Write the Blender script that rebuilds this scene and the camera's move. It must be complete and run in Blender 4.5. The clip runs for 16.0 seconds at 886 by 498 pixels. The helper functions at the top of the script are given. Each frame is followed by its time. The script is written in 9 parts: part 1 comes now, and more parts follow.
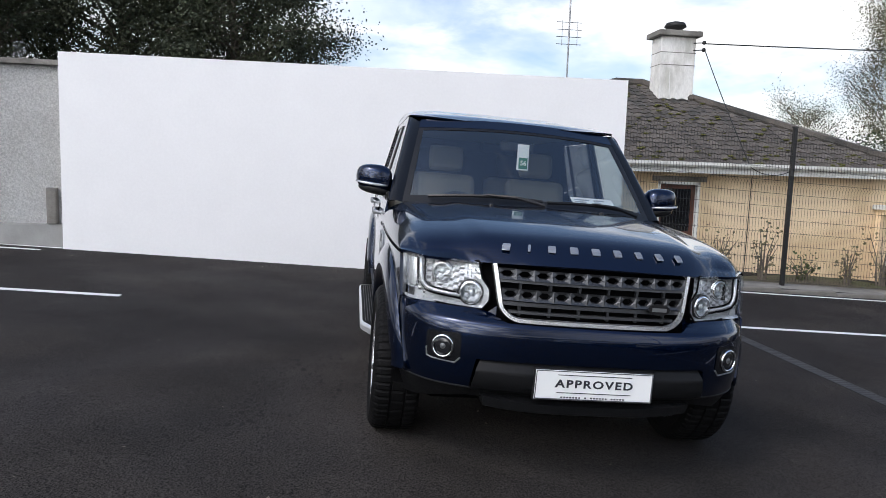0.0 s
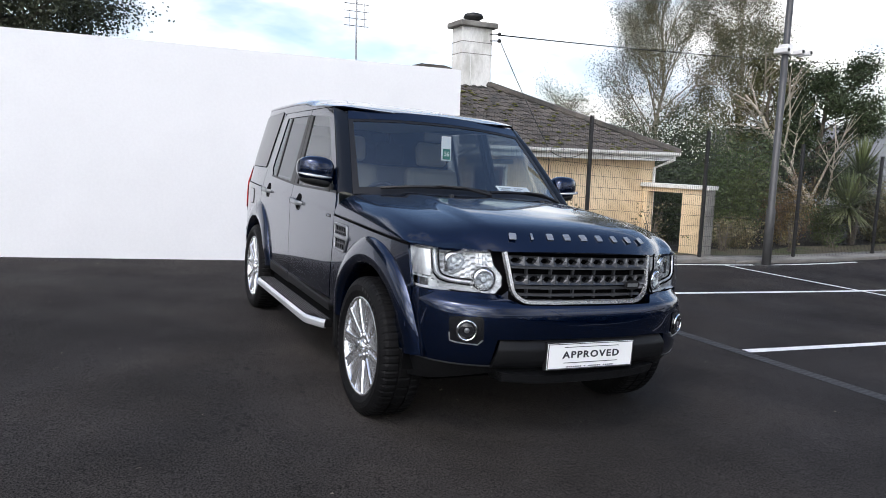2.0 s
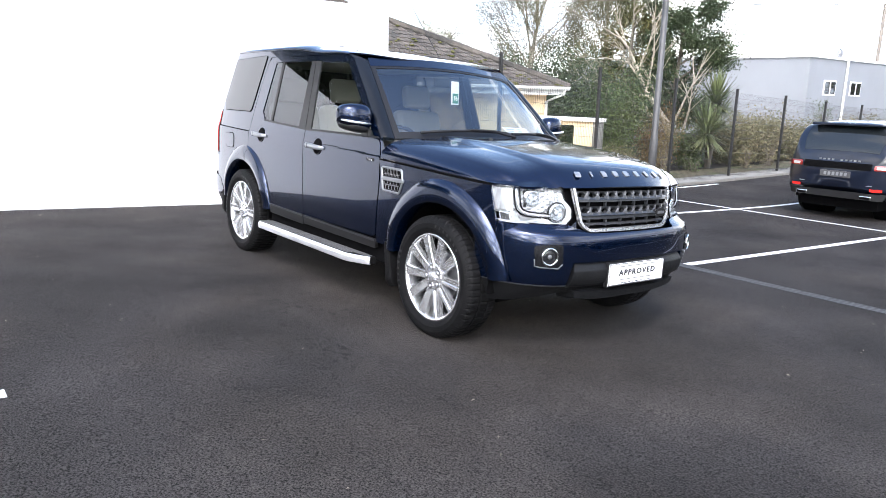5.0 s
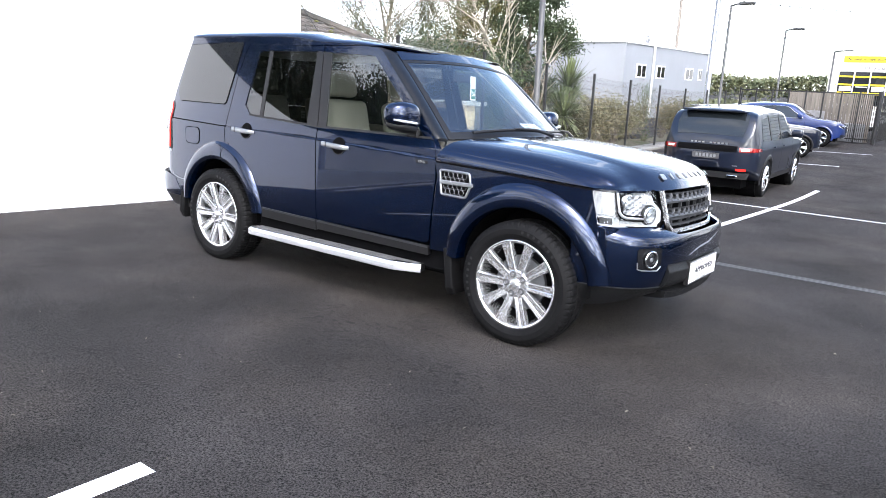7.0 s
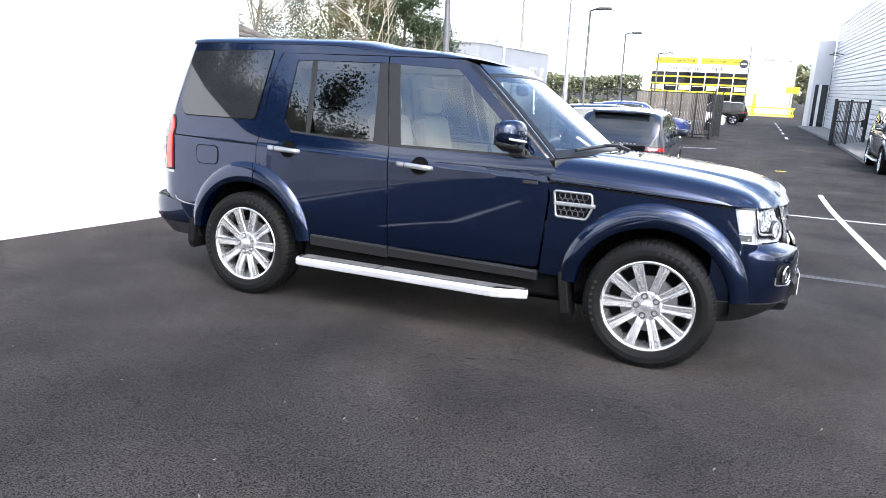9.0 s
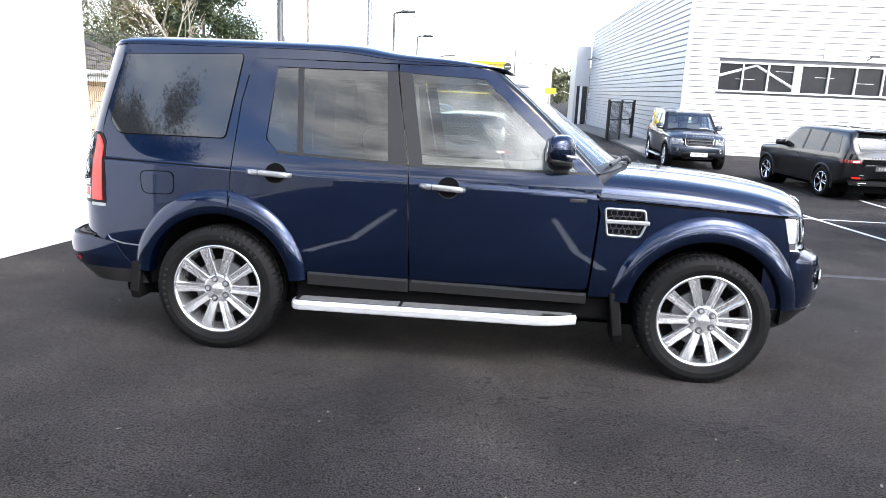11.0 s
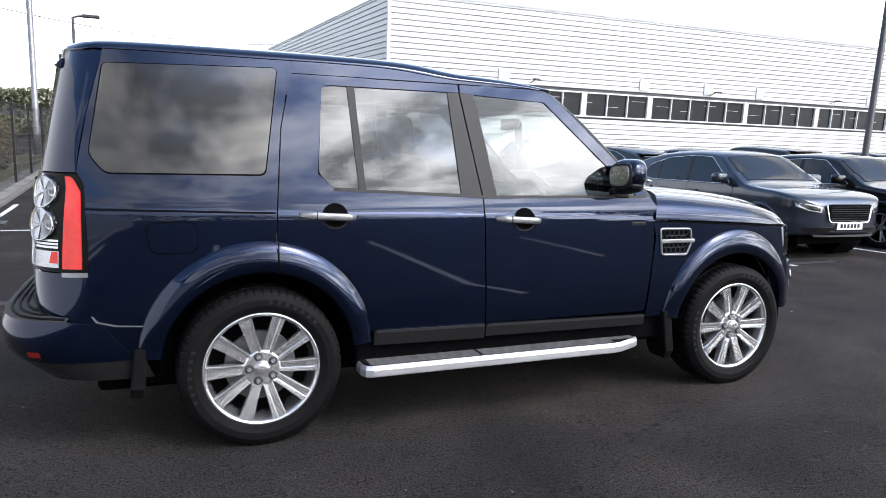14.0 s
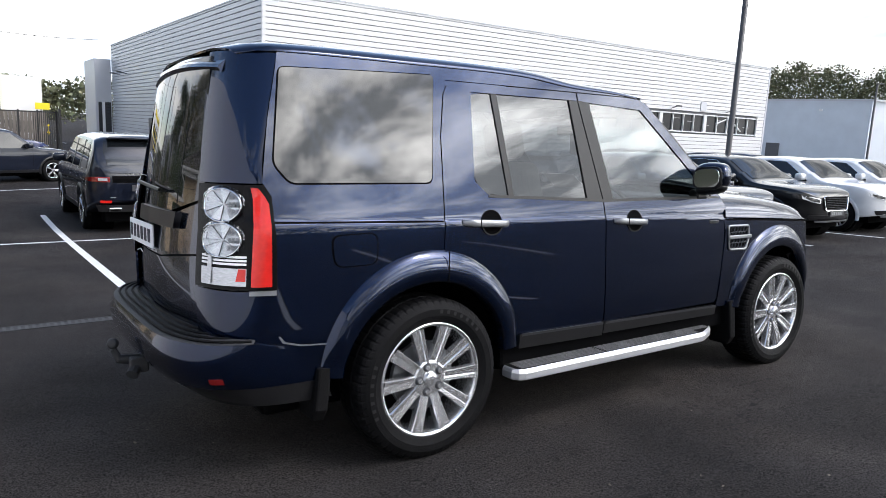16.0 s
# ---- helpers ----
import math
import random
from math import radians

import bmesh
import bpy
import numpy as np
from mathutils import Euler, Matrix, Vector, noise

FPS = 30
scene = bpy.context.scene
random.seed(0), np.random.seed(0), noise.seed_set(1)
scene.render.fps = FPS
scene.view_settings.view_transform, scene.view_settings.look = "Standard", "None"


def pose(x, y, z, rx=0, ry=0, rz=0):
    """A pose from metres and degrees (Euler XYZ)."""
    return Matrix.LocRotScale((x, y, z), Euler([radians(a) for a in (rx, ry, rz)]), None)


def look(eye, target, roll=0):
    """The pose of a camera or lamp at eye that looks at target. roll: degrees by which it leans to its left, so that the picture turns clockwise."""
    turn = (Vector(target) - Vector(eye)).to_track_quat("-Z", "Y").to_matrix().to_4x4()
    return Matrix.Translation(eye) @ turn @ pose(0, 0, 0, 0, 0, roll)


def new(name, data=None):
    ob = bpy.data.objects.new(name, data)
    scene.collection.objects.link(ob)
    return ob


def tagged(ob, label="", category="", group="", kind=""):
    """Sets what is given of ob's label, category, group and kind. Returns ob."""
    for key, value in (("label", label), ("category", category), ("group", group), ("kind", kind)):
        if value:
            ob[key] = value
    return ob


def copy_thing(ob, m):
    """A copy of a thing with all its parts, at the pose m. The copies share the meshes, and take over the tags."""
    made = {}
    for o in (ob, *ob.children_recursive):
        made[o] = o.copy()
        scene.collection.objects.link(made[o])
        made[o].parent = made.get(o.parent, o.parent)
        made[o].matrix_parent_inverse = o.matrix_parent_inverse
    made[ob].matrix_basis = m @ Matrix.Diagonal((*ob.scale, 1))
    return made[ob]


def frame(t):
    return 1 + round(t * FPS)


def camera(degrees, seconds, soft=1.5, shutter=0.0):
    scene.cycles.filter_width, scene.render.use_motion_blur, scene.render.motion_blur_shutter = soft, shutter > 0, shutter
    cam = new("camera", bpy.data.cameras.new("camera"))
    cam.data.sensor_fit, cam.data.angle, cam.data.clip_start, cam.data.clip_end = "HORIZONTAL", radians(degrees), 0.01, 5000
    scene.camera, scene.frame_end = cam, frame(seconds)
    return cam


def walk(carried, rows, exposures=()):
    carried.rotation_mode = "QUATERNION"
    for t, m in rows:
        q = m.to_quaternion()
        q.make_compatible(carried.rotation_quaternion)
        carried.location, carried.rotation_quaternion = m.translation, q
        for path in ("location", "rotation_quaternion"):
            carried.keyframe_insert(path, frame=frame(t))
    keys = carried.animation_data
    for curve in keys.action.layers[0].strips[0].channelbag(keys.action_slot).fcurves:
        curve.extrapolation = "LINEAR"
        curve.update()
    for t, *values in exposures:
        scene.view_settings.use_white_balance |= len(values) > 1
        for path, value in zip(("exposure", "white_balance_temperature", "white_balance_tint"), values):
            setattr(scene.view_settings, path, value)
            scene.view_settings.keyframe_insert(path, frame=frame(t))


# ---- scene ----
cam = camera(64.7, 16.0, soft=0.7)
PATH = [
    (0, (5.056, -1.034, 1.407), (3.084, -0.783, 1.183), 1.9),
    (0.5, (5.023, -1.322, 1.413), (3.077, -0.917, 1.19), 1.7),
    (1, (5.036, -1.622, 1.421), (3.136, -1.043, 1.194), 1.8),
    (1.5, (4.942, -1.879, 1.412), (3.09, -1.162, 1.166), 1.8),
    (2, (4.913, -2.181, 1.453), (3.139, -1.295, 1.191), 1.8),
    (2.5, (4.935, -2.477, 1.488), (3.209, -1.502, 1.218), 1.8),
    (3, (5.026, -2.663, 1.497), (3.319, -1.661, 1.211), 1.8),
    (3.5, (5.087, -2.857, 1.515), (3.376, -1.87, 1.2), 1.6),
    (4, (5.117, -3.061, 1.497), (3.416, -2.065, 1.159), 1.3),
    (4.5, (4.915, -3.215, 1.499), (3.282, -2.132, 1.098), 1.2),
    (5, (4.653, -3.427, 1.518), (3.13, -2.207, 1.08), 1.3),
    (7.5, (3.05, -4.589, 1.627), (2.003, -2.955, 1.142), 2.3),
    (8, (2.668, -4.792, 1.638), (1.734, -3.09, 1.157), 2.4),
    (8.5, (2.208, -4.865, 1.63), (1.369, -3.114, 1.152), 2.4),
    (9, (1.802, -4.922, 1.655), (1.052, -3.13, 1.179), 2.4),
    (11.5, (-0.184, -4.789, 1.652), (-0.202, -2.839, 1.209), 2.5),
    (12, (-0.563, -4.731, 1.655), (-0.474, -2.782, 1.217), 2.5),
    (12.5, (-0.926, -4.553, 1.639), (-0.695, -2.611, 1.218), 2.5),
    (13, (-1.279, -4.404, 1.618), (-0.892, -2.484, 1.211), 2.6),
    (13.5, (-1.56, -4.273, 1.608), (-1.013, -2.389, 1.22), 2.6),
    (14, (-1.886, -4.073, 1.6), (-1.125, -2.26, 1.234), 2.6),
    (14.5, (-2.251, -3.979, 1.615), (-1.389, -2.213, 1.246), 2.8),
    (15, (-2.519, -3.857, 1.6), (-1.581, -2.128, 1.238), 2.9),
    (15.5, (-2.879, -3.628, 1.587), (-1.845, -1.954, 1.228), 2.9),
    (16, (-3.176, -3.429, 1.56), (-2.043, -1.816, 1.218), 2.7),
]
# the yard falls by three degrees towards +y; LOT lays the yard's own frame into the level world
SLOPE = 0.0524
LOT = pose(0, 0, 0, -3.0, 0, 0)
walk(cam, [(t, look(eye, target, roll)) for t, eye, target, roll in PATH],
     exposures=[(0, -1.2), (1.5, -1.08), (3.5, -0.78), (4.1, -0.52), (4.5, -0.03), (5.0, 0.24), (7.5, 0.42), (9.0, 0.45), (11.5, 0.24), (12.5, -0.03), (13.0, -0.12), (14.0, -0.52), (15.0, -0.62), (16.0, -0.78)])

# ---- light ----
SUN_EL, SUN_AZ = radians(52), radians(140)   # azimuth clockwise from +y
world = bpy.data.worlds.new("sky")
scene.world = world
world.use_nodes = True
wt = world.node_tree
wt.nodes.clear()


def wn(kind, **props):
    n = wt.nodes.new(kind)
    for k, v in props.items():
        if k == "ins":
            for key, val in v.items():
                n.inputs[key].default_value = val
    return n


w_out = wn("ShaderNodeOutputWorld")
w_bg = wn("ShaderNodeBackground", ins={"Strength": 0.12})
w_sky = wn("ShaderNodeTexSky")
w_sky.sky_type, w_sky.sun_disc = "NISHITA", False
w_sky.sun_elevation, w_sky.sun_rotation = SUN_EL, SUN_AZ
w_co = wn("ShaderNodeTexCoord")
w_map = wn("ShaderNodeMapping")
w_map.inputs["Scale"].default_value = (1.0, 1.0, 3.2)
w_map.inputs["Location"].default_value = (0.35, 0.1, 0.0)
w_n1 = wn("ShaderNodeTexNoise", ins={"Scale": 1.9, "Detail": 9.0, "Roughness": 0.58, "Distortion": 0.35})
w_r1 = wn("ShaderNodeValToRGB")
w_r1.color_ramp.elements[0].position, w_r1.color_ramp.elements[1].position = 0.38, 0.55
w_n2 = wn("ShaderNodeTexNoise", ins={"Scale": 4.0, "Detail": 10.0, "Roughness": 0.62, "Distortion": 0.25})
w_r2 = wn("ShaderNodeValToRGB")
w_r2.color_ramp.elements[0].position, w_r2.color_ramp.elements[1].position = 0.43, 0.66
w_r2.color_ramp.elements[0].color = (4.5, 4.7, 5.0, 1)
w_r2.color_ramp.elements[1].color = (25.0, 24.8, 24.4, 1)
w_r3 = wn("ShaderNodeValToRGB")
w_r3.color_ramp.elements[0].position, w_r3.color_ramp.elements[1].position = 0.4, 0.58
w_r3.color_ramp.elements[0].color = (16.5, 19.0, 23.0, 1)
w_r3.color_ramp.elements[1].color = (28.0, 28.0, 28.0, 1)
w_mix = wn("ShaderNodeMix")
w_mix.data_type = "RGBA"
lk = wt.links.new
lk(w_co.outputs["Generated"], w_map.inputs["Vector"])
lk(w_map.outputs["Vector"], w_n1.inputs["Vector"])
lk(w_map.outputs["Vector"], w_n2.inputs["Vector"])
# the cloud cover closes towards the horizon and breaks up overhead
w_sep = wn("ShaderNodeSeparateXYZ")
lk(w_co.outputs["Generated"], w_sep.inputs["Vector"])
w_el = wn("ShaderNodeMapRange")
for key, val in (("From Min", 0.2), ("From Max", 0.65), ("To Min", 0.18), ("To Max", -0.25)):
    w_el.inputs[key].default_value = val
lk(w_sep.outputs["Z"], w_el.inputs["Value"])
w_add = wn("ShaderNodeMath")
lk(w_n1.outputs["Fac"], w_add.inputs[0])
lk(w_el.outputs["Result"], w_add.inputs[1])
lk(w_n2.outputs["Fac"], w_r3.inputs["Fac"])
lk(w_n2.outputs["Fac"], w_r2.inputs["Fac"])
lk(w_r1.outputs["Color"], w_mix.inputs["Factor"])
w_blue = wn("ShaderNodeVectorMath")
w_blue.operation = "SCALE"
w_blue.inputs["Scale"].default_value = 3.2
lk(w_sky.outputs["Color"], w_blue.inputs[0])
lk(w_blue.outputs["Vector"], w_mix.inputs["A"])
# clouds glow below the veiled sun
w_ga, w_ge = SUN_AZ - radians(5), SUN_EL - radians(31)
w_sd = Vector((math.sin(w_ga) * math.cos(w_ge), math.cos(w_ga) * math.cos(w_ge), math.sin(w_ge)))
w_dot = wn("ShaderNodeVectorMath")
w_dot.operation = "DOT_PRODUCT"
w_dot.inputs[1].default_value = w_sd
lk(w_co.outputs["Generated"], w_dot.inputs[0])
w_gl = wn("ShaderNodeMapRange")
w_gl.interpolation_type = "SMOOTHSTEP"
for key, val in (("From Min", 0.62), ("From Max", 1.0), ("To Min", 1.0), ("To Max", 5.6)):
    w_gl.inputs[key].default_value = val
lk(w_dot.outputs["Value"], w_gl.inputs["Value"])
# towards the sun the clouds are backlit, with dark cores
w_back = wn("ShaderNodeMapRange")
w_back.interpolation_type = "SMOOTHSTEP"
for key, val in (("From Min", 0.2), ("From Max", 0.7), ("To Min", 0.0), ("To Max", 1.0)):
    w_back.inputs[key].default_value = val
lk(w_dot.outputs["Value"], w_back.inputs["Value"])
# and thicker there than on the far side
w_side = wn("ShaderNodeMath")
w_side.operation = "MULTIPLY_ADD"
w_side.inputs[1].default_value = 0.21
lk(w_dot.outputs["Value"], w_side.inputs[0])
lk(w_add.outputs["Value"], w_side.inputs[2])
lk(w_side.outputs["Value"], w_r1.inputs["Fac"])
w_cl = wn("ShaderNodeMix")
w_cl.data_type = "RGBA"
lk(w_back.outputs["Result"], w_cl.inputs["Factor"])
lk(w_r3.outputs["Color"], w_cl.inputs["A"])
lk(w_r2.outputs["Color"], w_cl.inputs["B"])
lk(w_cl.outputs["Result"], w_mix.inputs["B"])
w_mul = wn("ShaderNodeVectorMath")
w_mul.operation = "SCALE"
lk(w_mix.outputs["Result"], w_mul.inputs[0])
lk(w_gl.outputs["Result"], w_mul.inputs["Scale"])
lk(w_mul.outputs["Vector"], w_bg.inputs["Color"])
lk(w_bg.outputs["Background"], w_out.inputs["Surface"])

sun = new("sun", bpy.data.lights.new("sun", "SUN"))
sun.data.energy, sun.data.angle, sun.data.color = 1.1, radians(12), (1.0, 0.95, 0.88)
sun_dir = Vector((math.sin(SUN_AZ) * math.cos(SUN_EL), math.cos(SUN_AZ) * math.cos(SUN_EL), math.sin(SUN_EL)))
sun.matrix_world = look(sun_dir * 50, (0, 0, 0))


# ---- materials ----
def mat(name, col, rough=0.5, metal=0.0, var=0.0, vscale=6.0, fine=0.0, fscale=60.0, bump=0.0, bscale=80.0, coat=0.0,
        emit=None, alt=None, altpos=(0.45, 0.6), rvar=0.0, island=0.0, objvar=0.0, stretch=(1, 1, 1), flake=0.0, spec=0.5, bdist=0.01):
    """A principled surface with large patches (var or alt), fine grain and bump, at object size in metres."""
    m = bpy.data.materials.new(name)
    m.use_nodes = True
    nt = m.node_tree
    b = nt.nodes["Principled BSDF"]
    b.inputs["Base Color"].default_value = (*col, 1)
    b.inputs["Roughness"].default_value = rough
    b.inputs["Metallic"].default_value = metal
    b.inputs["Coat Weight"].default_value = coat
    b.inputs["Coat Roughness"].default_value = 0.03
    b.inputs["Specular IOR Level"].default_value = spec
    if emit:
        b.inputs["Emission Color"].default_value = (*emit[:3], 1)
        b.inputs["Emission Strength"].default_value = emit[3]
    co = nt.nodes.new("ShaderNodeTexCoord")
    mp = nt.nodes.new("ShaderNodeMapping")
    mp.inputs["Scale"].default_value = stretch
    nt.links.new(co.outputs["Object"], mp.inputs["Vector"])

    def nz(scale, detail=5.0, rough_=0.55):
        n = nt.nodes.new("ShaderNodeTexNoise")
        n.inputs["Scale"].default_value, n.inputs["Detail"].default_value, n.inputs["Roughness"].default_value = scale, detail, rough_
        nt.links.new(mp.outputs["Vector"], n.inputs["Vector"])
        return n.outputs["Fac"]

    def mixc(fac, a, c, mode="MIX"):
        x = nt.nodes.new("ShaderNodeMix")
        x.data_type, x.blend_type = "RGBA", mode
        for sock, val in (("Factor", fac), ("A", a), ("B", c)):
            if isinstance(val, (tuple, float, int)):
                x.inputs[sock].default_value = val
            else:
                nt.links.new(val, x.inputs[sock])
        return x.outputs["Result"]

    def ramp(src, p0, p1, c0=(0, 0, 0, 1), c1=(1, 1, 1, 1)):
        r = nt.nodes.new("ShaderNodeValToRGB")
        r.color_ramp.elements[0].position, r.color_ramp.elements[1].position = p0, p1
        r.color_ramp.elements[0].color, r.color_ramp.elements[1].color = c0, c1
        nt.links.new(src, r.inputs["Fac"])
        return r.outputs["Color"]

    cur = None
    base = (*col, 1)
    if alt:
        cur = mixc(ramp(nz(vscale, 7.0, 0.6), *altpos), base, (*alt, 1))
    if var:
        cur = mixc(1.0, cur or base, ramp(nz(vscale * 1.7), 0.3, 0.7, (1 - var, 1 - var, 1 - var, 1), (1 + var, 1 + var, 1 + var, 1)), "MULTIPLY")
    if fine:
        cur = mixc(1.0, cur or base, ramp(nz(fscale, 3.0, 0.7), 0.35, 0.65, (1 - fine, 1 - fine, 1 - fine, 1), (1 + fine, 1 + fine, 1 + fine, 1)), "MULTIPLY")
    for amount, node, sock in ((island, "ShaderNodeNewGeometry", "Random Per Island"), (objvar, "ShaderNodeObjectInfo", "Random")):
        if amount:
            g = nt.nodes.new(node)
            cur = mixc(1.0, cur or base, ramp(g.outputs[sock], 0, 1, (1 - amount, 1 - amount, 1 - amount, 1), (1 + amount, 1 + amount, 1 + amount, 1)), "MULTIPLY")
    if cur:
        nt.links.new(cur, b.inputs["Base Color"])
    if rvar:
        nt.links.new(ramp(nz(vscale * 2.3), 0.3, 0.7, (rough - rvar,) * 3 + (1,), (rough + rvar,) * 3 + (1,)), b.inputs["Roughness"])
    if flake:
        v = nt.nodes.new("ShaderNodeTexVoronoi")
        v.inputs["Scale"].default_value = 900
        nt.links.new(co.outputs["Object"], v.inputs["Vector"])
        nt.links.new(mixc(flake, cur or base, v.outputs["Color"], "OVERLAY"), b.inputs["Base Color"])
    if bump:
        bp = nt.nodes.new("ShaderNodeBump")
        bp.inputs["Strength"].default_value = bump
        bp.inputs["Distance"].default_value = bdist
        nt.links.new(nz(bscale, 4.0, 0.65), bp.inputs["Height"])
        nt.links.new(bp.outputs["Normal"], b.inputs["Normal"])
    return m


def glass(name, tint, rough=0.0, ior=1.85):
    m = bpy.data.materials.new(name)
    m.use_nodes = True
    nt = m.node_tree
    nt.nodes.remove(nt.nodes["Principled BSDF"])
    out = nt.nodes["Material Output"]
    t = nt.nodes.new("ShaderNodeBsdfTransparent")
    t.inputs["Color"].default_value = (*tint, 1)
    g = nt.nodes.new("ShaderNodeBsdfGlossy")
    g.inputs["Roughness"].default_value = rough
    g.inputs["Color"].default_value = (0.95, 0.97, 1.0, 1)
    # Schlick's curve for a thin pane, the same from both sides
    f0 = ((ior - 1) / (ior + 1)) ** 2
    lw = nt.nodes.new("ShaderNodeLayerWeight")
    lw.inputs["Blend"].default_value = 0.5
    p5 = nt.nodes.new("ShaderNodeMath")
    p5.operation = "POWER"
    p5.inputs[1].default_value = 5.0
    nt.links.new(lw.outputs["Facing"], p5.inputs[0])
    f = nt.nodes.new("ShaderNodeMath")
    f.operation = "MULTIPLY_ADD"
    f.inputs[1].default_value, f.inputs[2].default_value = 1 - f0, f0
    nt.links.new(p5.outputs[0], f.inputs[0])
    x = nt.nodes.new("ShaderNodeMixShader")
    nt.links.new(f.outputs[0], x.inputs[0])
    nt.links.new(t.outputs[0], x.inputs[1])
    nt.links.new(g.outputs[0], x.inputs[2])
    nt.links.new(x.outputs[0], out.inputs["Surface"])
    return m


M = {}
M["asphalt"] = mat("asphalt", (0.0335, 0.0308, 0.0302), 0.85, var=0.36, vscale=0.55, fine=0.98, fscale=120, bump=1.0, bscale=150,
                   alt=(0.043, 0.0382, 0.0352), altpos=(0.46, 0.62), rvar=0.06, spec=0.1)
M["stain"] = mat("oil stain", (0.019, 0.0182, 0.0185), 0.85, spec=0.1, fine=0.4, fscale=120, bump=0.4, bscale=150)
M["roadpaint"] = mat("white road paint", (0.78, 0.78, 0.77), 0.7, var=0.06, vscale=3, fine=0.12, fscale=70, bump=0.2, bscale=150)
M["kerb"] = mat("kerb concrete", (0.17, 0.16, 0.145), 0.9, var=0.2, vscale=2, fine=0.15, fscale=60, bump=0.4)
M["concrete"] = mat("worn concrete", (0.24, 0.23, 0.21), 0.9, alt=(0.15, 0.142, 0.128), vscale=1.5, fine=0.15, fscale=50, bump=0.4)
M["whitewall"] = mat("white painted panel wall", (0.84, 0.84, 0.85), 0.55, var=0.015, vscale=1.2, fine=0.015, fscale=30, bump=0.03, bscale=25)
M["roughcast"] = mat("white roughcast render", (0.8, 0.8, 0.79), 0.9, alt=(0.7, 0.7, 0.68), vscale=1.2, fine=0.22, fscale=55, bump=1.0, bscale=38, bdist=0.12)
M["plinth"] = mat("grey wall plinth", (0.27, 0.27, 0.265), 0.9, var=0.15, vscale=2, bump=0.5, bscale=40)
M["cream"] = mat("cream painted house wall", (0.8, 0.63, 0.42), 0.85, alt=(0.66, 0.5, 0.31), vscale=0.9, fine=0.06, fscale=40, bump=0.3, bscale=50)
M["rooftile"] = mat("weathered concrete roof tile", (0.092, 0.08, 0.07), 0.9, alt=(0.05, 0.047, 0.043), vscale=2.5, fine=0.25, fscale=40, objvar=0.25, island=0.25, bump=0.5, bscale=50)
M["moss"] = mat("moss clump", (0.1, 0.1, 0.03), 0.95, var=0.4, vscale=9, bump=0.8, bscale=70)
M["gutter"] = mat("white plastic gutter", (0.75, 0.75, 0.73), 0.45, alt=(0.55, 0.54, 0.5), vscale=4, altpos=(0.5, 0.7))
M["chimney"] = mat("stained white chimney render", (0.76, 0.75, 0.72), 0.9, alt=(0.5, 0.49, 0.45), altpos=(0.48, 0.68), vscale=2.2, fine=0.08, fscale=30, bump=0.4, bscale=40, stretch=(1, 1, 0.45))
M["browndoor"] = mat("brown stained timber", (0.1, 0.035, 0.022), 0.5, var=0.3, vscale=4, stretch=(1, 1, 0.2), bump=0.2)
M["darkglass"] = mat("dark window glass", (0.012, 0.013, 0.015), 0.03, spec=0.9)
M["fence"] = mat("black powder-coated steel", (0.015, 0.015, 0.016), 0.45, var=0.1)
M["galv"] = mat("galvanised steel", (0.3, 0.3, 0.31), 0.45, metal=0.7, var=0.15, vscale=6)
M["polegrey"] = mat("grey painted steel pole", (0.075, 0.075, 0.077), 0.5, metal=0.3, var=0.1)
M["plasticwhite"] = mat("white plastic", (0.75, 0.75, 0.75), 0.4)
M["clad_white"] = mat("white profiled cladding", (0.69, 0.695, 0.7), 0.45, var=0.04, vscale=0.3)
# grey for trims, and for the warehouse side wall with its shade put in
M["clad_grey"] = mat("silver grey profiled cladding", (0.5, 0.52, 0.56), 0.4, metal=0.2, var=0.05, vscale=0.3)
M["palegrey"] = mat("pale grey office cladding", (0.25, 0.262, 0.285), 0.6, var=0.05, vscale=0.3)
M["clad_seam"] = mat("cladding joint", (0.1, 0.103, 0.112), 0.6)
M["bluegrey"] = mat("blue grey wall cladding", (0.6, 0.65, 0.71), 0.5, var=0.05, vscale=0.3)
M["yellow"] = mat("yellow painted steel", (0.85, 0.66, 0.02), 0.5, var=0.05)
M["paleyellow"] = mat("pale cream cladding", (0.76, 0.75, 0.64), 0.6, var=0.04)
M["wood"] = mat("weathered grey timber", (0.17, 0.15, 0.13), 0.85, var=0.25, vscale=3, stretch=(3, 3, 0.3), objvar=0.2, bump=0.3)
M["black"] = mat("black", (0.012, 0.012, 0.012), 0.6)
M["ink"] = mat("dark ink", (0.02, 0.022, 0.03), 0.6)


# ---- mesh helpers ----
def finish(bm, name, material, parent=None, label="", smooth=False):
    me = bpy.data.meshes.new(name)
    bm.normal_update()
    bm.to_mesh(me)
    bm.free()
    if smooth:
        me.polygons.foreach_set("use_smooth", [True] * len(me.polygons))
    for m in material if isinstance(material, (list, tuple)) else [material]:
        me.materials.append(m)
    ob = new(name, me)
    if parent is not None:
        ob.parent = parent
    if label:
        ob["label"] = label
    return ob


def part(name, bm, material, parent, label="", smooth=False):
    return finish(bm, name, material, parent, label, smooth)


def share(name, ob, parent, m):
    """Another object on ob's mesh, under parent."""
    o = new(name, ob.data)
    o.parent = parent
    o.matrix_basis = m
    if "label" in ob:
        o["label"] = ob["label"]
    return o


def thing(name, label, category, m=None, group="", kind=""):
    e = new(name)
    e.empty_display_size = 0.2
    if m is not None:
        e.matrix_basis = m
    return tagged(e, label, category, group, kind)


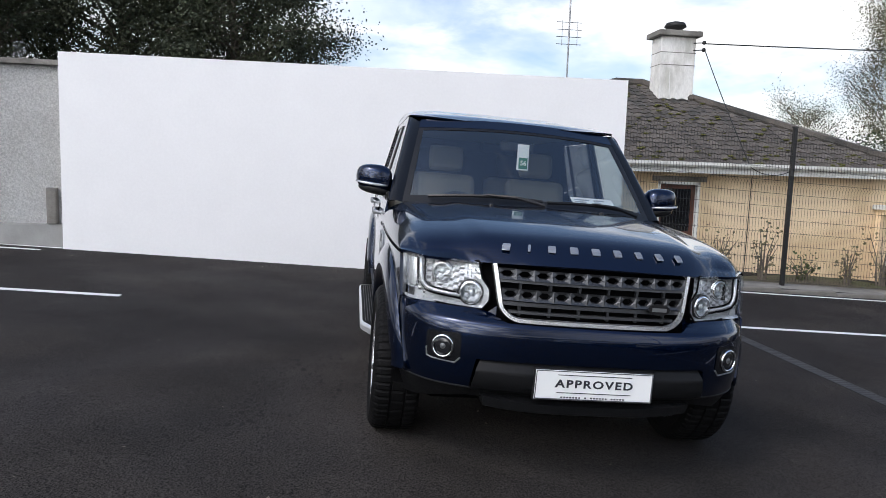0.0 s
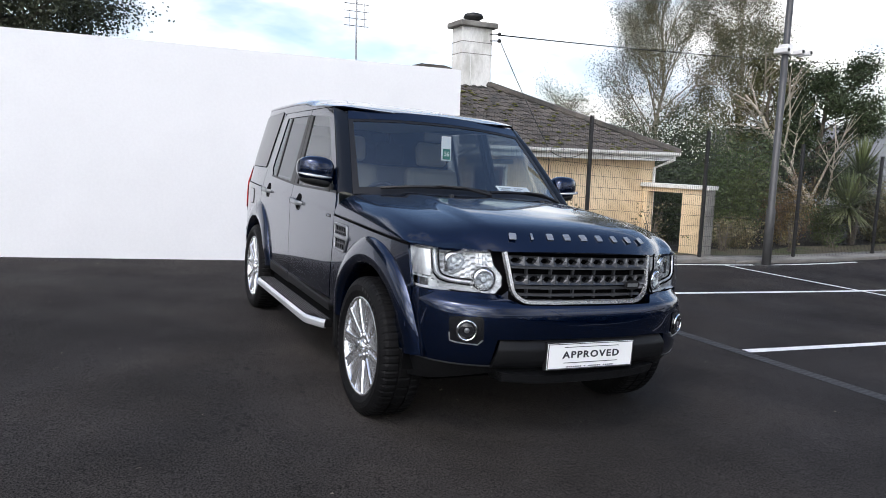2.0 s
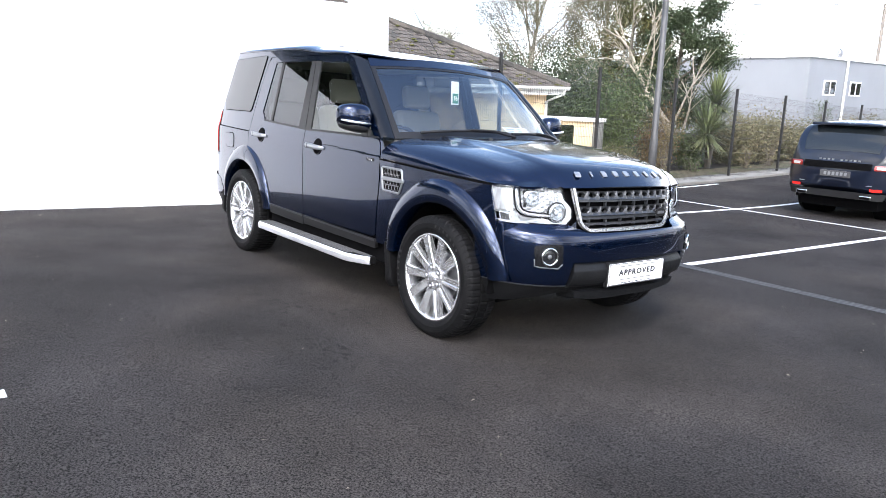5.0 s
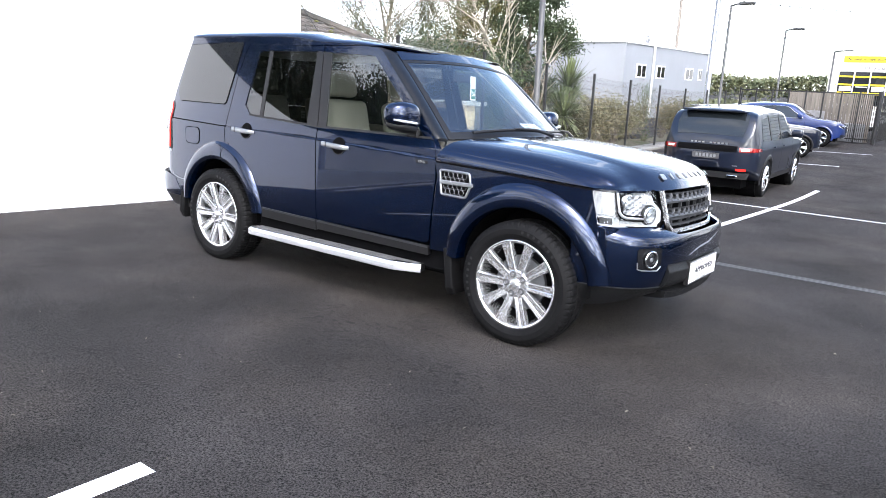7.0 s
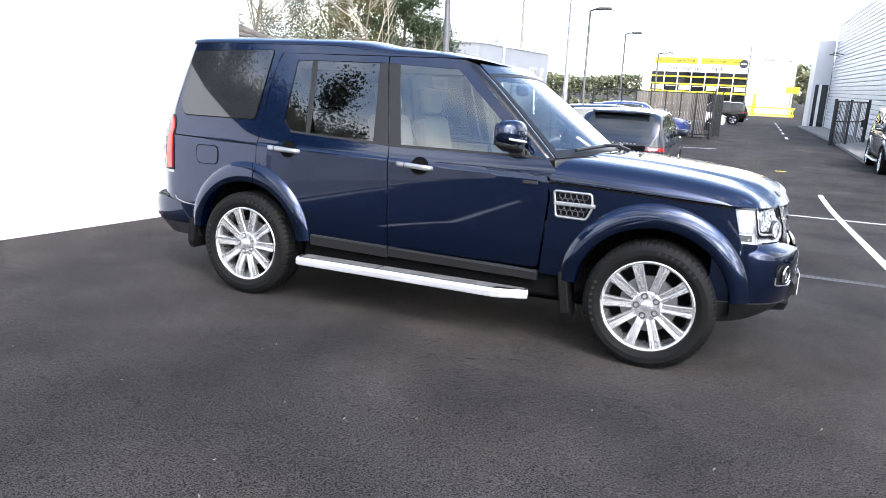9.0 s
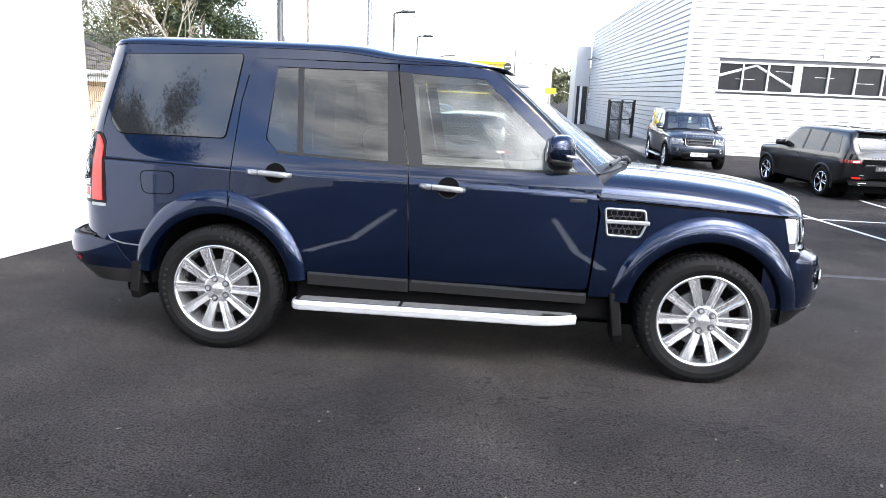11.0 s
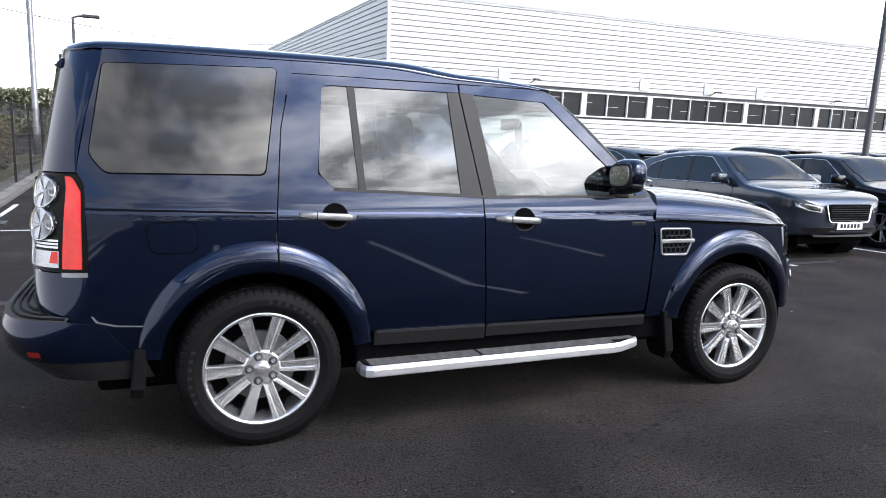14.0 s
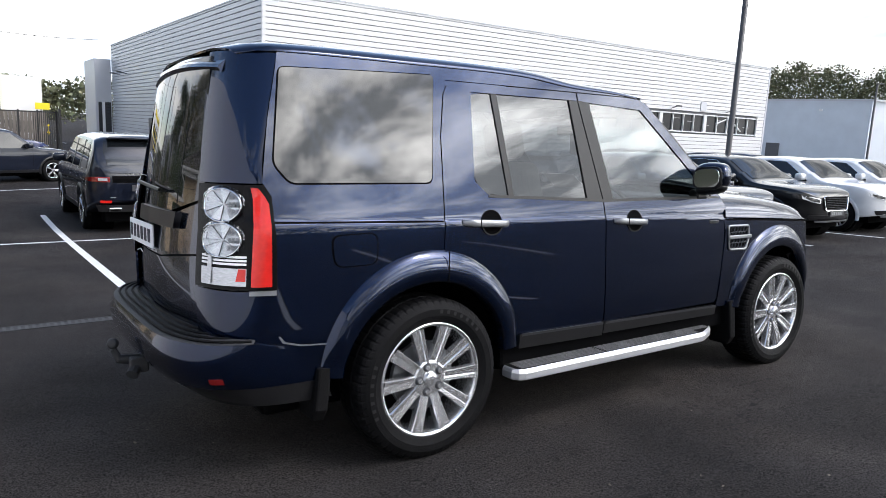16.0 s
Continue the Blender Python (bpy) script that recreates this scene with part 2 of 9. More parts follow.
def box(bm, x0, x1, y0, y1, z0, z1, bevel=0.0, seg=2):
    r = bmesh.ops.create_cube(bm, size=1.0)
    vs = r["verts"]
    for v in vs:
        v.co = Vector(((x0 + x1) / 2 + v.co.x * (x1 - x0), (y0 + y1) / 2 + v.co.y * (y1 - y0), (z0 + z1) / 2 + v.co.z * (z1 - z0)))
    if bevel:
        es = list({e for v in vs for e in v.link_edges})
        bmesh.ops.bevel(bm, geom=es, offset=bevel, segments=seg, affect="EDGES", profile=0.5)
    return vs


def bx(*a, **k):
    bm = bmesh.new()
    box(bm, *a, **k)
    return bm


def frame_of(p0, p1):
    d = (Vector(p1) - Vector(p0)).normalized()
    a = Vector((0, 0, 1)) if abs(d.z) < 0.9 else Vector((1, 0, 0))
    s = d.cross(a).normalized()
    return d, s, s.cross(d)


def tube(bm, pts, radii, n=10, caps=True):
    """A round tube through pts; radii a number or a list."""
    pts = [Vector(p) for p in pts]
    if not isinstance(radii, (list, tuple)):
        radii = [radii] * len(pts)
    rings = []
    ref = None
    for i, p in enumerate(pts):
        d = (pts[min(i + 1, len(pts) - 1)] - pts[max(i - 1, 0)]).normalized()
        if ref is None:
            ref = frame_of(p, p + d)[1]
        s = (ref - d * ref.dot(d)).normalized()
        ref = s
        t = s.cross(d)
        rings.append([bm.verts.new(p + radii[i] * (math.cos(2 * math.pi * k / n) * s + math.sin(2 * math.pi * k / n) * t)) for k in range(n)])
    for a, b in zip(rings, rings[1:]):
        for k in range(n):
            bm.faces.new((a[k], a[(k + 1) % n], b[(k + 1) % n], b[k]))
    if caps:
        bm.faces.new(rings[0][::-1])
        bm.faces.new(rings[-1])
    return rings


def prism(bm, outline, axis, a, b, bevel=0.0):
    """A flat outline of (u, v) drawn out along an axis from a to b."""
    def at(u, v, w):
        return {"x": (w, u, v), "y": (u, w, v), "z": (u, v, w)}[axis]
    lo = [bm.verts.new(at(u, v, a)) for u, v in outline]
    hi = [bm.verts.new(at(u, v, b)) for u, v in outline]
    f0 = bm.faces.new(lo)
    f1 = bm.faces.new(hi[::-1])
    n = len(outline)
    for i in range(n):
        bm.faces.new((lo[i], hi[i], hi[(i + 1) % n], lo[(i + 1) % n]))
    bmesh.ops.recalc_face_normals(bm, faces=list(bm.faces))
    if bevel:
        bmesh.ops.bevel(bm, geom=list(f0.edges) + list(f1.edges), offset=bevel, segments=2, affect="EDGES", profile=0.5)


def lerp_table(tab, x):
    """Smooth value at x from a table of (x, value) in rising x."""
    if x <= tab[0][0]:
        return tab[0][1]
    if x >= tab[-1][0]:
        return tab[-1][1]
    for i in range(len(tab) - 1):
        (x0, y0), (x1, y1) = tab[i], tab[i + 1]
        if x <= x1:
            def slope(j):
                if j <= 0 or j >= len(tab) - 1:
                    k = 0 if j <= 0 else len(tab) - 2
                    return (tab[k + 1][1] - tab[k][1]) / (tab[k + 1][0] - tab[k][0])
                return (tab[j + 1][1] - tab[j - 1][1]) / (tab[j + 1][0] - tab[j - 1][0])
            h = x1 - x0
            t = (x - x0) / h
            return ((2 * t**3 - 3 * t * t + 1) * y0 + (t**3 - 2 * t * t + t) * h * slope(i)
                    + (-2 * t**3 + 3 * t * t) * y1 + (t**3 - t * t) * h * slope(i + 1))


def rounded(outline, r, seg=4):
    """The outline with its corners rounded by r (a number, or one for each corner)."""
    out = []
    n = len(outline)
    for i in range(n):
        p, a, b = Vector(outline[i]), Vector(outline[i - 1]), Vector(outline[(i + 1) % n])
        ri = r[i] if isinstance(r, (list, tuple)) else r
        if ri <= 0:
            out.append(tuple(p))
            continue
        da, db = (a - p), (b - p)
        d = min(ri, da.length * 0.45, db.length * 0.45)
        pa, pb = p + da.normalized() * d, p + db.normalized() * d
        for k in range(seg + 1):
            t = k / seg
            q = pa * (1 - t) ** 2 + p * 2 * t * (1 - t) + pb * t * t
            out.append((q.x, q.y))
    return out


def panel(name, outline, fn, material, parent, step=0.06, depth=0.012, label="", offset=0.0):
    """A curved sheet: the 2D outline, cut into a fine net, carried by fn(u, v) into space, with true normals and a turned-in edge."""
    bm = bmesh.new()
    vs = [bm.verts.new((u, v, 0)) for u, v in outline]
    f = bm.faces.new(vs)
    f.normal_update()
    if f.normal.z < 0:
        f.normal_flip()
    bmesh.ops.triangulate(bm, faces=[f])
    us, vv = [p[0] for p in outline], [p[1] for p in outline]
    su, sv = step if isinstance(step, tuple) else (step, step)
    for lo, hi, s, ax in ((min(us), max(us), su, 0), (min(vv), max(vv), sv, 1)):
        n = max(1, int(math.ceil((hi - lo) / s)))
        for k in range(1, n):
            c = lo + (hi - lo) * k / n
            co, no = [0, 0, 0], [0, 0, 0]
            co[ax], no[ax] = c, 1
            bmesh.ops.bisect_plane(bm, geom=list(bm.verts) + list(bm.edges) + list(bm.faces), plane_co=co, plane_no=no, dist=1e-5)
    bm.verts.ensure_lookup_table()
    e = 1e-3
    nor = {}
    for v in bm.verts:
        u, w = v.co.x, v.co.y
        p = Vector(fn(u, w))
        du, dw = Vector(fn(u + e, w)) - Vector(fn(u - e, w)), Vector(fn(u, w + e)) - Vector(fn(u, w - e))
        nn = du.cross(dw)
        nn = nn.normalized() if nn.length > 1e-12 else Vector((0, 0, 1))
        nor[v.index] = nn
        v.co = p + nn * offset
    bm.verts.index_update()
    normals = [nor[i] for i in range(len(bm.verts))]
    if depth:
        edges = [ed for ed in bm.edges if ed.is_boundary]
        m = {}
        for ed in edges:
            for v in ed.verts:
                if v not in m:
                    nn = nor[v.index]
                    m[v] = (bm.verts.new(v.co), bm.verts.new(v.co - nn * depth), nn)
        bm.verts.index_update()
        extra = {}
        for ed in edges:
            lp = ed.link_loops[0]
            a, b = lp.vert, lp.link_loop_next.vert
            fc = bm.faces.new((m[b][0], m[a][0], m[a][1], m[b][1]))
            side = (b.co - a.co).cross(m[a][2])
            for v in (a, b):
                for k in (0, 1):
                    extra[m[v][k]] = extra.get(m[v][k], Vector()) + side.normalized()
        bm.verts.index_update()
        tail = {v.index: nv.normalized() for v, nv in extra.items()}
        normals += [tail.get(i, Vector((0, 0, 1))) for i in range(len(normals), len(bm.verts))]
    ob = finish(bm, name, material, parent, label, smooth=True)
    ob.data.normals_split_custom_set_from_vertices([tuple(n) for n in normals])
    return ob


def text(body, size, m, material, parent=None, name="lettering", depth=0.002, align="CENTER", label="", space=1.0, bold=0.0):
    """Raised lettering as a mesh, in the plane of m's x and y."""
    cu = bpy.data.curves.new(name, "FONT")
    cu.body, cu.size, cu.extrude, cu.align_x, cu.align_y, cu.space_character = body, size, depth, align, "CENTER", space
    cu.resolution_u, cu.offset = 3, bold
    tmp = new(name, cu)
    dg = bpy.context.evaluated_depsgraph_get()
    me = bpy.data.meshes.new_from_object(tmp.evaluated_get(dg))
    bpy.data.objects.remove(tmp)
    bpy.data.curves.remove(cu)
    me.materials.clear()
    me.materials.append(material)
    ob = new(name, me)
    ob.matrix_basis = m
    if parent is not None:
        ob.parent = parent
    if label:
        ob["label"] = label
    return ob


def basis(o, x, y):
    """A pose at o whose x and y axes are given."""
    x, y = Vector(x).normalized(), Vector(y).normalized()
    z = x.cross(y).normalized()
    return Matrix(((x.x, y.x, z.x, o[0]), (x.y, y.y, z.y, o[1]), (x.z, y.z, z.z, o[2]), (0, 0, 0, 1)))


def gz(x, y):
    """Height of the yard's surface: a plane that falls towards +y, levels out, and falls again along the lane."""
    e = y - 10.5
    soft = 0.5 * (e + math.sqrt(e * e + 3.0))
    return -SLOPE * (y - soft) - 1.4 * min(1.0, max(0.0, (y - 32.0) / 78.0))


# ---- ground ----
bm = bmesh.new()
gx = [-900, -400, -150, -60, -25, -12, -8, -5.6] + [-4 + 2 * k for k in range(12)] + [22, 30, 45, 70, 120, 300, 900]
gy = [-900, -300, -100, -40, -20, -12] + [-9 + 1.5 * k for k in range(20)] + [22, 27, 32, 36, 45, 60, 75, 90, 110, 140, 300, 900]
grid = [[bm.verts.new((x, y, gz(x, max(y, -40)))) for y in gy] for x in gx]
for i in range(len(gx) - 1):
    for j in range(len(gy) - 1):
        bm.faces.new((grid[i][j], grid[i + 1][j], grid[i + 1][j + 1], grid[i][j + 1]))
tagged(finish(bm, "ground", M["asphalt"], smooth=True), "dark grey fine asphalt yard, dusty and lightly stained", "ground", kind="structure")


def strip(name, pts, width, material, label, lift=0.004, category="road marking"):
    """A painted strip of a given width along pts, lying on the yard."""
    bm = bmesh.new()
    pts = [Vector((*p, 0)) for p in pts]
    fine = []
    for a, b in zip(pts, pts[1:]):
        n = max(1, int((b - a).length / 0.5))
        fine += [a.lerp(b, k / n) for k in range(n)]
    fine.append(pts[-1])
    rows = []
    for i, p in enumerate(fine):
        d = (fine[min(i + 1, len(fine) - 1)] - fine[max(i - 1, 0)]).normalized()
        s = Vector((-d.y, d.x, 0)) * width / 2
        wob = 0.004 * noise.noise(p * 3.1)
        rows.append([bm.verts.new((q.x, q.y, gz(q.x, q.y) + lift)) for q in (p - s * (1 + wob * 10), p + s * (1 + wob * 10))])
    for a, b in zip(rows, rows[1:]):
        bm.faces.new((a[0], b[0], b[1], a[1]))
    return tagged(finish(bm, name, material), label, category, kind="structure")


LINE = "white painted parking bay line on the asphalt"
for pts in ([(-4.5, 2.75), (-4.5, 12.5)], [(-1.82, 2.85), (-1.8, 12.45)], [(0.8, 2.85), (1.02, 12.4)], [(3.45, 2.85), (3.5, 12.45)], [(-4.44, 8.5), (3.4, 8.5)], [(3.54, 8.5), (17.0, 8.5)],
            [(-1.55, -8.5), (-1.56, -3.15)], [(1.2, -8.5), (1.2, -3.13)], [(4.05, -8.5), (4.05, -5.9)], [(-4.1, -8.5), (-4.1, -4.9)],
            [(-4.2, 17.0), (0.6, 18.4)], [(-3.4, 22.5), (0.9, 23.6)],
            [(6.05, 2.6), (6.1, 12.4)], [(8.72, 2.6), (8.75, 12.4)], [(11.37, 2.6), (11.4, 12.4)], [(14.0, 2.6), (14.05, 12.4)], [(16.65, 2.6), (16.7, 12.4)]):
    strip("bay_line", pts, 0.1, M["roadpaint"], LINE)
for k in range(6):
    y = 33 + 6.5 * k
    strip("lane_dash", [(3.7 + 0.1 * k, y), (3.74 + 0.1 * k, y + 2.2)], 0.14, M["roadpaint"], "short white centre dash on the lane")
strip("yellow_mark", [(2.72, 17.1), (3.0, 17.15)], 0.16, M["yellow"], "small worn yellow paint mark on the asphalt")

# linear drain across the yard
drain = thing("drain_channel", "galvanised slotted drain channel set flush in the asphalt", "drain", kind="structure")
bm = bmesh.new()
for k in range(26):
    x0 = -6 + k * 0.5
    for a, b in ((2.69, 2.705), (2.795, 2.81)):
        box(bm, x0, x0 + 0.495, a, b, gz(0, 2.75) - 0.02, gz(0, 2.75) + 0.0075)
M["drainsteel"] = mat("dirty drain steel", (0.045, 0.045, 0.047), 0.6, metal=0.3, var=0.3, vscale=5)
part("drain_frame", bm, M["drainsteel"], drain)
# black bed in place of the channel's depth; its shade is in the colour
bm = bmesh.new()
box(bm, -6, 7, 2.705, 2.795, gz(0, 2.75) - 0.02, gz(0, 2.75) + 0.0045)
part("drain_bed", bm, M["black"], drain, "black strip painted as the shade under the grating")
bm = bmesh.new()
for k in range(260):
    x0 = -6 + k * 0.05
    box(bm, x0, x0 + 0.022, 2.705, 2.795, gz(0, 2.75) - 0.01, gz(0, 2.75) + 0.0068)
M["drainbar"] = mat("dull galvanised drain bar", (0.065, 0.065, 0.068), 0.65, metal=0.2, var=0.3, vscale=4)
o = part("grating", bm, M["drainbar"], drain)
o["kind"] = "stuff"

# stains, small leaves and grit
random.seed(11)


bm = bmesh.new()
PATCH = [(0.2, -1.45, 0.42, 0.12), (-0.42, -1.72, 0.3, 0.1), (-2.4, -1.85, 0.25, 0.16), (-2.5, -2.8, 0.3, 0.2), (-1.2, -2.7, 0.25, 0.18), (1.3, -1.6, 0.25, 0.1), (0.6, -1.2, 0.35, 0.1), (-3.2, -1.2, 0.3, 0.2)]
for k in range(420):
    cx_, cy_, dx_, dy_ = PATCH[k % len(PATCH)]
    x, y = random.gauss(cx_, dx_), random.gauss(cy_, dy_)
    r, sd = random.uniform(0.004, 0.02), random.uniform(0, 50)
    ring = []
    for j in range(14):
        a = 2 * math.pi * j / 14
        rr = r * (0.6 + 0.8 * noise.noise(Vector((math.cos(a) * 1.5 + sd, math.sin(a) * 1.5, sd))))
        px, py = x + rr * math.cos(a) * 1.9, y + rr * math.sin(a)
        ring.append(bm.verts.new((px, py, gz(px, py) + 0.003)))
    bm.faces.new(ring)
tagged(finish(bm, "stain", M["stain"]), "dark speckled oil stain on the asphalt", "stain", kind="structure")
bm = bmesh.new()
for k in range(170):
    x, y = random.uniform(-4.2, 4.6), random.uniform(-4.6, 2.4)
    s, a = random.uniform(0.003, 0.011), random.uniform(0, 6.3)
    q = [Vector((x + s * math.cos(a + t) * w, y + s * math.sin(a + t) * w, gz(x, y) + 0.002 + random.uniform(0, 0.012))) for t, w in ((0, 1.3), (1.5, 0.6), (3.1, 1.2), (4.7, 0.55))]
    bm.faces.new([bm.verts.new(p) for p in q])
M["grit"] = mat("dry leaf and grit", (0.16, 0.14, 0.115), 0.9, island=0.7)
tagged(finish(bm, "leaf_litter", M["grit"]), "scattered small dry leaves and grit on the asphalt", "litter", kind="stuff")

# ---- white wall and roughcast wall ----
WX = -4.33


def sloped_wall(name, x0, x1, y0, y1, top, material, label, below=0.15):
    bm = bmesh.new()
    n = max(2, int((y1 - y0) / 0.5))
    rows = []
    for k in range(n + 1):
        y = y0 + (y1 - y0) * k / n
        rows.append([bm.verts.new(p) for p in ((x1, y, gz(0, y) - below), (x1, y, top), (x0, y, top), (x0, y, gz(0, y) - below))])
    for a, b in zip(rows, rows[1:]):
        for k in range(4):
            bm.faces.new((a[k], b[k], b[(k + 1) % 4], a[(k + 1) % 4]))
    bm.faces.new(rows[0])
    bm.faces.new(rows[-1][::-1])
    bmesh.ops.recalc_face_normals(bm, faces=list(bm.faces))
    return tagged(finish(bm, name, material), label, "wall", kind="structure")


sloped_wall("wall_white", WX - 0.22, WX, -4.72, 2.64, 2.71, M["whitewall"], "tall plain white painted backdrop wall behind the car")
sloped_wall("wall_roughcast", -4.75, -4.5, -16, -4.72, 2.55, M["roughcast"], "white roughcast rendered boundary wall with a grey cap")
bm = bx(-4.8, -4.43, -16, -4.722, 2.552, 2.62, bevel=0.012)
tagged(finish(bm, "wall_coping", M["concrete"]), "grey concrete coping on the roughcast wall", "coping", kind="structure")
bm = bx(-4.5, -4.44, -16, -4.724, -0.1, 0.56, bevel=0.01)
tagged(finish(bm, "wall_plinth", M["plinth"]), "smooth grey plinth at the foot of the roughcast wall", "plinth", kind="structure")
bm = bx(-4.5, -4.4, -4.94, -4.82, 0.56, 1.02, bevel=0.012)
tagged(finish(bm, "wall_stub", M["concrete"]), "short weathered concrete pier against the wall's end", "pier", kind="structure")
strip("wall_foot_line", [(-4.38, -16), (-4.38, -4.72)], 0.07, M["roadpaint"], "white line along the wall's foot")

# ---- kerb and verge beyond the bays ----
bm = bmesh.new()
for k in range(34):
    y0 = 2.66 + k * 0.915
    z = gz(0, y0 + 0.45)
    box(bm, -4.82, -4.7, y0, y0 + 0.91, z - 0.2, z + 0.06, bevel=0.012, seg=1)
tagged(finish(bm, "kerb", M["kerb"]), "low grey concrete kerb edging the yard", "kerb", kind="structure")
bm = bmesh.new()
rows = []
for k in range(36):
    y = 2.66 + 0.9 * k
    z = gz(0, y) + 0.055
    rows.append([bm.verts.new(p) for p in ((-4.825, y, z), (-5.1, y, z + 0.01), (-5.45 + 0.04 * noise.noise(Vector((0, y, 3))), y, z + 0.005), (-5.5, y, z - 0.1))])
for a, b in zip(rows, rows[1:]):
    for i in range(3):
        bm.faces.new((a[i], b[i], b[i + 1], a[i + 1]))
tagged(finish(bm, "apron", M["concrete"], smooth=True), "weathered concrete apron under the fence", "pavement", kind="structure")
M["soil"] = mat("bare earth and weeds", (0.09, 0.075, 0.045), 0.95, alt=(0.06, 0.07, 0.025), vscale=1.3, fine=0.4, fscale=25, bump=1.0, bscale=12)
bm = bmesh.new()
vy = [2.75 + 1.6 * k for k in range(30)]
vx = [-5.46, -5.9, -6.5, -8, -11, -16, -26, -40]
vg = [[bm.verts.new((x, y, gz(0, y) + 0.03 + (0.1 * noise.noise(Vector((x, y, 0)) * 0.6) if x < -6 else 0) - (0.15 if x < -7 else 0))) for y in vy] for x in vx]
for i in range(len(vx) - 1):
    for j in range(len(vy) - 1):
        bm.faces.new((vg[i][j], vg[i][j + 1], vg[i + 1][j + 1], vg[i + 1][j]))
tagged(finish(bm, "verge", M["soil"], smooth=True), "rough verge of bare earth and weeds behind the fence", "verge", kind="structure")

# ---- mesh fence ----
FENCE_Y = [2.87, 5.675, 8.51, 11.28, 14.02, 16.63, 19.19, 21.84, 24.45, 27.05, 29.65]
FENCE_TOP = [(2.8, 2.4), (5.675, 2.245), (8.51, 2.095), (11.28, 1.945), (14.02, 1.76), (16.63, 1.628), (19.19, 1.49), (21.84, 1.402), (30.0, 1.35)]


def fx(y):
    return -5.12


fence = thing("mesh_fence", "tall black welded mesh fence on square steel posts", "fence")
post0 = None
for y in FENCE_Y:
    z = lerp_table(FENCE_TOP, y) - 2.49
    if post0 is None:
        bm = bx(-0.03, 0.03, -0.03, 0.03, -0.3, 2.48, bevel=0.006, seg=1)
        box(bm, -0.034, 0.034, -0.034, 0.034, 2.48, 2.495)
        post0 = part("post", bm, M["fence"], fence)
        post0.matrix_basis = pose(fx(y), y, z)
    else:
        share("post", post0, fence, pose(fx(y), y, z))
for ya, yb in zip(FENCE_Y, FENCE_Y[1:]):
    bm = bmesh.new()
    n = int((yb - ya) / 0.05)
    za, zb = lerp_table(FENCE_TOP, ya) - 2.49, lerp_table(FENCE_TOP, yb) - 2.49
    w = 0.0026
    for k in range(1, n):
        y = ya + (yb - ya) * k / n
        z = za + (zb - za) * k / n
        prev = None
        for t in (0.05, 0.08, 0.11, 0.82, 0.85, 0.88, 1.57, 1.6, 1.63, 2.3, 2.33, 2.36, 2.4):
            x = fx(y) + 0.034 + (0.03 if t in (0.08, 0.85, 1.6, 2.33) else 0)
            cur = [bm.verts.new((x, y - w, z + t)), bm.verts.new((x + w, y, z + t)), bm.verts.new((x, y + w, z + t))]
            if prev:
                for a in range(2):
                    bm.faces.new((prev[a], prev[a + 1], cur[a + 1], cur[a]))
            prev = cur
    for t in [0.08 + 0.0] + [0.25 + 0.2 * j for j in range(11)]:
        p, q = Vector((fx(ya) + 0.034, ya, za + t)), Vector((fx(yb) + 0.034, yb, zb + t))
        tube(bm, [p, q], 0.003, 4, caps=False)
    o = part("mesh_panel", bm, M["fence"], fence)


# ---- the estate car in the middle ----
M["paint"] = mat("dark blue metallic paint", (0.0004, 0.0085, 0.0365), 0.22, metal=0.84, coat=1.0, var=0.06, vscale=1.5)
M["paint"].node_tree.nodes["Principled BSDF"].inputs["Coat IOR"].default_value = 1.5
M["lampblack"] = mat("black lamp surround", (0.004, 0.004, 0.0045), 0.25, spec=0.15)
M["satin"] = mat("satin black trim", (0.011, 0.011, 0.012), 0.38, spec=0.35, var=0.1, vscale=6)
M["ribgrey"] = mat("worn grey tread ribs", (0.1, 0.1, 0.105), 0.5, var=0.2, vscale=9)
M["pillarblack"] = mat("gloss black pillar", (0.006, 0.0065, 0.008), 0.22, spec=0.4)
M["bumperplastic"] = mat("charcoal bumper plastic", (0.007, 0.0073, 0.0082), 0.45, spec=0.2, var=0.12, vscale=7, bump=0.25, bscale=260)
M["lensbowl"] = mat("pale fluted lamp lens", (0.66, 0.67, 0.69), 0.14, metal=0.65, coat=1.0, var=0.35, vscale=24, stretch=(1, 1, 0.25), bump=0.35, bscale=60)
M["chromebowl"] = mat("bright faceted reflector", (0.55, 0.56, 0.58), 0.14, metal=0.45, var=0.35, vscale=22, bump=0.5, bscale=45)
M["plastic"] = mat("dark grey textured plastic", (0.028, 0.029, 0.031), 0.62, var=0.12, vscale=7, bump=0.25, bscale=260)
# near-black: shade painted into gaps and hollows, also used on black liners
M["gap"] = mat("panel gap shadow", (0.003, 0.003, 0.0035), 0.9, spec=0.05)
M["chrome"] = mat("bright chrome", (0.78, 0.79, 0.8), 0.07, metal=1.0)
M["silver"] = mat("silver painted alloy", (0.78, 0.79, 0.81), 0.27, metal=0.88, var=0.06, vscale=9, coat=0.4)
M["silverdark"] = mat("dark alloy recess", (0.16, 0.165, 0.175), 0.4, metal=0.6)
M["satinsilver"] = mat("satin silver trim", (0.34, 0.35, 0.365), 0.35, metal=0.8, var=0.05)
M["aluminium"] = mat("brushed bright aluminium", (0.8, 0.81, 0.83), 0.33, metal=0.75, var=0.05, vscale=4)
M["rubber"] = mat("tyre rubber", (0.0055, 0.0055, 0.006), 0.58, var=0.2, vscale=8, fine=0.2, fscale=90, bump=0.25, bscale=160, spec=0.1)
M["glass_clear"] = glass("clear car glass", (0.8, 0.85, 0.86), ior=2.35)
M["glass_front"] = glass("front side glass", (0.6, 0.66, 0.63), ior=2.0)
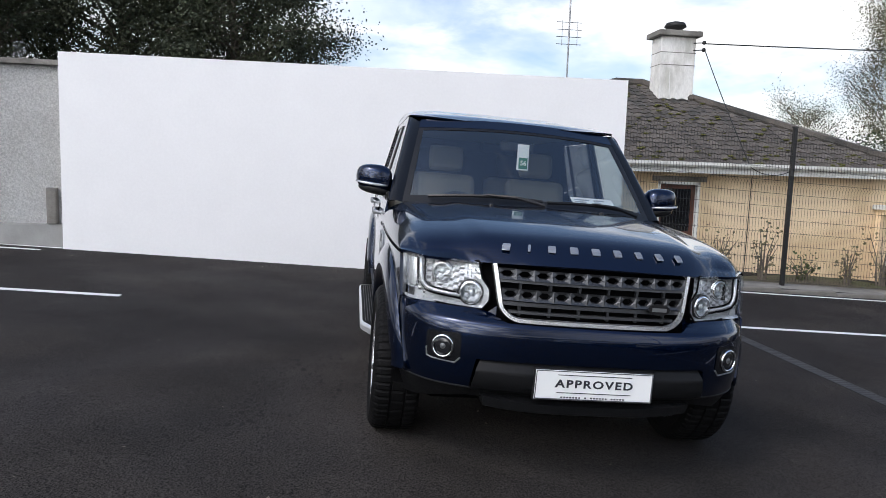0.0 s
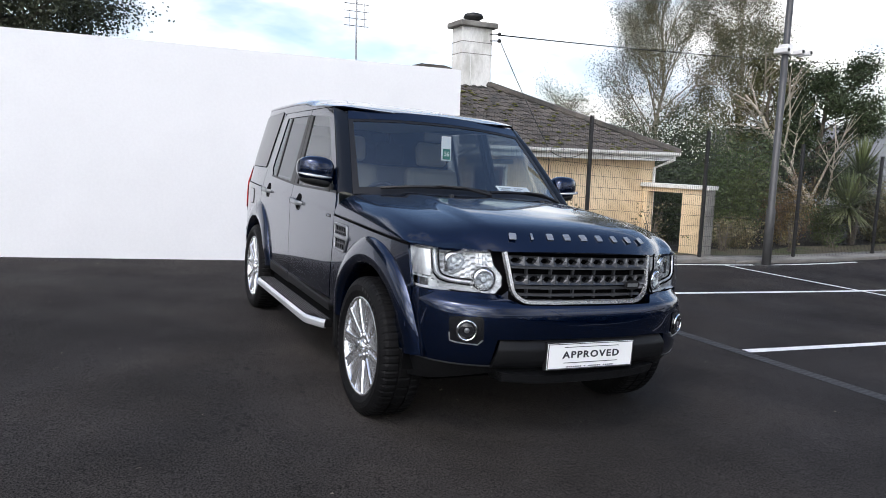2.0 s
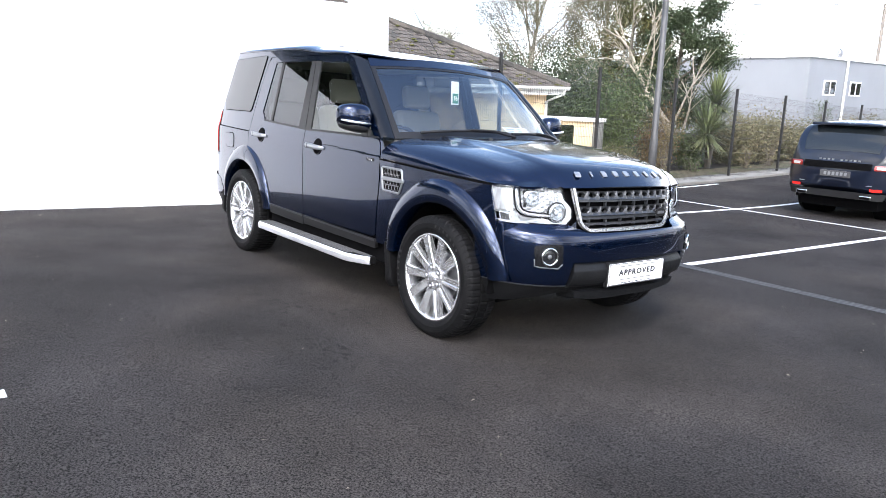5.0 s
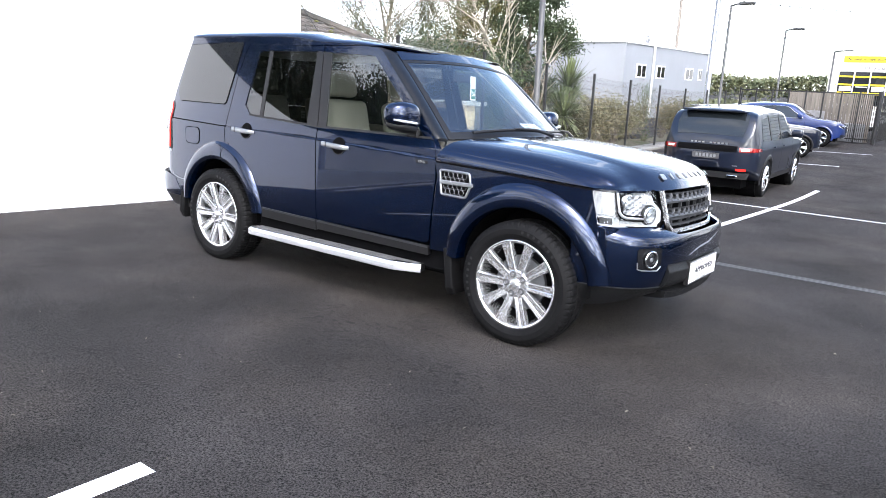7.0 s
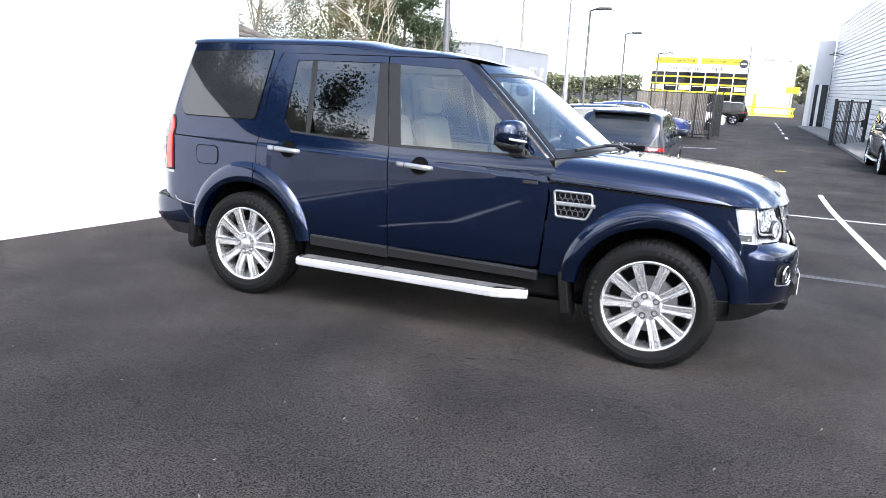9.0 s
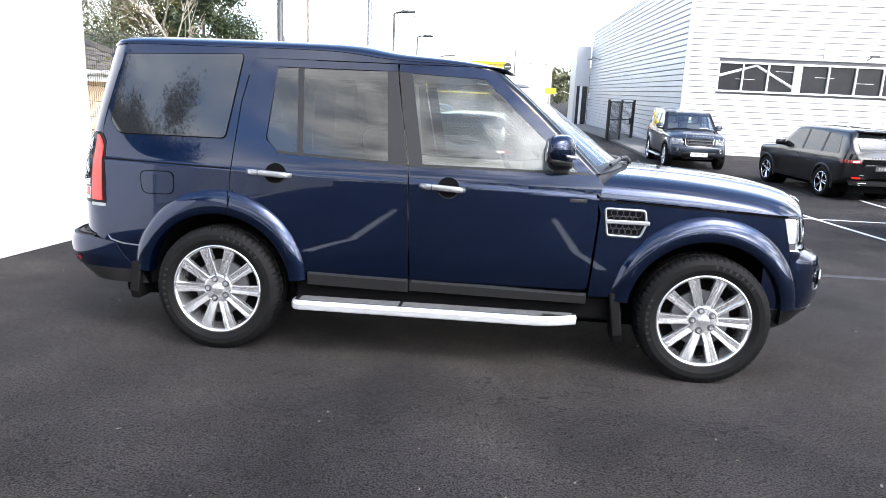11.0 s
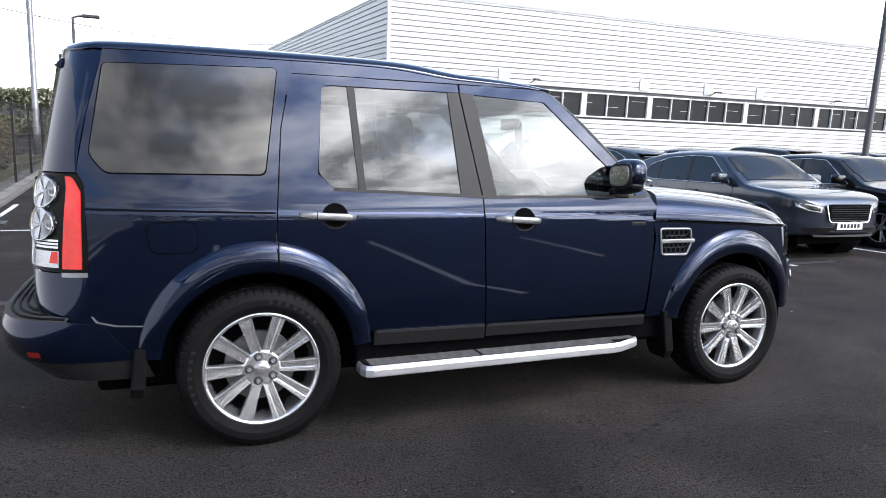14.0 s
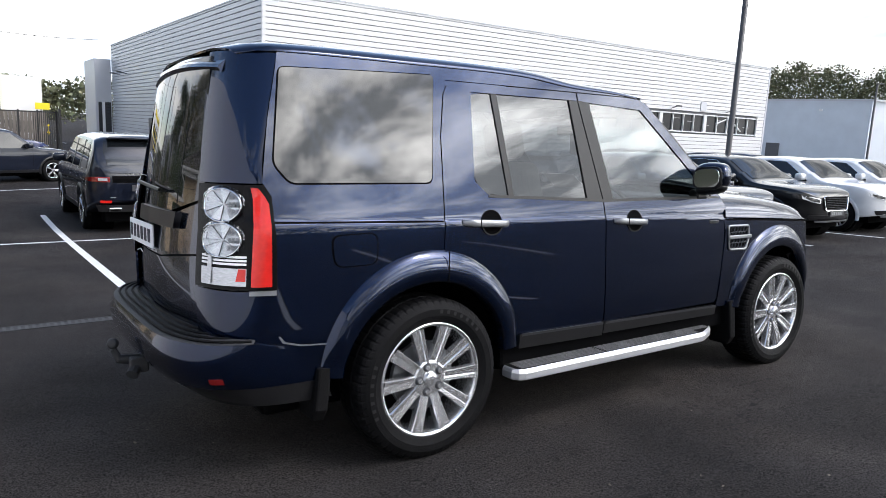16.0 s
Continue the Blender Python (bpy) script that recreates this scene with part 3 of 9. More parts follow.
M["glass_dark"] = glass("dark tinted privacy glass", (0.16, 0.175, 0.18), ior=1.9)
M["lens"] = glass("clear lamp lens", (0.93, 0.95, 0.96), ior=1.4)
M["reflector"] = mat("lamp reflector", (0.8, 0.81, 0.83), 0.3, metal=0.6, var=0.25, vscale=14)
M["grillegrey"] = mat("grey grille paint", (0.075, 0.078, 0.085), 0.35, metal=0.7)
M["redlens"] = mat("red lamp lens", (0.62, 0.02, 0.015), 0.12, coat=0.6, var=0.1, vscale=20)
M["dimred"] = mat("dull red reflector", (0.16, 0.008, 0.008), 0.25)
M["whitelens"] = mat("ribbed clear lamp lens", (0.66, 0.67, 0.69), 0.12, metal=0.5, coat=0.8, var=0.18, vscale=25, stretch=(1, 1, 4))
M["leather"] = mat("grey beige leather", (0.27, 0.25, 0.215), 0.55, var=0.08, vscale=6, bump=0.15, bscale=120)
M["headlining"] = mat("pale grey headlining cloth", (0.5, 0.49, 0.46), 0.9, bump=0.1, bscale=200)
M["doorcard"] = mat("grey beige door trim", (0.2, 0.19, 0.17), 0.7, var=0.1, vscale=4)
M["dash"] = mat("black dashboard vinyl", (0.022, 0.022, 0.023), 0.6, bump=0.2, bscale=200)
M["paper"] = mat("white printed card", (0.82, 0.83, 0.83), 0.5)
M["green"] = mat("green printed panel", (0.02, 0.16, 0.07), 0.5)
M["mirror"] = mat("mirror glass", (0.85, 0.86, 0.87), 0.02, metal=1.0)
M["lettergrey"] = mat("grey raised lettering", (0.42, 0.43, 0.45), 0.3, metal=0.7)

WHEEL_F, WHEEL_R, HUB = 1.41, -1.44, 0.372
W_TAB = [(-2.4, 0.83), (-2.2, 0.872), (-1.9, 0.9), (-1.4, 0.918), (-0.5, 0.925), (0.6, 0.925), (1.3, 0.915), (1.7, 0.889), (1.95, 0.846), (2.1, 0.8)]
LINE_TAB = [(-2.3, 1.118), (-1.37, 1.096), (-0.3, 1.08), (0.74, 1.046), (1.77, 0.998), (2.0, 0.985)]
EDGE_TAB = [(-2.3, 1.79), (-2.15, 1.812), (-1.5, 1.815), (-0.8, 1.812), (-0.45, 1.778), (-0.1, 1.765), (0.1, 1.748), (0.3, 1.722)]
ROOF_TAB = [(-2.3, 1.812), (-2.22, 1.842), (-2.08, 1.862), (-1.7, 1.87), (-0.95, 1.868), (-0.64, 1.86), (-0.5, 1.838), (-0.42, 1.825), (-0.1, 1.8), (0.1, 1.772), (0.22, 1.742), (0.3, 1.722)]


def smooth01(t):
    t = min(1.0, max(0.0, t))
    return t * t * (3 - 2 * t)


def half(x, z):
    """Half the car's width at x along it and height z."""
    w = lerp_table(W_TAB, x)
    if z < 0.72:
        w -= 0.03 * ((0.72 - z) / 0.35) ** 2
    t = z - 1.1
    w -= 0.25 * 0.5 * (t + math.sqrt(t * t + 0.0012))
    zl = lerp_table(LINE_TAB, x)
    w += 0.007 * (1 - smooth01((z - zl + 0.012) / 0.024)) - 0.007
    return w


def sidefn(sg):
    if sg < 0:
        return lambda u, v: (u, -half(u, v), v)
    return lambda u, v: (-u, half(-u, v), v)


def side_panel(name, outline, material, parent, sg, step=0.05, depth=0.014, offset=0.0, label=""):
    if sg > 0:
        outline = [(-u, v) for u, v in outline]
    return panel(name, outline, sidefn(sg), material, parent, step, depth, label, offset)


def arc(cx, cz, a, b, t0, t1, n=26):
    return [(cx + a * math.cos(radians(t0 + (t1 - t0) * k / n)), cz + b * math.sin(radians(t0 + (t1 - t0) * k / n))) for k in range(n + 1)]


def plan(t, z, kind):
    """The car's nose in plan: t from -1 to 1 runs round it from one flank to the other."""
    n, cx, ax, wy = {"bumper": (3.3, 1.55, 0.655, 0.882), "lamp": (2.7, 1.55, 0.565, 0.854)}[kind]
    a = abs(t) * math.pi / 2
    s, c = max(math.sin(a), 1e-9), max(math.cos(a), 1e-9)
    if kind == "lamp":
        n += 1.5 * smooth01((abs(t) - 0.5) / 0.27)
        wy += 0.017 * smooth01((abs(t) - 0.5) / 0.27)
    y = wy * s ** (2 / n) * (1 if t >= 0 else -1)
    cw = c ** (2 / n)
    x = cx + ax * cw
    if kind == "bumper":
        dx = lerp_table([(0.3, -0.16), (0.38, -0.07), (0.46, -0.015), (0.56, 0.0), (0.66, 0.0), (0.715, -0.008), (0.745, -0.028), (0.765, -0.08), (0.79, -0.12)], z)
        dw = lerp_table([(0.3, -0.05), (0.45, -0.012), (0.6, 0.0), (0.79, 0.0)], z)
    else:
        dx = lerp_table([(0.74, 0.02), (0.9, 0.0), (1.0, -0.03), (1.06, -0.07)], z)
        dw = 0
    return (x + dx * cw, y + dw * (1 if t >= 0 else -1), z)


def tof(y, kind):
    lo, hi = 0.0, 1.0
    for k in range(30):
        mid = (lo + hi) / 2
        lo, hi = (mid, hi) if plan(mid, 0.6 if kind == "bumper" else 0.9, kind)[1] < abs(y) else (lo, mid)
    return math.copysign((lo + hi) / 2, y)


def noser(kind, lift=0.0):
    def fn(t, z):
        x, y, z = plan(t, z, kind)
        return (x + lift, y, z)
    return fn


def wheel(name, parent, m, sg, rim_mat, tyre_r=0.377, rim_r=0.262, width=0.235, spokes=10):
    """A tyre with tread and a spoked alloy rim; its face looks along -y before sg turns it."""
    w = new(name)
    w.empty_display_size = 0.1
    w.parent = parent
    w.matrix_basis = m @ pose(0, 0, 0, 0, 0, 180 if sg > 0 else 0)
    # tyre, turned from a profile; the tread is cut by lateral slots
    prof = [(rim_r - 0.004, 0.012), (rim_r + 0.012, 0.0), (rim_r + 0.04, -0.012), (rim_r + 0.07, -0.012), (tyre_r - 0.03, -0.004), (tyre_r - 0.012, 0.008),
            (tyre_r - 0.003, 0.022), (tyre_r, 0.045), (tyre_r, 0.075), (tyre_r - 0.009, 0.078), (tyre_r - 0.009, 0.086), (tyre_r, 0.089), (tyre_r, 0.146),
            (tyre_r - 0.009, 0.149), (tyre_r - 0.009, 0.157), (tyre_r, 0.16), (tyre_r, 0.19), (tyre_r - 0.004, 0.212), (tyre_r - 0.02, 0.228), (tyre_r - 0.06, 0.235), (rim_r, 0.22)]
    bm = bmesh.new()
    n = 240
    rings = []
    for k in range(n):
        a = 2 * math.pi * k / n
        ring = []
        for i, (r, y) in enumerate(prof):
            cut = 0.0
            if 5 <= i <= 8 or 15 <= i <= 18:
                cut = 0.005 if (k + (1 if i > 10 else 0)) % 4 == 0 else 0.0
            elif 11 <= i <= 12:
                cut = 0.004 if (k + 2) % 6 == 0 else 0.0
            rr = r - cut
            ring.append(bm.verts.new((rr * math.cos(a), y, rr * math.sin(a))))
        rings.append(ring)
    for k in range(n):
        a, b = rings[k], rings[(k + 1) % n]
        for i in range(len(prof) - 1):
            bm.faces.new((a[i], b[i], b[i + 1], a[i + 1]))
    bmesh.ops.recalc_face_normals(bm, faces=list(bm.faces))
    part("tyre", bm, M["rubber"], w, "black all-terrain tyre", smooth=False)
    bm = bmesh.new()
    # raised sidewall marks, too small to read
    for k in range(14):
        a0 = radians(40 + 7 * k + (70 if k > 6 else 0))
        r0, r1 = rim_r + 0.05, rim_r + 0.068
        q = []
        for a, r in ((a0, r0), (a0 + 0.05, r0), (a0 + 0.05, r1), (a0, r1)):
            q.append((r * math.cos(a), -0.0128, r * math.sin(a)))
        bm.faces.new([bm.verts.new(p) for p in q])
    part("sidewall_mark", bm, M["satin"], w)["kind"] = "stuff"
    # rim
    rim = bmesh.new()
    rp = [(rim_r, 0.22), (rim_r - 0.015, 0.2), (rim_r - 0.03, 0.1), (rim_r - 0.014, 0.03), (rim_r - 0.013, 0.014), (rim_r - 0.006, 0.005), (rim_r + 0.003, 0.001), (rim_r + 0.007, 0.008)]
    rings = []
    for k in range(72):
        a = 2 * math.pi * k / 72
        rings.append([rim.verts.new((r * math.cos(a), y, r * math.sin(a))) for r, y in rp])
    for k in range(72):
        a, b = rings[k], rings[(k + 1) % 72]
        for i in range(len(rp) - 1):
            rim.faces.new((a[i], b[i], b[i + 1], a[i + 1]))
    part("rim", rim, rim_mat, w, "silver ten-spoke alloy rim", smooth=True)
    # near-black disc that paints the shade behind the spokes
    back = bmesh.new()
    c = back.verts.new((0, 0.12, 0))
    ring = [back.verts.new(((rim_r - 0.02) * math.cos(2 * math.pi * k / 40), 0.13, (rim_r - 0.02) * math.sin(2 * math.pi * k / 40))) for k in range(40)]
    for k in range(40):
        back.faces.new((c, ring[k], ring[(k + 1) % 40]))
    part("brake_shadow", back, M["gap"], w, "near-black disc painted as the shade behind the spokes")
    disc = bmesh.new()
    tube(disc, [(0, 0.085, 0), (0, 0.11, 0)], 0.165, 40)
    part("brake_disc", disc, M["silverdark"], w)
    sp0 = None
    for k in range(spokes):
        a = 360 * k / spokes
        if sp0 is None:
            bm = bmesh.new()
            secs = [(0.05, 0.0225, 0.024, 0.05), (0.088, 0.0235, 0.019, 0.045), (0.15, 0.0255, 0.012, 0.042), (0.21, 0.0285, 0.006, 0.038), (rim_r - 0.012, 0.0315, 0.003, 0.032)]
            rows = []
            for r, hw, y, d in secs:
                rows.append([bm.verts.new(p) for p in ((r, y + d, -hw * 1.05), (r, y + 0.006, -hw * 1.02), (r, y, -hw * 0.9), (r, y + 0.0015, -hw * 0.3), (r, y + 0.007, -hw * 0.2), (r, y + 0.0055, hw * 0.9), (r, y + 0.006, hw * 1.02), (r, y + d, hw * 1.05))])
            for p, q in zip(rows, rows[1:]):
                for i in range(7):
                    bm.faces.new((p[i], p[i + 1], q[i + 1], q[i]))
            bmesh.ops.recalc_face_normals(bm, faces=list(bm.faces))
            sp0 = part("spoke", bm, rim_mat, w)
            sp0.matrix_basis = pose(0, 0, 0, 0, a, 0)
        else:
            share("spoke", sp0, w, pose(0, 0, 0, 0, a, 0))
    bm = bmesh.new()
    hp = [(0.0, 0.0), (0.02, 0.002), (0.031, 0.007), (0.035, 0.02), (0.078, 0.021), (0.086, 0.026), (0.09, 0.07)]
    rings = [[bm.verts.new((r * math.cos(2 * math.pi * k / 36), y, r * math.sin(2 * math.pi * k / 36))) for r, y in hp[1:]] for k in range(36)]
    c = bm.verts.new((0, hp[0][1], 0))
    for k in range(36):
        a, b = rings[k], rings[(k + 1) % 36]
        bm.faces.new((c, a[0], b[0]))
        for i in range(len(a) - 1):
            bm.faces.new((a[i], a[i + 1], b[i + 1], b[i]))
    bmesh.ops.recalc_face_normals(bm, faces=list(bm.faces))
    part("hub_cap", bm, rim_mat, w)
    nut0 = None
    for k in range(5):
        a = radians(72 * k + 35)
        if nut0 is None:
            bm = bmesh.new()
            tube(bm, [(0, 0.03, 0), (0, 0.008, 0)], [0.0135, 0.012], 6)
            nut0 = part("wheel_nut", bm, M["silver"], w)
            bm2 = bmesh.new()
            tube(bm2, [(0, 0.03, 0), (0, 0.019, 0)], 0.0205, 16)
            hole0 = part("nut_recess", bm2, M["grillegrey"], w)
            nut0.matrix_basis = hole0.matrix_basis = pose(0.06 * math.cos(a), 0, 0.06 * math.sin(a))
        else:
            share("wheel_nut", nut0, w, pose(0.06 * math.cos(a), 0, 0.06 * math.sin(a)))
            share("nut_recess", hole0, w, pose(0.06 * math.cos(a), 0, 0.06 * math.sin(a)))
    return w


def flare(name, parent, sg, cx, material):
    """The proud wheel-arch lip with a turned-in edge."""
    bm = bmesh.new()
    rows = []
    n = 44
    prof = [(0.0, 0.001), (0.08, 0.015), (0.3, 0.03), (0.6, 0.038), (0.9, 0.036), (1.0, 0.027), (1.0, -0.06)]
    for k in range(n + 1):
        th = radians(4 + 172 * k / n)
        row = []
        for s, off in prof:
            a, b = 0.537 + (0.432 - 0.537) * s, 0.548 + (0.405 - 0.548) * s
            x, z = cx + a * math.cos(th), 0.42 + b * math.sin(th)
            o = max(0.0, abs(math.cos(th)) - 0.93) * 0.12
            row.append((x, sg * (half(x, max(z, 0.5)) + off - o), z))
        rows.append(row)
    vr = [[bm.verts.new(p) for p in row] for row in rows]
    for a, b in zip(vr, vr[1:]):
        for i in range(len(prof) - 1):
            f = (a[i], a[i + 1], b[i + 1], b[i])
            bm.faces.new(f if sg > 0 else f[::-1])
    bmesh.ops.recalc_face_normals(bm, faces=list(bm.faces))
    return part(name, bm, material, parent, smooth=True)


def build_hero(paint, label, m, group=""):
    car = thing("estate_car", label, "car", m, group)

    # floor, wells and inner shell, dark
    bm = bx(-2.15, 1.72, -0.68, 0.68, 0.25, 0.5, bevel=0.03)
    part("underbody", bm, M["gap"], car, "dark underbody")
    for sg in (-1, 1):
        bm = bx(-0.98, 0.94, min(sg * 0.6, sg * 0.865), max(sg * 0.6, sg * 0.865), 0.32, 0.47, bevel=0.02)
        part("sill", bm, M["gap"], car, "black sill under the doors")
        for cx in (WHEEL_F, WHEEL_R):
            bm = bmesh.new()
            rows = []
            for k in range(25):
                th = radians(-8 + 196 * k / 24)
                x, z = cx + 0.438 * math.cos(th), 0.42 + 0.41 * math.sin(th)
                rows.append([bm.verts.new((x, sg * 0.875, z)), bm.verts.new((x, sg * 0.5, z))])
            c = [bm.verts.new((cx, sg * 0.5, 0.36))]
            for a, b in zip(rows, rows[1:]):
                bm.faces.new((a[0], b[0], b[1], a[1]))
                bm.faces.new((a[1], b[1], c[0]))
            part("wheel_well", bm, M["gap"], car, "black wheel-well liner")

    # flanks
    for sg in (-1, 1):
        far_ = [(p[0], p[1]) for p in arc(WHEEL_R, 0.42, 0.505, 0.515, 82, 173)]
        top_ = lambda x: lerp_table(EDGE_TAB, x) - 0.004
        q = ([(-1.24, top_(-1.24)), (-1.268, 1.737), (-1.292, 1.68), (-1.334, 1.48), (-1.366, 1.1), (-1.371, 0.96)] + far_ + [(-1.955, 0.455), (-2.02, 0.48), (-2.15, 0.52), (-2.15, 0.845), (-2.155, 1.22), (-2.185, 1.272), (-2.14, 1.52), (-2.085, 1.737), (-2.07, top_(-2.07)), (-1.9, top_(-1.9)), (-1.7, top_(-1.7)), (-1.5, top_(-1.5)), (-1.35, top_(-1.35))])
        side_panel("rear_quarter", q, paint, car, sg, step=(0.05, 0.012))
        fd = ([(-0.292, 0.505), (-0.322, 1.166), (-0.96, 1.196), (-1.09, 1.205), (-1.168, 1.275), (-1.128, 1.696), (-0.472, 1.697), (-0.416, 1.697), (-0.42, 1.737), (-1.2, 1.737), (-1.262, 1.72), (-1.285, 1.68), (-1.328, 1.48), (-1.36, 1.1), (-1.366, 0.955)]
              + arc(WHEEL_R, 0.42, 0.505, 0.515, 80, 10)[0:] + [(-0.93, 0.505)])
        side_panel("cant_rail", [(-1.296, top_(-1.296)), (-1.296, 1.742), (-1.2, 1.743), (0.02, 1.742), (0.07, 1.735)] + [(0.07 - 0.1 * k, top_(0.07 - 0.1 * k)) for k in range(14)], paint, car, sg, step=(0.05, 0.03), depth=0.004)
        side_panel("door_backing", [(-1.36, 1.62), (-1.24, 1.66), (-0.9, 1.73), (-0.9, 1.768), (-1.36, 1.768)], paint, car, sg, step=(0.05, 0.03), depth=0.0, offset=-0.005)
        side_panel("scuttle_side", [(0.69, 1.1), (0.86, 1.0), (0.86, 1.045), (0.8, 1.1), (0.74, 1.175), (0.66, 1.175)], paint, car, sg, step=(0.04, 0.03), depth=0.0, offset=-0.006)
        door = side_panel("rear_door", fd, paint, car, sg, step=(0.05, 0.012))
        side_panel("gap_line", [(-0.284, 0.45), (-0.318, 1.1), (-0.312, 1.1), (-0.278, 0.45)], M["gap"], door, sg, depth=0.0, offset=-0.008)
        fo = [(-0.284, 0.505), (0.74, 0.505), (0.774, 0.95), (0.742, 1.13), (0.7, 1.166), (-0.314, 1.166)]
        fdoor = side_panel("front_door", rounded(fo, [0.01, 0.03, 0.08, 0.05, 0.02, 0]), paint, car, sg, step=(0.05, 0.012))
        wing = ([(0.756, 1.038), (0.786, 0.95), (0.752, 0.47), (0.9, 0.47)] + arc(WHEEL_F, 0.42, 0.505, 0.51, 172, 27) + [(1.862, 0.66), (1.862, 0.785), (1.805, 0.985)]
                + [(1.805 - 0.105 * k, lerp_table(LINE_TAB, 1.805 - 0.105 * k) - 0.012) for k in range(1, 10)])
        side_panel("front_wing", wing, paint, car, sg, step=(0.05, 0.012))
        side_panel("bonnet_gap", [(0.77 + 0.105 * k, lerp_table(LINE_TAB, 0.77 + 0.105 * k) - 0.019) for k in range(11)] + [(1.82 - 0.105 * k, lerp_table(LINE_TAB, 1.82 - 0.105 * k) - 0.01) for k in range(11)], M["gap"], car, sg, step=0.03, depth=0.0, offset=0.004)
        # pillars and door frames
        side_panel("pillar_trim", [(-0.478, 1.695), (-0.418, 1.695), (-0.324, 1.168), (-0.437, 1.173)], M["satin"], door, sg, offset=0.001, label="satin black pillar trim")
        side_panel("pillar_trim", [(-0.41, 1.695), (-0.33, 1.69), (-0.236, 1.168), (-0.316, 1.168)], M["satin"], fdoor, sg, offset=0.001, label="satin black pillar trim")
        side_panel("door_frame", [(-0.408, 1.737), (-0.408, 1.697), (-0.33, 1.69), (0.088, 1.672), (0.46, 1.338), (0.655, 1.168), (0.735, 1.168), (0.5, 1.385), (0.15, 1.705), (0.1, 1.727), (0.0, 1.737)], paint, fdoor, sg, step=0.04, offset=0.0)
        # glass
        qg = rounded([(-2.072, 1.735), (-1.338, 1.757), (-1.412, 1.268), (-2.075, 1.268), (-2.135, 1.345)], [0.02, 0.02, 0.03, 0.03, 0.03])
        side_panel("quarter_gasket", rounded([(-2.077, 1.74), (-1.333, 1.762), (-1.407, 1.263), (-2.077, 1.263), (-2.14, 1.344)], 0.03), M["gap"], car, sg, step=0.04, depth=0.0, offset=0.003)
        side_panel("quarter_glass", qg, M["darkglass"], car, sg, step=0.04, depth=0.002, offset=0.007, label="dark tinted fixed rear side window")
        g = side_panel("fixed_glass", rounded([(-1.128, 1.694), (-1.006, 1.692), (-0.972, 1.205), (-1.095, 1.21), (-1.163, 1.278)], [0.01, 0.01, 0.01, 0.03, 0.03]), M["glass_dark"], door, sg, depth=0.0, offset=-0.006, label="dark tinted glass")
        side_panel("door_glass", [(-0.97, 1.692), (-0.478, 1.694), (-0.437, 1.173), (-0.938, 1.196)], M["glass_dark"], door, sg, depth=0.0, offset=-0.006, label="dark tinted glass")
        side_panel("window_bar", [(-1.006, 1.694), (-0.97, 1.694), (-0.938, 1.196), (-0.972, 1.2)], M["satin"], door, sg, offset=0.0)
        side_panel("door_glass", [(-0.33, 1.69), (0.088, 1.672), (0.46, 1.338), (0.655, 1.168), (-0.236, 1.168)], M["glass_front"], fdoor, sg, depth=0.0, offset=-0.006, label="clear glass with sky reflections")
        for gl in car.children_recursive:
            if "glass" in gl.name:
                gl.visible_shadow = False
        side_panel("belt_seal", [(-0.33, 1.176), (0.7, 1.176), (0.72, 1.162), (-0.33, 1.16)], M["satin"], fdoor, sg, depth=0.01, offset=0.003)
        side_panel("belt_seal", [(-1.09, 1.212), (-0.96, 1.204), (-0.33, 1.178), (-0.33, 1.162), (-0.96, 1.19), (-1.1, 1.198)], M["satin"], door, sg, depth=0.01, offset=0.003)
        # seam along the rear quarter, fuel flap, sill strips
        side_panel("seam", [(-2.155, 1.119), (-1.37, 1.099), (-1.37, 1.091), (-2.155, 1.111)], M["gap"], car, sg, depth=0.0, offset=0.001)
        side_panel("lower_seam", [(-2.14, 0.655), (-2.12, 0.63), (-2.05, 0.612), (-1.9, 0.602), (-1.9, 0.596), (-2.055, 0.605), (-2.13, 0.625), (-2.148, 0.655)], M["satinsilver"], car, sg, depth=0.0, offset=0.001)
        if sg < 0:
            side_panel("fuel_gap", rounded([(-1.925, 1.057), (-1.708, 1.062), (-1.708, 0.922), (-1.91, 0.918)], 0.045), M["gap"], car, sg, step=0.025, depth=0.0, offset=0.003)
            side_panel("fuel_flap", rounded([(-1.919, 1.052), (-1.713, 1.057), (-1.713, 0.927), (-1.905, 0.923)], 0.043), paint, car, sg, step=0.025, depth=0.001, offset=0.005)
        for a, b, own in ((-0.895, -0.292, door), (-0.284, 0.742, fdoor)):
            side_panel("sill_strip", [(a, 0.508 - 0.016 * (a + 0.9)), (b, 0.508 - 0.016 * (b + 0.9)), (b, 0.425), (a, 0.435)], M["satin"], own, sg, step=0.05, depth=0.03, offset=0.008, label="black lower door strip")
            side_panel("strip_edge", [(a + 0.01, 0.512 - 0.016 * (a + 0.9)), (b - 0.004, 0.512 - 0.016 * (b + 0.9)), (b - 0.004, 0.499 - 0.016 * (b + 0.9)), (a + 0.01, 0.499 - 0.016 * (a + 0.9))], M["grillegrey"], own, sg, depth=0.006, offset=0.011)
        # door handles; each cup is a flat near-black oval, its shade put into the colour
        for x0, x1, z0, z1, own in ((-1.265, -0.995, 1.086, 1.073, door), (-0.25, 0.016, 1.058, 1.044, fdoor)):
            zc, xm = (z0 + z1) / 2, (x0 + x1) / 2 + 0.035
            side_panel("handle_cup", [(xm + 0.062 * math.cos(2 * math.pi * k / 28), zc + 0.002 + 0.058 * math.sin(2 * math.pi * k / 28)) for k in range(28)], M["gap"], own, sg, step=0.03, depth=0.0, offset=0.003)
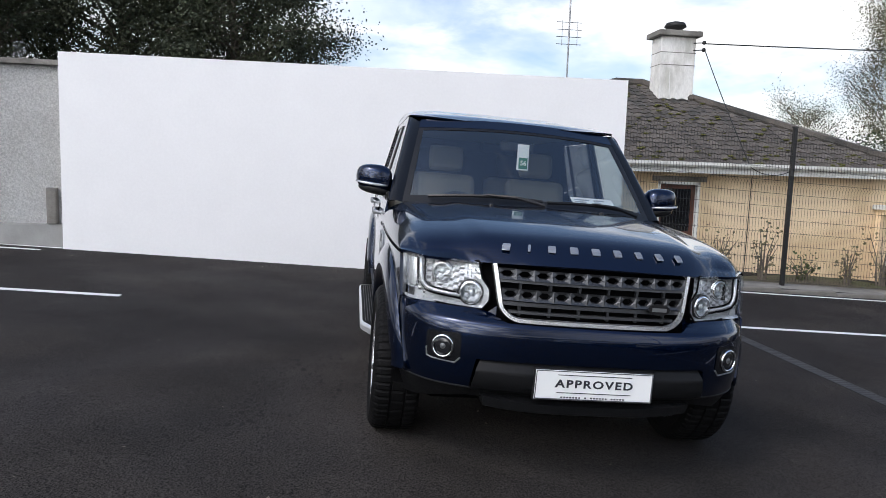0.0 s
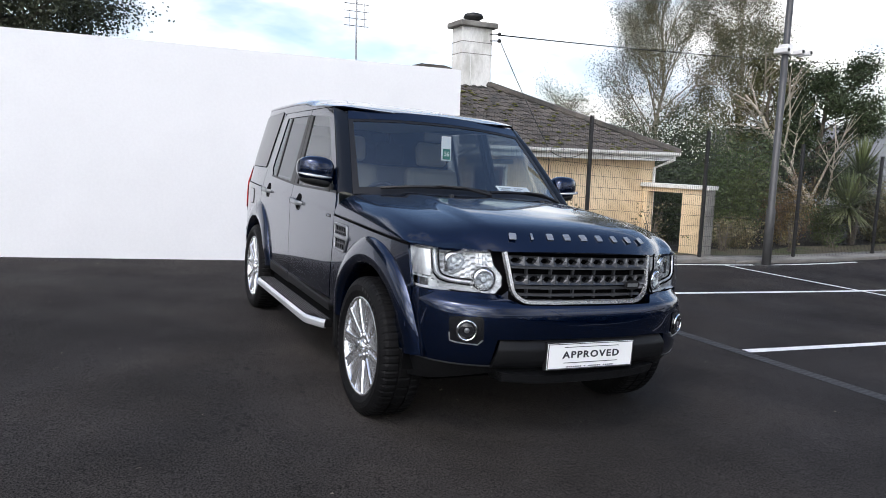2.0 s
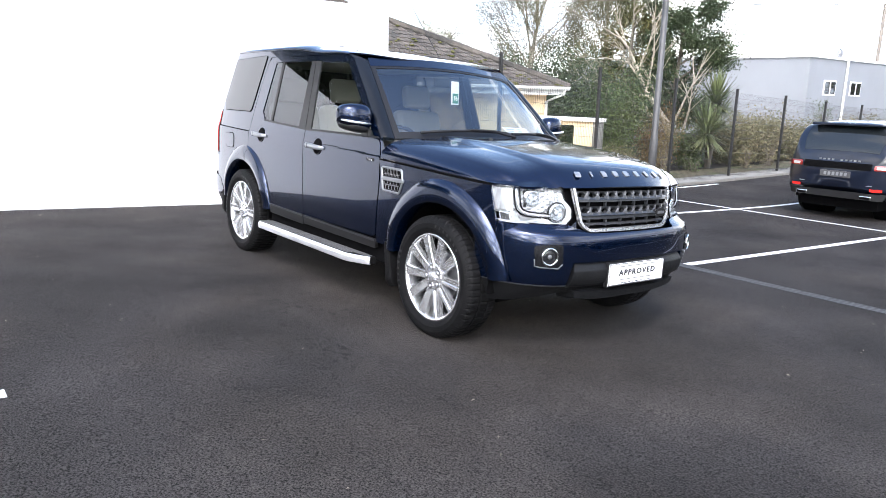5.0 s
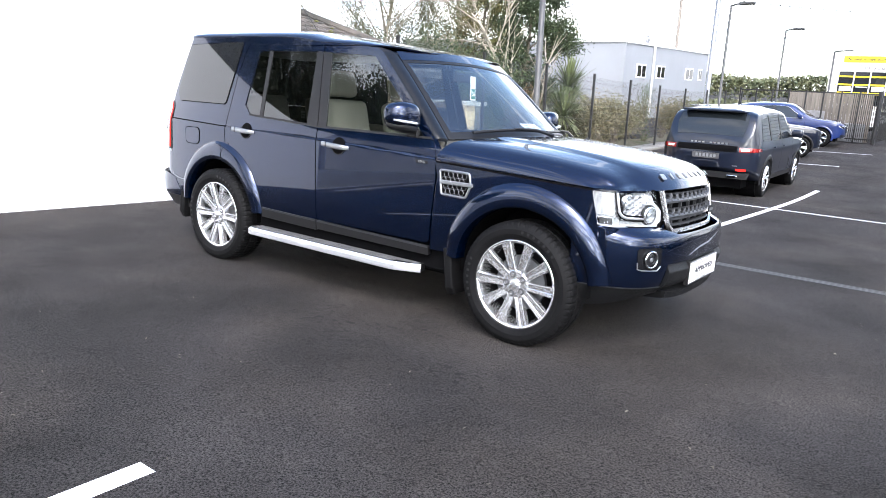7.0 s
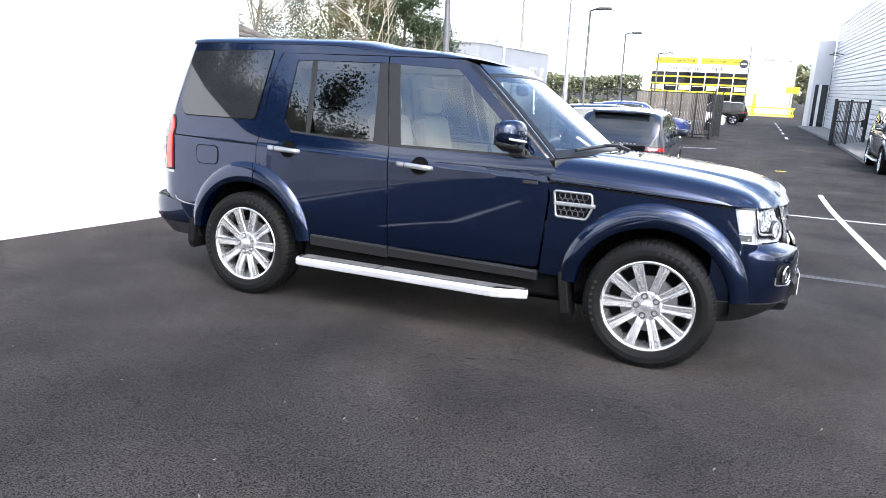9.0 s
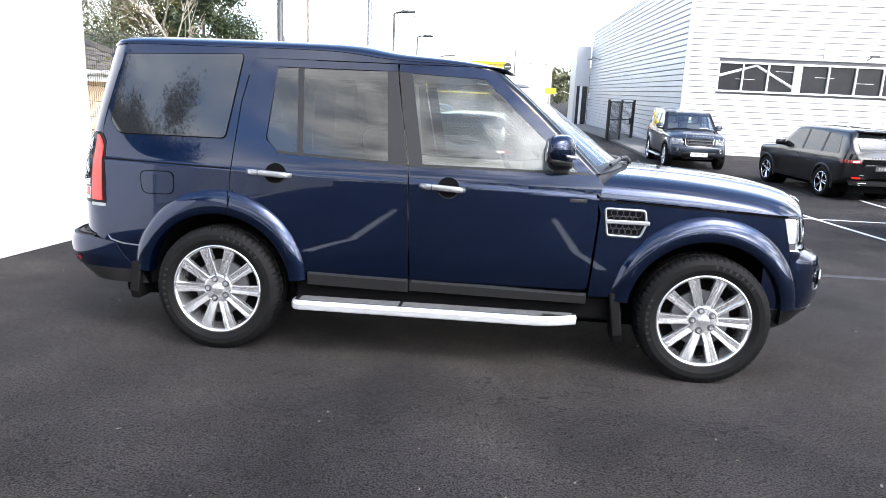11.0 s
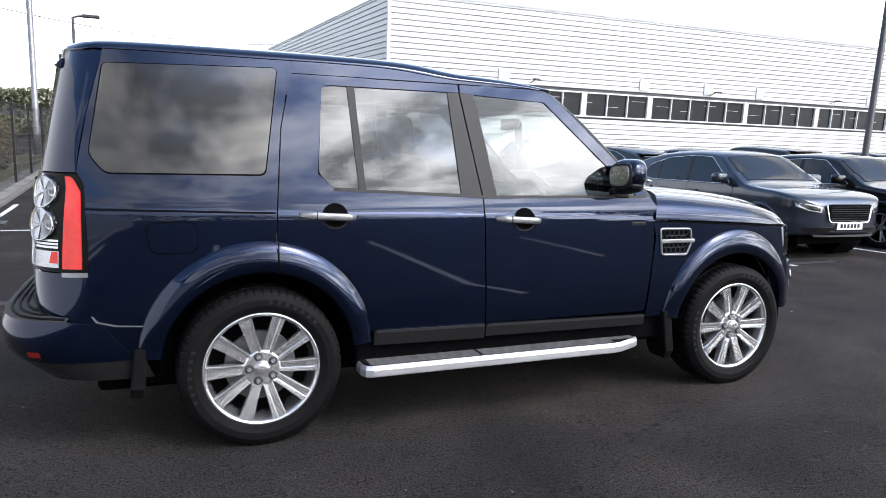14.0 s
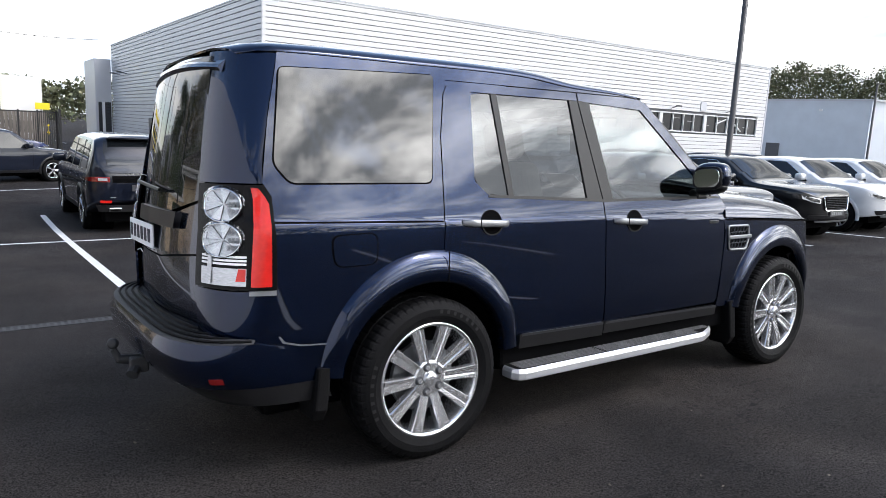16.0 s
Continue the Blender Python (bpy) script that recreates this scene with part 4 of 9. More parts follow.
            side_panel("cup_rim", [(xm + 0.067 * math.cos(math.pi * (1 + k / 14)), zc + 0.002 + 0.063 * math.sin(math.pi * (1 + k / 14))) for k in range(15)] + [(xm + 0.06 * math.cos(math.pi * (2 - k / 14)), zc + 0.002 + 0.056 * math.sin(math.pi * (2 - k / 14))) for k in range(15)], M["satin"], own, sg, step=0.03, depth=0.0, offset=0.0055)
            bm = bmesh.new()
            rows = []
            for k in range(13):
                t = k / 12
                x, z = x0 + (x1 - x0) * t, z0 + (z1 - z0) * t
                y = half(x, z) + 0.006 + 0.034 * min(1, 6 * t, 6 * (1 - t)) ** 0.5
                h = 0.0115 + 0.005 * min(1, 8 * t, 8 * (1 - t))
                rows.append([bm.verts.new(p) for p in ((x, sg * (y - 0.02), z - h), (x, sg * (y - 0.003), z - h), (x, sg * y, z - h * 0.6), (x, sg * y, z + h * 0.6), (x, sg * (y - 0.003), z + h), (x, sg * (y - 0.02), z + h))])
            for a, b in zip(rows, rows[1:]):
                for i in range(6):
                    bm.faces.new((a[i], b[i], b[(i + 1) % 6], a[(i + 1) % 6]))
            bm.faces.new(rows[0]), bm.faces.new(rows[-1])
            bmesh.ops.recalc_face_normals(bm, faces=list(bm.faces))
            part("handle", bm, M["satinsilver"], own, "satin silver door handle", smooth=True)
            bm = bx(x0 + 0.075, x0 + 0.079, sg * (half(x0, zc) + 0.03) - 0.012, sg * (half(x0, zc) + 0.03) + 0.012, zc - 0.017, zc + 0.02)
            part("handle_gap", bm, M["gap"], own)
        # wing vent
        side_panel("vent_back", rounded([(0.815, 0.98), (1.02, 0.977), (1.03, 0.9), (1.0, 0.838), (0.835, 0.84)], 0.012), M["gap"], car, sg, depth=0.0, offset=0.002)
        fo_ = rounded([(0.808, 0.985), (1.03, 0.982), (1.042, 0.905), (1.01, 0.83), (0.828, 0.834)], 0.018)
        bm = bmesh.new()
        tube(bm, [(u, sg * (half(u, v) + 0.004), v) for u, v in fo_ + fo_[:1]], 0.0075, 8, caps=False)
        vent = part("wing_vent", bm, M["satinsilver"], car, "satin silver wing vent with a honeycomb mesh", smooth=True)
        bm = bmesh.new()
        for r in range(4):
            for c in range(6):
                cx, cz = 0.842 + 0.034 * c + (0.017 if r % 2 else 0), 0.858 + 0.0345 * r
                pts = [(cx + 0.019 * math.cos(radians(60 * j)), sg * (half(cx, cz) + 0.005), cz + 0.0185 * math.sin(radians(60 * j))) for j in range(7)]
                if 0.835 < cx < 1.0:
                    tube(bm, pts, 0.0024, 4, caps=False)
        part("honeycomb", bm, M["grillegrey"], vent)
        bm = bmesh.new()
        box(bm, 0.815, 1.06, sg * 0.928 - 0.008, sg * 0.928 + 0.008, 0.9, 0.924, bevel=0.005)
        part("vent_bar", bm, M["satinsilver"], vent)
        # engine badge on the door
        bm = bx(0.605, 0.705, sg * 0.921 - 0.005, sg * 0.921 + 0.005, 1.006, 1.03, bevel=0.006)
        part("engine_badge", bm, M["satin"], fdoor, "small black engine badge")
        xa = (1, 0, 0) if sg < 0 else (-1, 0, 0)
        text("TDV6", 0.021, basis((0.655, sg * 0.9275, 1.018), xa, (0, 0, 1)), M["chrome"], fdoor, "badge_letters", 0.0008, space=1.15)
        # arch flares
        flare("arch_flare", car, sg, WHEEL_F, paint)
        fr = flare("arch_flare", car, sg, WHEEL_R, paint)
        side_panel("flare_gap", [(-1.368, 0.965), (-1.362, 0.965), (-1.362, 0.82), (-1.368, 0.82)], M["gap"], fr, sg, depth=0.0, offset=0.0395)
        # side step
        step_ = new("side_step")
        step_.parent = car
        o = [(-0.965, 0.86), (-0.965, 0.955), (-0.93, 0.995), (0.5, 0.995), (0.69, 0.915), (0.69, 0.86)]
        bm = bmesh.new()
        prism(bm, [(x, sg * y) for x, y in rounded(o, [0.01, 0.03, 0.03, 0.06, 0.03, 0.01])], "z", 0.3, 0.352, bevel=0.008)
        part("step_tread", bm, M["rubber"], step_, "black ribbed running board")
        bm = bmesh.new()
        edge = [(-0.972, 0.885), (-0.972, 0.957), (-0.955, 0.99), (-0.925, 1.003), (0.2, 1.003), (0.48, 1.003), (0.53, 0.995), (0.665, 0.935), (0.695, 0.915)]
        rows = []
        for i, (x, y) in enumerate(edge):
            nx, ny = ((-1, 0) if i < 2 else (-0.7, 0.7) if i == 2 else (0, 1) if i < 6 else (0.42, 0.9))
            rows.append([bm.verts.new((x + nx * d, sg * (y + ny * d), z)) for d, z in ((-0.012, 0.3), (0.0, 0.298), (0.006, 0.304), (0.006, 0.334), (0.0, 0.348), (-0.008, 0.354))])
        for a, b in zip(rows, rows[1:]):
            for i in range(5):
                bm.faces.new((a[i], b[i], b[i + 1], a[i + 1]))
        bmesh.ops.recalc_face_normals(bm, faces=list(bm.faces))
        part("step_edge", bm, M["aluminium"], step_, "bright aluminium edge strip")
        bm = bmesh.new()
        for k in range(6):
            y = 0.885 + 0.018 * k
            x1 = 0.67 if y < 0.93 else 0.5 - (y - 0.93) * 0.2
            for xa_, xb_ in ((-0.93, -0.34), (-0.32, x1)):
                box(bm, xa_, xb_, sg * y - 0.002, sg * y + 0.002, 0.35, 0.357)
        part("tread_ribs", bm, M["ribgrey"], step_)
        for x in (-0.7, 0.4):
            bm = bx(x - 0.03, x + 0.03, min(sg * 0.62, sg * 0.94), max(sg * 0.62, sg * 0.94), 0.285, 0.315, bevel=0.008)
            part("step_bracket", bm, M["gap"], step_)
        # mud flaps
        for cx, y0, y1, z0 in ((0.9, 0.74, 0.93, 0.2), (-1.955, 0.72, 0.91, 0.27)):
            bm = bmesh.new()
            prism(bm, [(min(sg * y0, sg * y1), z0 + 0.05), (min(sg * y0, sg * y1) + 0.03, z0), (max(sg * y0, sg * y1) - 0.03, z0), (max(sg * y0, sg * y1), z0 + 0.06), (max(sg * y0, sg * y1), 0.5), (min(sg * y0, sg * y1), 0.5)], "x", cx - 0.03, cx + 0.03, bevel=0.01)
            o = part("mud_flap", bm, M["rubber"], car, "black rubber mud flap")
            o.matrix_basis = pose(cx, 0, 0.5, 0, -8 if cx > 0 else 6, 0) @ pose(-cx, 0, -0.5)

    # bonnet
    def bonnet_edge(y):
        return plan(tof(y, "lamp"), 1.0, "lamp")[0] + 0.03

    TOPS = [(0.0, 0.995), (0.012, 1.022), (0.04, 1.05), (0.1, 1.086), (0.22, 1.12), (0.42, 1.153), (0.7, 1.182), (1.0, 1.2), (1.35, 1.21)]

    def bonnet(s, u):
        q = (1 - (1 - 0.96 * abs(s)) ** 2) / 0.9984
        sgn = 1 if s >= 0 else -1
        x0 = 1.02 - 0.245 * q ** 3
        yq = 0.905 * q
        x1 = bonnet_edge(min(yq, 0.85))
        if q > 0.93:
            x1 = x1 - (x1 - 1.82) * smooth01((q - 0.93) / 0.07)
        x = x0 + (x1 - x0) * u
        wl = half(x, lerp_table(LINE_TAB, x)) + 0.004
        y = wl * q
        zt = lerp_table(TOPS, x1 - x) - 0.03 * q * q
        zl = lerp_table(LINE_TAB, x) - 0.004
        z = zl + max(zt - zl, 0) * max(0.0, 1 - q ** 12) ** 0.5
        z += 0.012 * (1 - smooth01((y - 0.5) / 0.1)) * smooth01((x1 - x) / 0.15)
        return (x, sgn * y, z)

    # u across, v along: the sheet faces up
    panel("bonnet", [(-1, 0), (1, 0), (1, 1), (-1, 1)], lambda a, b: bonnet(-a, b), paint, car, step=(0.035, 0.03), depth=0.012)
    # nine raised marks across the bonnet's edge, as plain blocks
    for k, wide in enumerate((0.036, 0.012, 0.034, 0.036, 0.038, 0.036, 0.032, 0.034, 0.034)):
        y = -0.412 + 0.824 * k / 8
        x1 = bonnet_edge(abs(y))
        nz_ = Vector((0.62, 0.62 * (0.95 * y), 0.78)).normalized()
        tx = Vector((-0.9 * y * 0.95, 1, 0)).normalized()
        base = Vector((x1 - 0.052, y, lerp_table(TOPS, 0.052) - 0.03 * (abs(y) / 0.9) ** 2 + 0.004))
        bm = bmesh.new()
        prism(bm, rounded([(-wide / 2, -0.021), (wide / 2, -0.021), (wide / 2, 0.021), (-wide / 2, 0.021)], 0.005), "z", 0.0, 0.005, bevel=0.001)
        if wide > 0.02:
            box(bm, -wide / 2 - 0.001, wide / 2 + 0.001, -0.003, 0.003, 0.004, 0.0065)
        part("bonnet_mark", bm, M["lettergrey"], car, "raised silver block on the bonnet").matrix_basis = basis(base, tx, nz_.cross(tx))
    for sg in (-1, 1):
        bm = bmesh.new()
        tube(bm, [(1.2, sg * 0.33, 1.203), (1.205, sg * 0.33, 1.215)], [0.016, 0.008], 10)
        part("washer_jet", bm, M["satin"], car)

    # nose below the bonnet: black band, bumper, lamps
    nl, nb = noser("lamp"), noser("bumper")
    panel("nose_band", [(-0.47, 0.7), (0.47, 0.7), (0.47, 1.0), (-0.47, 1.0)], noser("lamp", -0.05), M["gap"], car, step=(0.03, 0.06), depth=0)
    tb = 0.93
    panel("front_bumper", [(-tb, 0.455), (-tof(0.56, "bumper"), 0.45), (-tof(0.53, "bumper"), 0.58), (tof(0.53, "bumper"), 0.58), (tof(0.56, "bumper"), 0.45), (tb, 0.455), (tb, 0.785), (tof(0.5, "bumper"), 0.78), (tof(0.4, "bumper"), 0.742), (0, 0.738), (-tof(0.4, "bumper"), 0.742), (-tof(0.5, "bumper"), 0.78), (-tb, 0.785)],
          nb, paint, car, step=(0.03, 0.02), depth=0.02)
    for sg in (-1, 1):
        side_panel("bumper_side", [(1.83, 0.47), (1.97, 0.455), (1.93, 0.6), (1.9, 0.775), (1.87, 0.78), (1.87, 0.62), (1.845, 0.53)], paint, car, sg, depth=0.01, offset=-0.004)
    lo = tof(0.555, "bumper")
    def insert(t, z):
        x, y, z = plan(t, z, "bumper")
        return (x + lerp_table([(0.43, -0.02), (0.44, 0.008), (0.53, 0.016), (0.545, 0.008), (0.595, -0.03)], z), y, z)
    panel("bumper_insert", [(-lo, 0.436), (lo, 0.436), (tof(0.53, "bumper"), 0.54), (tof(0.5, "bumper"), 0.592), (-tof(0.5, "bumper"), 0.592), (-tof(0.53, "bumper"), 0.54)], insert, M["bumperplastic"], car, step=(0.04, 0.012), depth=0.03, label="charcoal lower bumper insert")
    panel("bumper_lip", [(-0.97, 0.305), (-0.62, 0.335), (-0.32, 0.395), (0.32, 0.395), (0.62, 0.335), (0.97, 0.305), (0.96, 0.447), (-0.96, 0.447)], noser("bumper", -0.016), M["bumperplastic"], car, step=(0.03, 0.03), depth=0.03, label="black lower bumper lip")
    panel("lip_seam", [(-0.93, 0.447), (-0.31, 0.441), (-0.31, 0.447), (-0.93, 0.453)], noser("bumper", 0.003), M["grillegrey"], car, step=(0.03, 0.03), depth=0.004)
    panel("lip_seam", [(0.31, 0.441), (0.93, 0.447), (0.93, 0.453), (0.31, 0.447)], noser("bumper", 0.003), M["grillegrey"], car, step=(0.03, 0.03), depth=0.004)
    bm = bmesh.new()
    rows = []
    for k in range(13):
        y = -0.5 + k / 12
        xf = plan(tof(y, "bumper"), 0.6, "bumper")[0] - 0.005
        e_ = 0.02 * abs(2 * k / 12 - 1) ** 3
        rows.append([bm.verts.new(p) for p in ((xf - 0.14, y, 0.432), (xf - 0.05, y * 0.98, 0.412), (xf - 0.012, y * 0.97, 0.392 + e_), (xf - 0.02, y * 0.95, 0.352 + e_), (xf - 0.04, y * 0.95, 0.344 + e_), (xf - 0.16, y * 0.93, 0.35))])
    for p_, q_ in zip(rows, rows[1:]):
        for i in range(5):
            bm.faces.new((p_[i], q_[i], q_[i + 1], p_[i + 1]))
    bm.faces.new(rows[0]), bm.faces.new(rows[-1])
    bmesh.ops.recalc_face_normals(bm, faces=list(bm.faces))
    part("skid_plate", bm, M["bumperplastic"], car, "charcoal skid plate below the bumper")
    # number plate with the dealer's word
    px = 2.222
    part("plate_holder", bx(px - 0.03, px - 0.004, -0.276, 0.276, 0.427, 0.568, bevel=0.003), M["satin"], car, "black plate holder")
    bm = bx(px - 0.004, px, -0.27, 0.27, 0.433, 0.562, bevel=0.0015)
    plate = part("number_plate", bm, M["paper"], car, "white show plate reading APPROVED")
    for pts in (((-0.268, 0.557, 0.268, 0.5605)), ((-0.268, 0.4345, 0.268, 0.438)), ((-0.268, 0.438, -0.2645, 0.557)), ((0.2645, 0.438, 0.268, 0.557))):
        part("plate_border", bx(px, px + 0.0015, pts[0], pts[2], pts[1], pts[3]), M["ink"], plate)
    text("APPROVED", 0.047, basis((px + 0.0015, 0, 0.503), (0, 1, 0), (0, 0, 1)) @ Matrix.Diagonal((1.32, 1, 1, 1)), M["ink"], plate, "plate_word", 0.001, space=1.22, bold=0.0012)
    for z, h in ((0.541, 0.003), (0.463, 0.003)):
        part("plate_rule", bx(px, px + 0.0015, -0.17, 0.17, z, z + h), M["ink"], plate)
    bm = bmesh.new()
    for k in range(22):
        y0 = -0.15 + 0.0136 * k
        if k not in (7, 9, 16):
            box(bm, px, px + 0.0012, y0, y0 + 0.0085, 0.4415, 0.4475)
    part("small_print", bm, M["grillegrey"], plate)
    # grille
    grille = new("grille")
    grille.parent = car
    gl_raw = rounded([(-0.462, 0.985), (-0.425, 0.79), (-0.365, 0.747), (0.365, 0.747), (0.425, 0.79), (0.462, 0.985)], [0, 0.07, 0.07, 0.07, 0.07, 0], 6)
    gl_out = []
    for (y0, z0), (y1, z1) in zip(gl_raw, gl_raw[1:]):
        n = max(1, int(abs(y1 - y0) / 0.05))
        gl_out += [(y0 + (y1 - y0) * k / n, z0 + (z1 - z0) * k / n) for k in range(n)]
    gl_out.append(gl_raw[-1])

    def np_(y, z, d=0.0):
        p = nl(tof(y, "lamp"), z)
        return (p[0] + d, p[1], p[2])
    bm = bmesh.new()
    rows = []
    for i, (y, z) in enumerate(gl_out):
        a = Vector(gl_out[max(i - 1, 0)])
        b = Vector(gl_out[min(i + 1, len(gl_out) - 1)])
        d = (b - a).normalized()
        n_ = Vector((d.y, -d.x))
        row = []
        for off, dep in ((-0.012, -0.004), (-0.008, 0.012), (0.008, 0.012), (0.012, -0.006)):
            q = Vector((y, z)) + n_ * off
            row.append(bm.verts.new(np_(q.x, q.y, dep)))
        rows.append(row)
    for a, b in zip(rows, rows[1:]):
        for i in range(3):
            bm.faces.new((a[i], a[i + 1], b[i + 1], b[i]))
    bmesh.ops.recalc_face_normals(bm, faces=list(bm.faces))
    part("grille_frame", bm, M["silver"], grille, "bright chrome grille surround")
    for zc, hh, wid in ((0.945, 0.024, 0.445), (0.858, 0.026, 0.425)):
        bm = bmesh.new()
        n = 11
        for k in range(n):
            y0, y1 = -wid + 2 * wid * k / n, -wid + 2 * wid * (k + 1) / n
            ym, hw = (y0 + y1) / 2, (y1 - y0) / 2
            outer = [(y0, zc), (y0, zc + hh), (y1, zc + hh), (y1, zc), (y1, zc - hh), (y0, zc - hh)]
            inner = [(ym - hw * 0.72, zc), (ym - hw * 0.36, zc + hh * 0.55), (ym + hw * 0.36, zc + hh * 0.55), (ym + hw * 0.72, zc), (ym + hw * 0.36, zc - hh * 0.55), (ym - hw * 0.36, zc - hh * 0.55)]
            vo = [bm.verts.new(np_(y, z, 0.004)) for y, z in outer]
            vi = [bm.verts.new(np_(y, z, -0.004)) for y, z in inner]
            vb = [bm.verts.new(np_(y, z, -0.03)) for y, z in inner]
            for j in range(6):
                j2 = (j + 1) % 6
                bm.faces.new((vo[j], vo[j2], vi[j2], vi[j]))
                bm.faces.new((vi[j], vi[j2], vb[j2], vb[j]))
        part("grille_bar", bm, M["grillegrey"], grille, "perforated grey grille bar")
    for zc, h, wid in ((0.913, 0.006, 0.44), (0.817, 0.0085, 0.42), (0.781, 0.006, 0.39)):
        bm = bmesh.new()
        rows = [[bm.verts.new(np_(-wid + 2 * wid * k / 24, zc + dz, dd)) for dz, dd in ((-h, -0.03), (-h, -0.008), (h, -0.008), (h, -0.03))] for k in range(25)]
        for a, b in zip(rows, rows[1:]):
            for i in range(3):
                bm.faces.new((a[i], a[i + 1], b[i + 1], b[i]))
        part("grille_slat", bm, M["grillegrey"], grille)
    for zc in (0.9, 0.8):
        for k in range(6):
            y = -0.34 + 0.136 * k
            p = np_(y, zc, -0.02)
            part("grille_post", bx(p[0] - 0.01, p[0] + 0.006, y - 0.006, y + 0.006, zc - 0.035, zc + 0.02), M["grillegrey"], grille)
    p = np_(0.3, 0.835, 0.02)
    bm = bmesh.new()
    ring = [bm.verts.new((p[0], 0.3 + 0.05 * math.cos(2 * math.pi * k / 28), 0.835 + 0.026 * math.sin(2 * math.pi * k / 28))) for k in range(28)]
    f = bm.faces.new(ring)
    r = bmesh.ops.extrude_face_region(bm, geom=[f])
    for v in r["geom"]:
        if isinstance(v, bmesh.types.BMVert):
            v.co.x += 0.006
    bmesh.ops.recalc_face_normals(bm, faces=list(bm.faces))
    part("grille_badge", bm, M["satin"], grille, "small oval badge")
    part("badge_bar", bx(p[0] + 0.006, p[0] + 0.008, 0.266, 0.334, 0.826, 0.843), M["satinsilver"], grille)

    for sg in (-1, 1):
        # headlamp: housing, reflector bowls, light strips and lens
        lamp = new("headlamp")
        lamp.parent = car
        lamp["label"] = "clear headlamp with round projector and light strip"
        t0, t1 = tof(0.508, "lamp"), 0.872
        out = [(t0 + 0.02, 0.985), (t0 + 0.005, 0.915), (t0 - 0.03, 0.87), (t0 - 0.03, 0.82), (t0, 0.778), (0.5, 0.779), (t1 - 0.02, 0.79), (t1, 0.985)]
        flip = (lambda o: [(-a, b) for a, b in o]) if sg < 0 else (lambda o: o)

        def ln(d):
            def fn(t, z):
                x, y, zz = plan(t, z, "lamp")
                return (x - d, y - math.copysign(d * 0.75 * abs(t), y), zz)
            return fn
        def bowl(t, z):
            e = min((abs(t) - t0 + 0.03) / 0.06, (t1 - abs(t)) / 0.05, (z - 0.775) / 0.03, (0.99 - z) / 0.025)
            facet = 0.006 * ((int(abs(t) * 36) + int(z * 70)) % 2)
            return ln(0.004 + 0.03 * smooth01(e) - facet * smooth01(e - 0.5))(t, z)
        panel("lamp_bowl", flip(out), bowl, M["chromebowl"], lamp, step=(0.014, 0.0072), depth=0.0)
        panel("lamp_surround", flip([(t0 - 0.06, 0.73), (t1 + 0.03, 0.73), (t1 + 0.03, 0.79), (t1 - 0.02, 0.784), (0.5, 0.773), (t0 - 0.03, 0.773), (t0 - 0.06, 0.8)]), ln(0.004), paint, car, step=(0.03, 0.03), depth=0.0)
        panel("lamp_brow", flip([(0.36, 0.972), (t1 - 0.02, 0.976), (t1 - 0.02, 0.985), (0.36, 0.984)]), ln(0.012), M["satin"], lamp, step=(0.03, 0.03), depth=0.02)
        # outer side reflector, then the hooked light strip between two dark edges
        panel("side_reflector", flip([(0.675, 0.845), (0.835, 0.85), (0.845, 0.972), (0.672, 0.968)]), ln(0.02), M["lensbowl"], lamp, step=0.03, depth=0.012)
        jp = [(0.645, 0.97), (0.64, 0.9), (0.632, 0.868), (0.605, 0.845), (0.56, 0.832), (0.5, 0.827), (0.43, 0.825)]
        for off, rad_, mt, nm in ((0.0, 0.0085, M["whitelens"], "light_strip"), (1.0, 0.0045, M["gap"], "lamp_outline"), (-1.0, 0.0045, M["gap"], "lamp_outline")):
            pts = []
            for i, (u, v) in enumerate(jp):
                a_, b_ = Vector(jp[max(i - 1, 0)]), Vector(jp[min(i + 1, len(jp) - 1)])
                d_ = (b_ - a_).normalized()
                pts.append((u - d_.y * 0.024 * off, v + d_.x * 0.0125 * off))
            bm = bmesh.new()
            tube(bm, [ln(0.014 if off == 0 else 0.011)(*q) for q in flip(pts)], rad_, 8)
            part(nm, bm, mt, lamp, smooth=True)
        # indicator at the foot: two facets and a ribbed bar
        panel("indicator_cell", flip([(0.69, 0.795), (0.84, 0.799), (0.84, 0.836), (0.69, 0.832)]), ln(0.026), M["chrome"], lamp, step=0.03, depth=0.012)
        panel("indicator_cell", flip([(0.625, 0.791), (0.682, 0.793), (0.682, 0.831), (0.625, 0.822)]), ln(0.022), M["whitelens"], lamp, step=0.03, depth=0.012)
        for k in range(4):
            z_ = 0.785 + 0.0078 * k
            panel("indicator_rib", flip([(0.425 + 0.006 * k, z_), (0.612, z_ + 0.003), (0.612, z_ + 0.0086), (0.425 + 0.006 * k, z_ + 0.0056)]), ln(0.02), M["whitelens"], lamp, step=0.04, depth=0.006)
        for k in range(3):
            u = 0.372 + 0.018 * k
            panel("reflector_flute", flip([(u, 0.905), (u + 0.011, 0.905), (u + 0.011, 0.962), (u, 0.962)]), ln(0.03), M["chrome"] if k % 2 else M["whitelens"], lamp, step=0.03, depth=0.012)
        panel("reflector_wall", flip([(0.57, 0.868), (0.582, 0.868), (0.582, 0.962), (0.57, 0.962)]), ln(0.022), M["satin"], lamp, step=0.03, depth=0.02)
